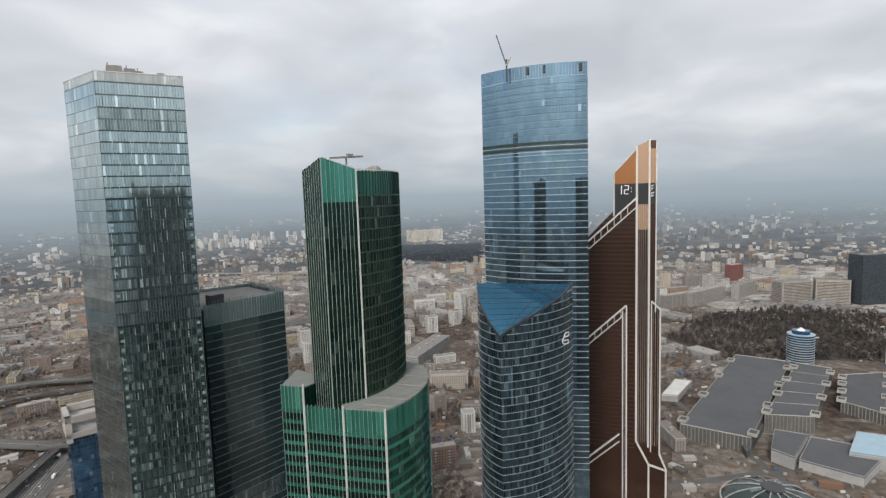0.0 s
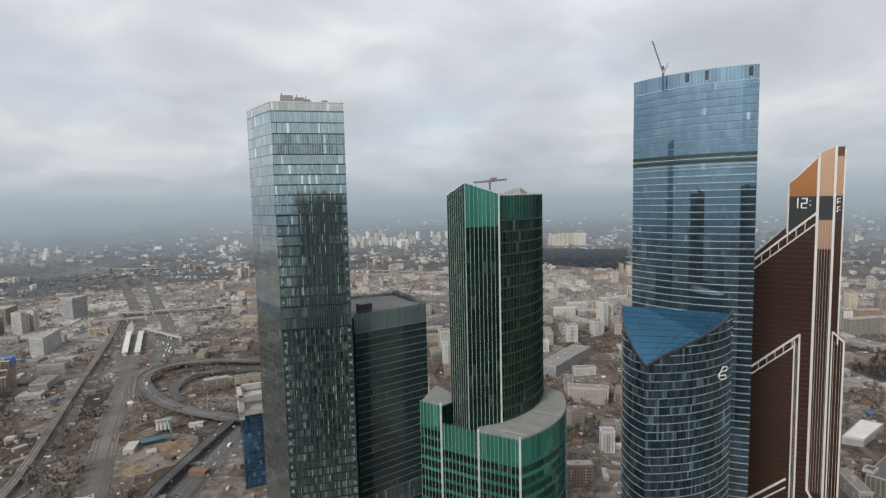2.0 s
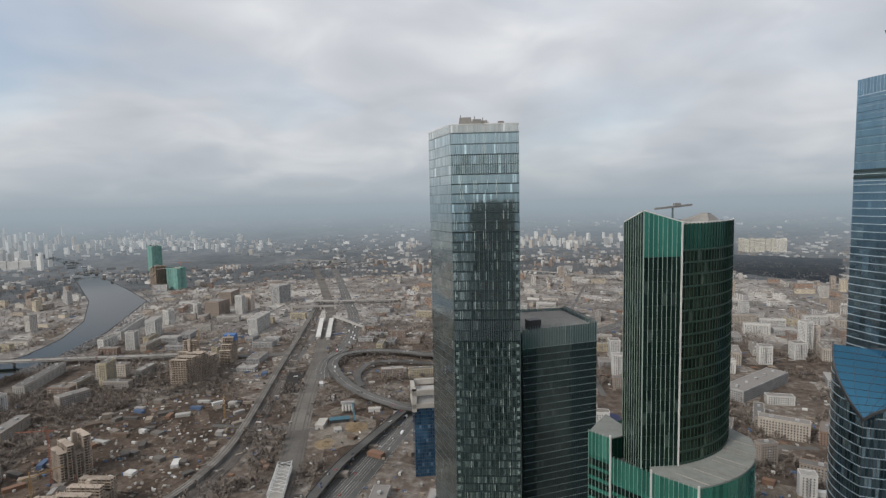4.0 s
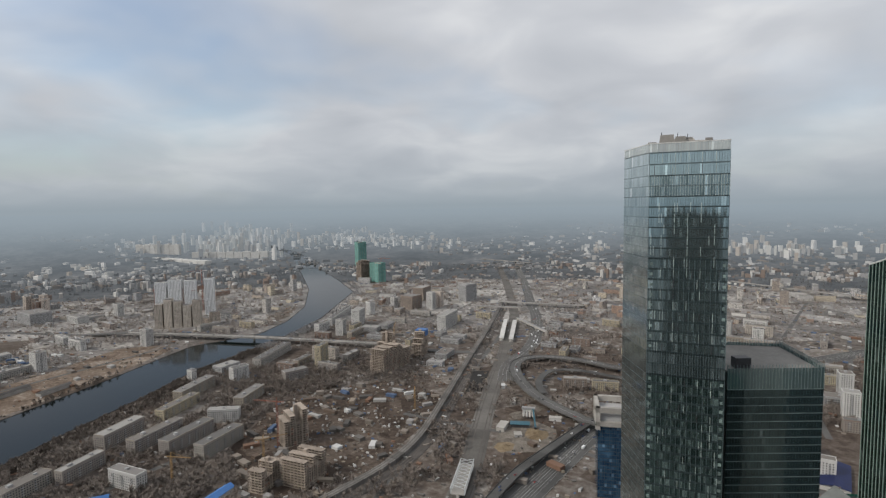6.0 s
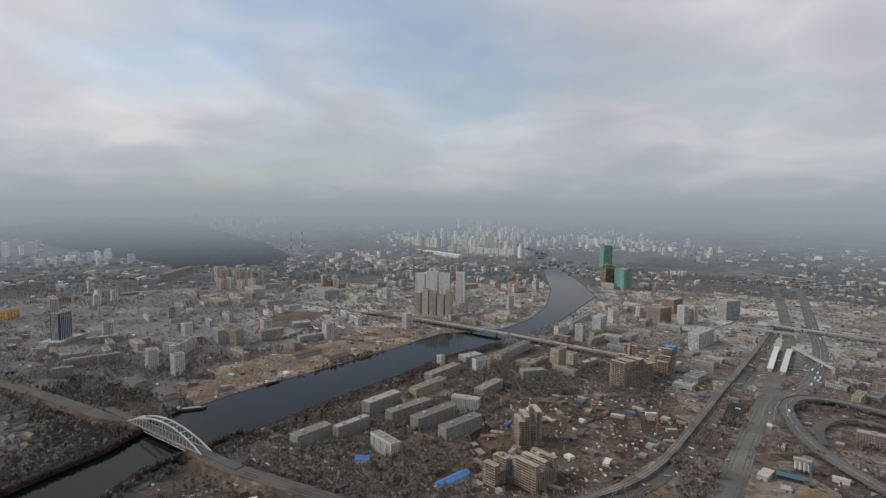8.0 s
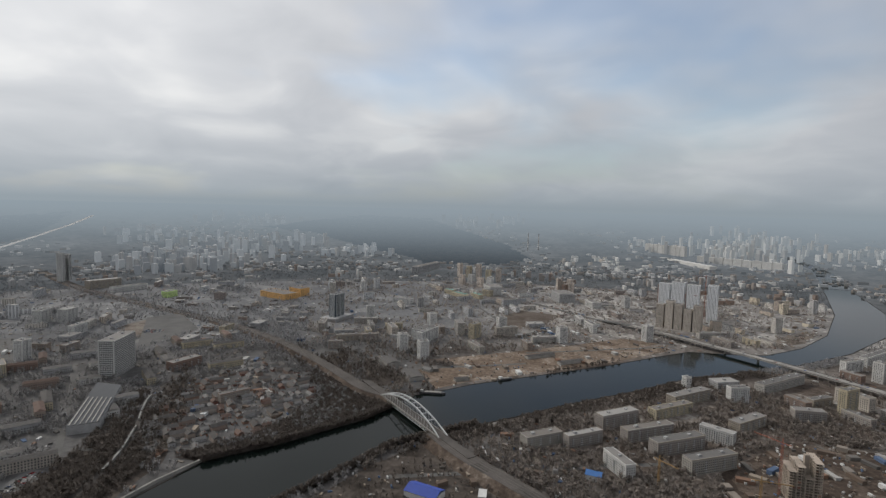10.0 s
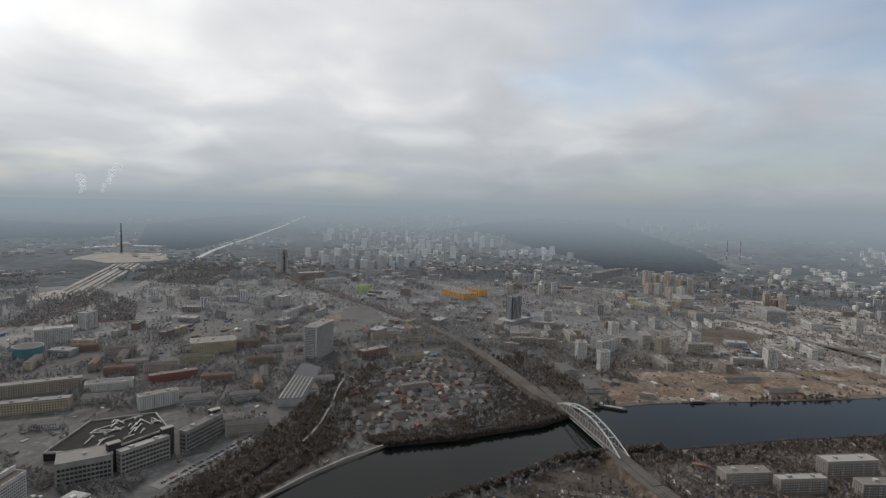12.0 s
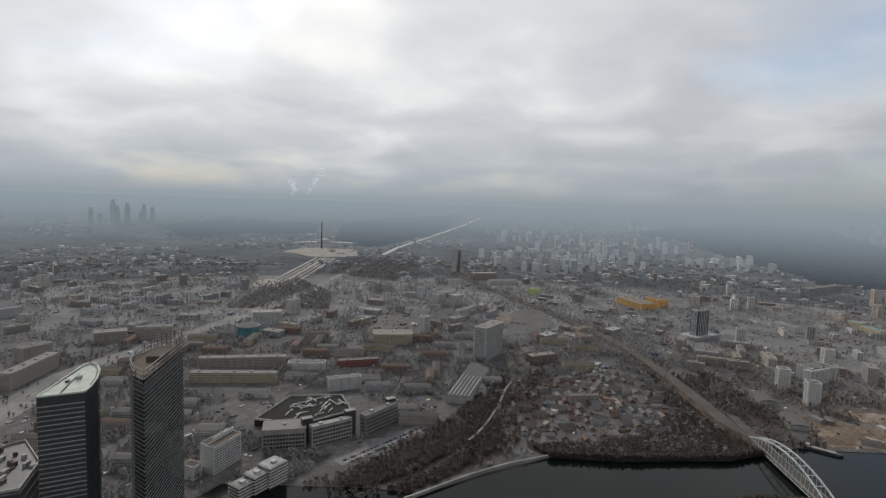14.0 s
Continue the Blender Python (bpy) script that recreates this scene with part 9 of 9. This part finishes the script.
                tagged(ob, "car parked on the grey yard", group="parked cars")


CAR_PAINTS = [plain("car_white", (0.65, 0.65, 0.65), 0.3, scale=1.0, spread=0.05), plain("car_black", (0.02, 0.02, 0.022), 0.3, scale=1.0), plain("car_silver", (0.35, 0.36, 0.37), 0.35, 0.5, scale=1.0, spread=0.05),
              plain("car_red", (0.32, 0.03, 0.03), 0.3, scale=1.0, spread=0.1), plain("car_blue", (0.04, 0.08, 0.2), 0.3, scale=1.0, spread=0.1)]
def old_quarter():
    """Small houses with pitched roofs, close together behind the river wood."""
    rng = random.Random(57)
    walls = (BRICK_WALL, GREY_WALL, BRICK_WALL, TOWN_BRICK)
    kinds = []
    for wall, roof, lx, ly, h in ((walls[0], RUST_ROOF, 13, 9, 4.5), (walls[1], GREY_ROOF, 16, 9, 5.5), (walls[2], GREY_ROOF, 10, 8, 3.5), (walls[3], DARK_ROOF, 22, 11, 7.0), (walls[1], PALE_ROOF, 18, 8, 4.0)):
        t = thing("small_house", 0, 0, 0, "small old house with a pitched sheet roof among bare trees", "house", "old quarter houses")
        part("wall", Shape().box(0, 0, 0, h, lx, ly), wall, t)
        win = Shape()
        plan = rect(0, 0, lx, ly, 0)
        for side in range(4):
            facade(win, plan, side, 0, h, 3.2, 1.2, 2.8, 1.4)
        part("window_grid", win, WINDOW, t, kind="stuff")
        x, y, top = lx / 2 + 0.5, ly / 2 + 0.5, h + ly * 0.32
        ridge = Shape()
        ridge.v = [(-x, -y, h), (x, -y, h), (x, y, h), (-x, y, h), (-x, 0, top), (x, 0, top)]
        ridge.f = [(0, 1, 5, 4), (2, 3, 4, 5), (1, 2, 5), (3, 0, 4), (3, 2, 1, 0)]
        top_part = part("pitched_roof", ridge, roof, t)
        part("chimney", Shape().box(lx * 0.2, 0.8, h + 1, top + 1.1, 0.9, 0.9), BRICK_WALL, top_part)
        kinds.append([t, False])
    for i in range(-1185, -745, 21):
        for j in range(-295, -45, 17):
            x, y = i + rng.uniform(-4, 4), j + rng.uniform(-4, 4)
            if not inside(x, y, OLD_QUARTER) or rng.random() < 0.22 or away(x, y, SPUR_RAIL) < 14 or away(x, y, RAIL_LINE) < 30:
                continue
            kind = rng.choice(kinds)
            m = pose(x, y, 0, 0, 0, 28 + rng.choice((0, 90)) + rng.uniform(-8, 8))
            if kind[1]:
                copy_thing(kind[0], m)
            else:
                kind[0].matrix_basis, kind[1] = m, True


def west_rows():
    """Rows of long town houses and works behind the factory, with tree-lined streets between."""
    rng = random.Random(83)
    kinds = []
    for wall, roof, lx, ly, h in ((STALIN_WALL, DARK_ROOF, 58, 13, 15), (GREY_WALL, GREY_ROOF, 44, 16, 11), (TOWN_BRICK, RUST_ROOF, 50, 13, 14), (YELLOW_WALL, DARK_ROOF, 64, 14, 13), (WHITE_WALL, GREY_ROOF, 36, 18, 9)):
        t = thing("town_house", 0, 0, 0, "long plastered town house with a low sheet roof", "building", "west town houses")
        part("wall", Shape().box(0, 0, 0, h, lx, ly), wall, t)
        win = Shape()
        plan = rect(0, 0, lx, ly, 0)
        for side in range(4):
            facade(win, plan, side, 0, h, 3.5, 1.5, 3.2, 1.9)
        part("window_grid", win, WINDOW, t, kind="stuff")
        x, y = lx / 2 + 0.4, ly / 2 + 0.4
        cap = Shape().solid([(-x, -y, h), (x, -y, h), (x, y, h), (-x, y, h)], [(-x + 4, -0.6, h + 2.4), (x - 4, -0.6, h + 2.4), (x - 4, 0.6, h + 2.4), (-x + 4, 0.6, h + 2.4)])
        part("hipped_roof", cap, roof, t)
        kinds.append([t, False, math.hypot(lx, ly) / 2])
    way = Vector((-0.875, -0.485))
    side = Vector((0.485, -0.875))
    for row in range(18):
        u = 540 + row * 47
        v = -420 + rng.uniform(0, 40)
        while v < 620:
            across = rng.random() < 0.72
            place = way * (u + rng.uniform(-5, 5)) + side * v
            v += 68 if across else 40
            if not free(place.x, place.y, 14) or any(math.hypot(place.x - a, place.y - b) < r + 16 for a, b, r in TALL) or any(inside(place.x, place.y, w) for w in BELTS + WOODS) or yaw_of(place.x, place.y) < 96:
                continue
            kind = rng.choice(kinds)
            TALL.append((place.x, place.y, kind[2]))
            m = pose(place.x, place.y, 0, 0, 0, -61 + (0 if across else 90) + rng.uniform(-2, 2))
            if kind[1]:
                copy_thing(kind[0], m)
            else:
                kind[0].matrix_basis, kind[1] = m, True


RUST_ROOF = plain("rusty_sheet_roof", (0.105, 0.072, 0.06), 0.8, scale=0.3, spread=0.35)
GREY_ROOF = plain("grey_slate_roof", (0.105, 0.10, 0.096), 0.8, scale=0.3, spread=0.3)
DARK_ROOF = plain("dark_felt_roof", (0.08, 0.075, 0.072), 0.85, scale=0.3, spread=0.3)
PALE_ROOF = plain("pale_sheet_roof", (0.15, 0.147, 0.143), 0.9, scale=0.3, spread=0.25)


def riverside():
    wall = Shape()
    line = spaced([(-545, -284), (-558, -277), (-628, -244), (-680, -213), (-733, -171)], 20)
    ribbon(wall, line, 2.6, 0.0, 4.2)
    tagged(part("quay_wall", wall, GREY_DECK), "pale concrete quay wall along the river", "quay", kind="structure")
    tagged(part("square", Shape().prism(SQUARE, 0.05, 0.3), PALE_YARD), "pale paved square with parked cars", "square", kind="structure")
    tagged(part("yard", Shape().prism([(-590, -408), (-720, -362), (-712, -345), (-585, -388)], 0.05, 0.3), ASPHALT), "grey car park beside the factory", "car park", kind="structure")
    for x, y, yaw, n in ((-943, 150, 76, 46), (-1006, 300, 104, 30)):
        t = thing("barge", x, y, 0.4, "flat grey barge moored at the bank", "barge", "barges")
        c, s = math.cos(radians(yaw)), math.sin(radians(yaw))
        at = lambda u, v: (x + c * u - s * v, y + s * u + c * v)
        half = n / 2
        part("hull", Shape().prism([at(-half, -4.5), at(half - 5, -4.5), at(half, 0), at(half - 5, 4.5), at(-half, 4.5)], 0.4, 3.4), STEEL_DARK, t)
        part("hold", Shape().prism([at(-half + 9, -3.4), at(half - 8, -3.4), at(half - 8, 3.4), at(-half + 9, 3.4)], 3.3, 4.3), GREY_DECK, t)
        part("cabin", Shape().prism([at(-half + 1.5, -3), at(-half + 7, -3), at(-half + 7, 3), at(-half + 1.5, 3)], 3.4, 7.4), WHITE_WALL, t)
    blue_shed(-613, 92, 40, 24, 52, 12, plain("royal_blue_sheet", (0.022, 0.055, 0.30), 0.55, scale=0.15, spread=0.2), "warehouse with a deep royal-blue sheet-metal roof")
    TALL.append((-613, 92, 26))
    for x, y, lx, ly, yaw, h, roof in SHEDS:
        t = thing("shed", x, y, 0, "low grey warehouse with a shallow roof near the quay", "shed", "quay sheds")
        part("wall", Shape().box(x, y, 0, h, lx, ly, yaw), FACTORY_WALL, t)
        o, i = rect(x, y, lx + 1, ly + 1, yaw), rect(x, y, lx + 1, 1.0, yaw)
        part("roof", Shape().solid([(*p, h) for p in o], [(*p, h + 2.2) for p in i]), roof, t)
        TALL.append((x, y, lx / 2))


SHEDS = ((-1129, 88, 46, 26, 20, 9, GREY_ROOF), (-1040, 124, 52, 30, 15, 7, GREY_ROOF), (-1075, 160, 22, 12, 40, 5, PALE_ROOF), (-1010, 215, 26, 12, 100, 5, DARK_ROOF), (-1100, 470, 60, 12, 105, 6, GREY_ROOF), (-1150, 420, 70, 14, 105, 6, DARK_ROOF))
PALE_YARD = plain("worn_pale_asphalt", (0.095, 0.094, 0.092), 0.9, scale=0.03, spread=0.3)
riverside()
for k, plan in enumerate(BELTS + WOODS[:5] + [NEAR_BANK]):
    tagged(part("woodland_floor", Shape().prism(plan, -0.3, 0.02 + 0.006 * k), LITTER), "dark leaf litter below the bare trees", "ground", kind="structure")
ROOM = clearance()
def steam():
    """White steam of a far power station, over the skyline."""
    m, tree, shader = material("self_lit_steam")
    clear = tree.nodes.new("ShaderNodeBsdfTransparent")
    mix = tree.nodes.new("ShaderNodeMixShader")
    shader.inputs["Base Color"].default_value = (0.8, 0.8, 0.8, 1.0)
    shader.inputs["Roughness"].default_value = 1.0
    # Emission whitens the plume in place of scattered daylight.
    shader.inputs["Emission Color"].default_value = (0.55, 0.57, 0.58, 1.0)
    shader.inputs["Emission Strength"].default_value = 0.6
    mix.inputs[0].default_value = 0.11
    tree.links.new(clear.outputs[0], mix.inputs[1])
    tree.links.new(shader.outputs[0], mix.inputs[2])
    tree.links.new(mix.outputs[0], tree.nodes["Material Output"].inputs[0])
    rng = random.Random(6)
    for (ax, ay, az), (bx, by, bz), n in STEAM:
        shape = Shape()
        for k in range(n):
            u = k / (n - 1)
            c = Vector((ax, ay, az)).lerp(Vector((bx, by, bz)), u) + Vector((rng.uniform(-14, 14), rng.uniform(-14, 14), rng.uniform(-8, 8)))
            r = 16 + 16 * u + rng.uniform(-4, 4)
            rows = [[c + Vector((math.cos(a) * math.cos(e), math.sin(a) * math.cos(e), math.sin(e))) * r * (1 + 0.25 * noise.noise(Vector((a, e, k)) * 1.7)) for a in [2 * math.pi * i / 12 for i in range(12)]] for e in (-1.4, -0.8, -0.25, 0.25, 0.8, 1.4)]
            for low, high in zip(rows, rows[1:]):
                for i in range(12):
                    shape.quad(low[i], low[(i + 1) % 12], high[(i + 1) % 12], high[i])
        tagged(part("backdrop_steam", shape, m, smooth=True), "white steam plume rising on the skyline", "distance", kind="structure")


STEAM = (((-3508, -3185, 345), (-3513, -3178, 440), 4), ((-3593, -3090, 350), (-3654, -3018, 525), 6))
steam()
fill_town()
old_quarter()
west_rows()
clutter()
traffic()
suburbs()
woodland()
bare_trees()
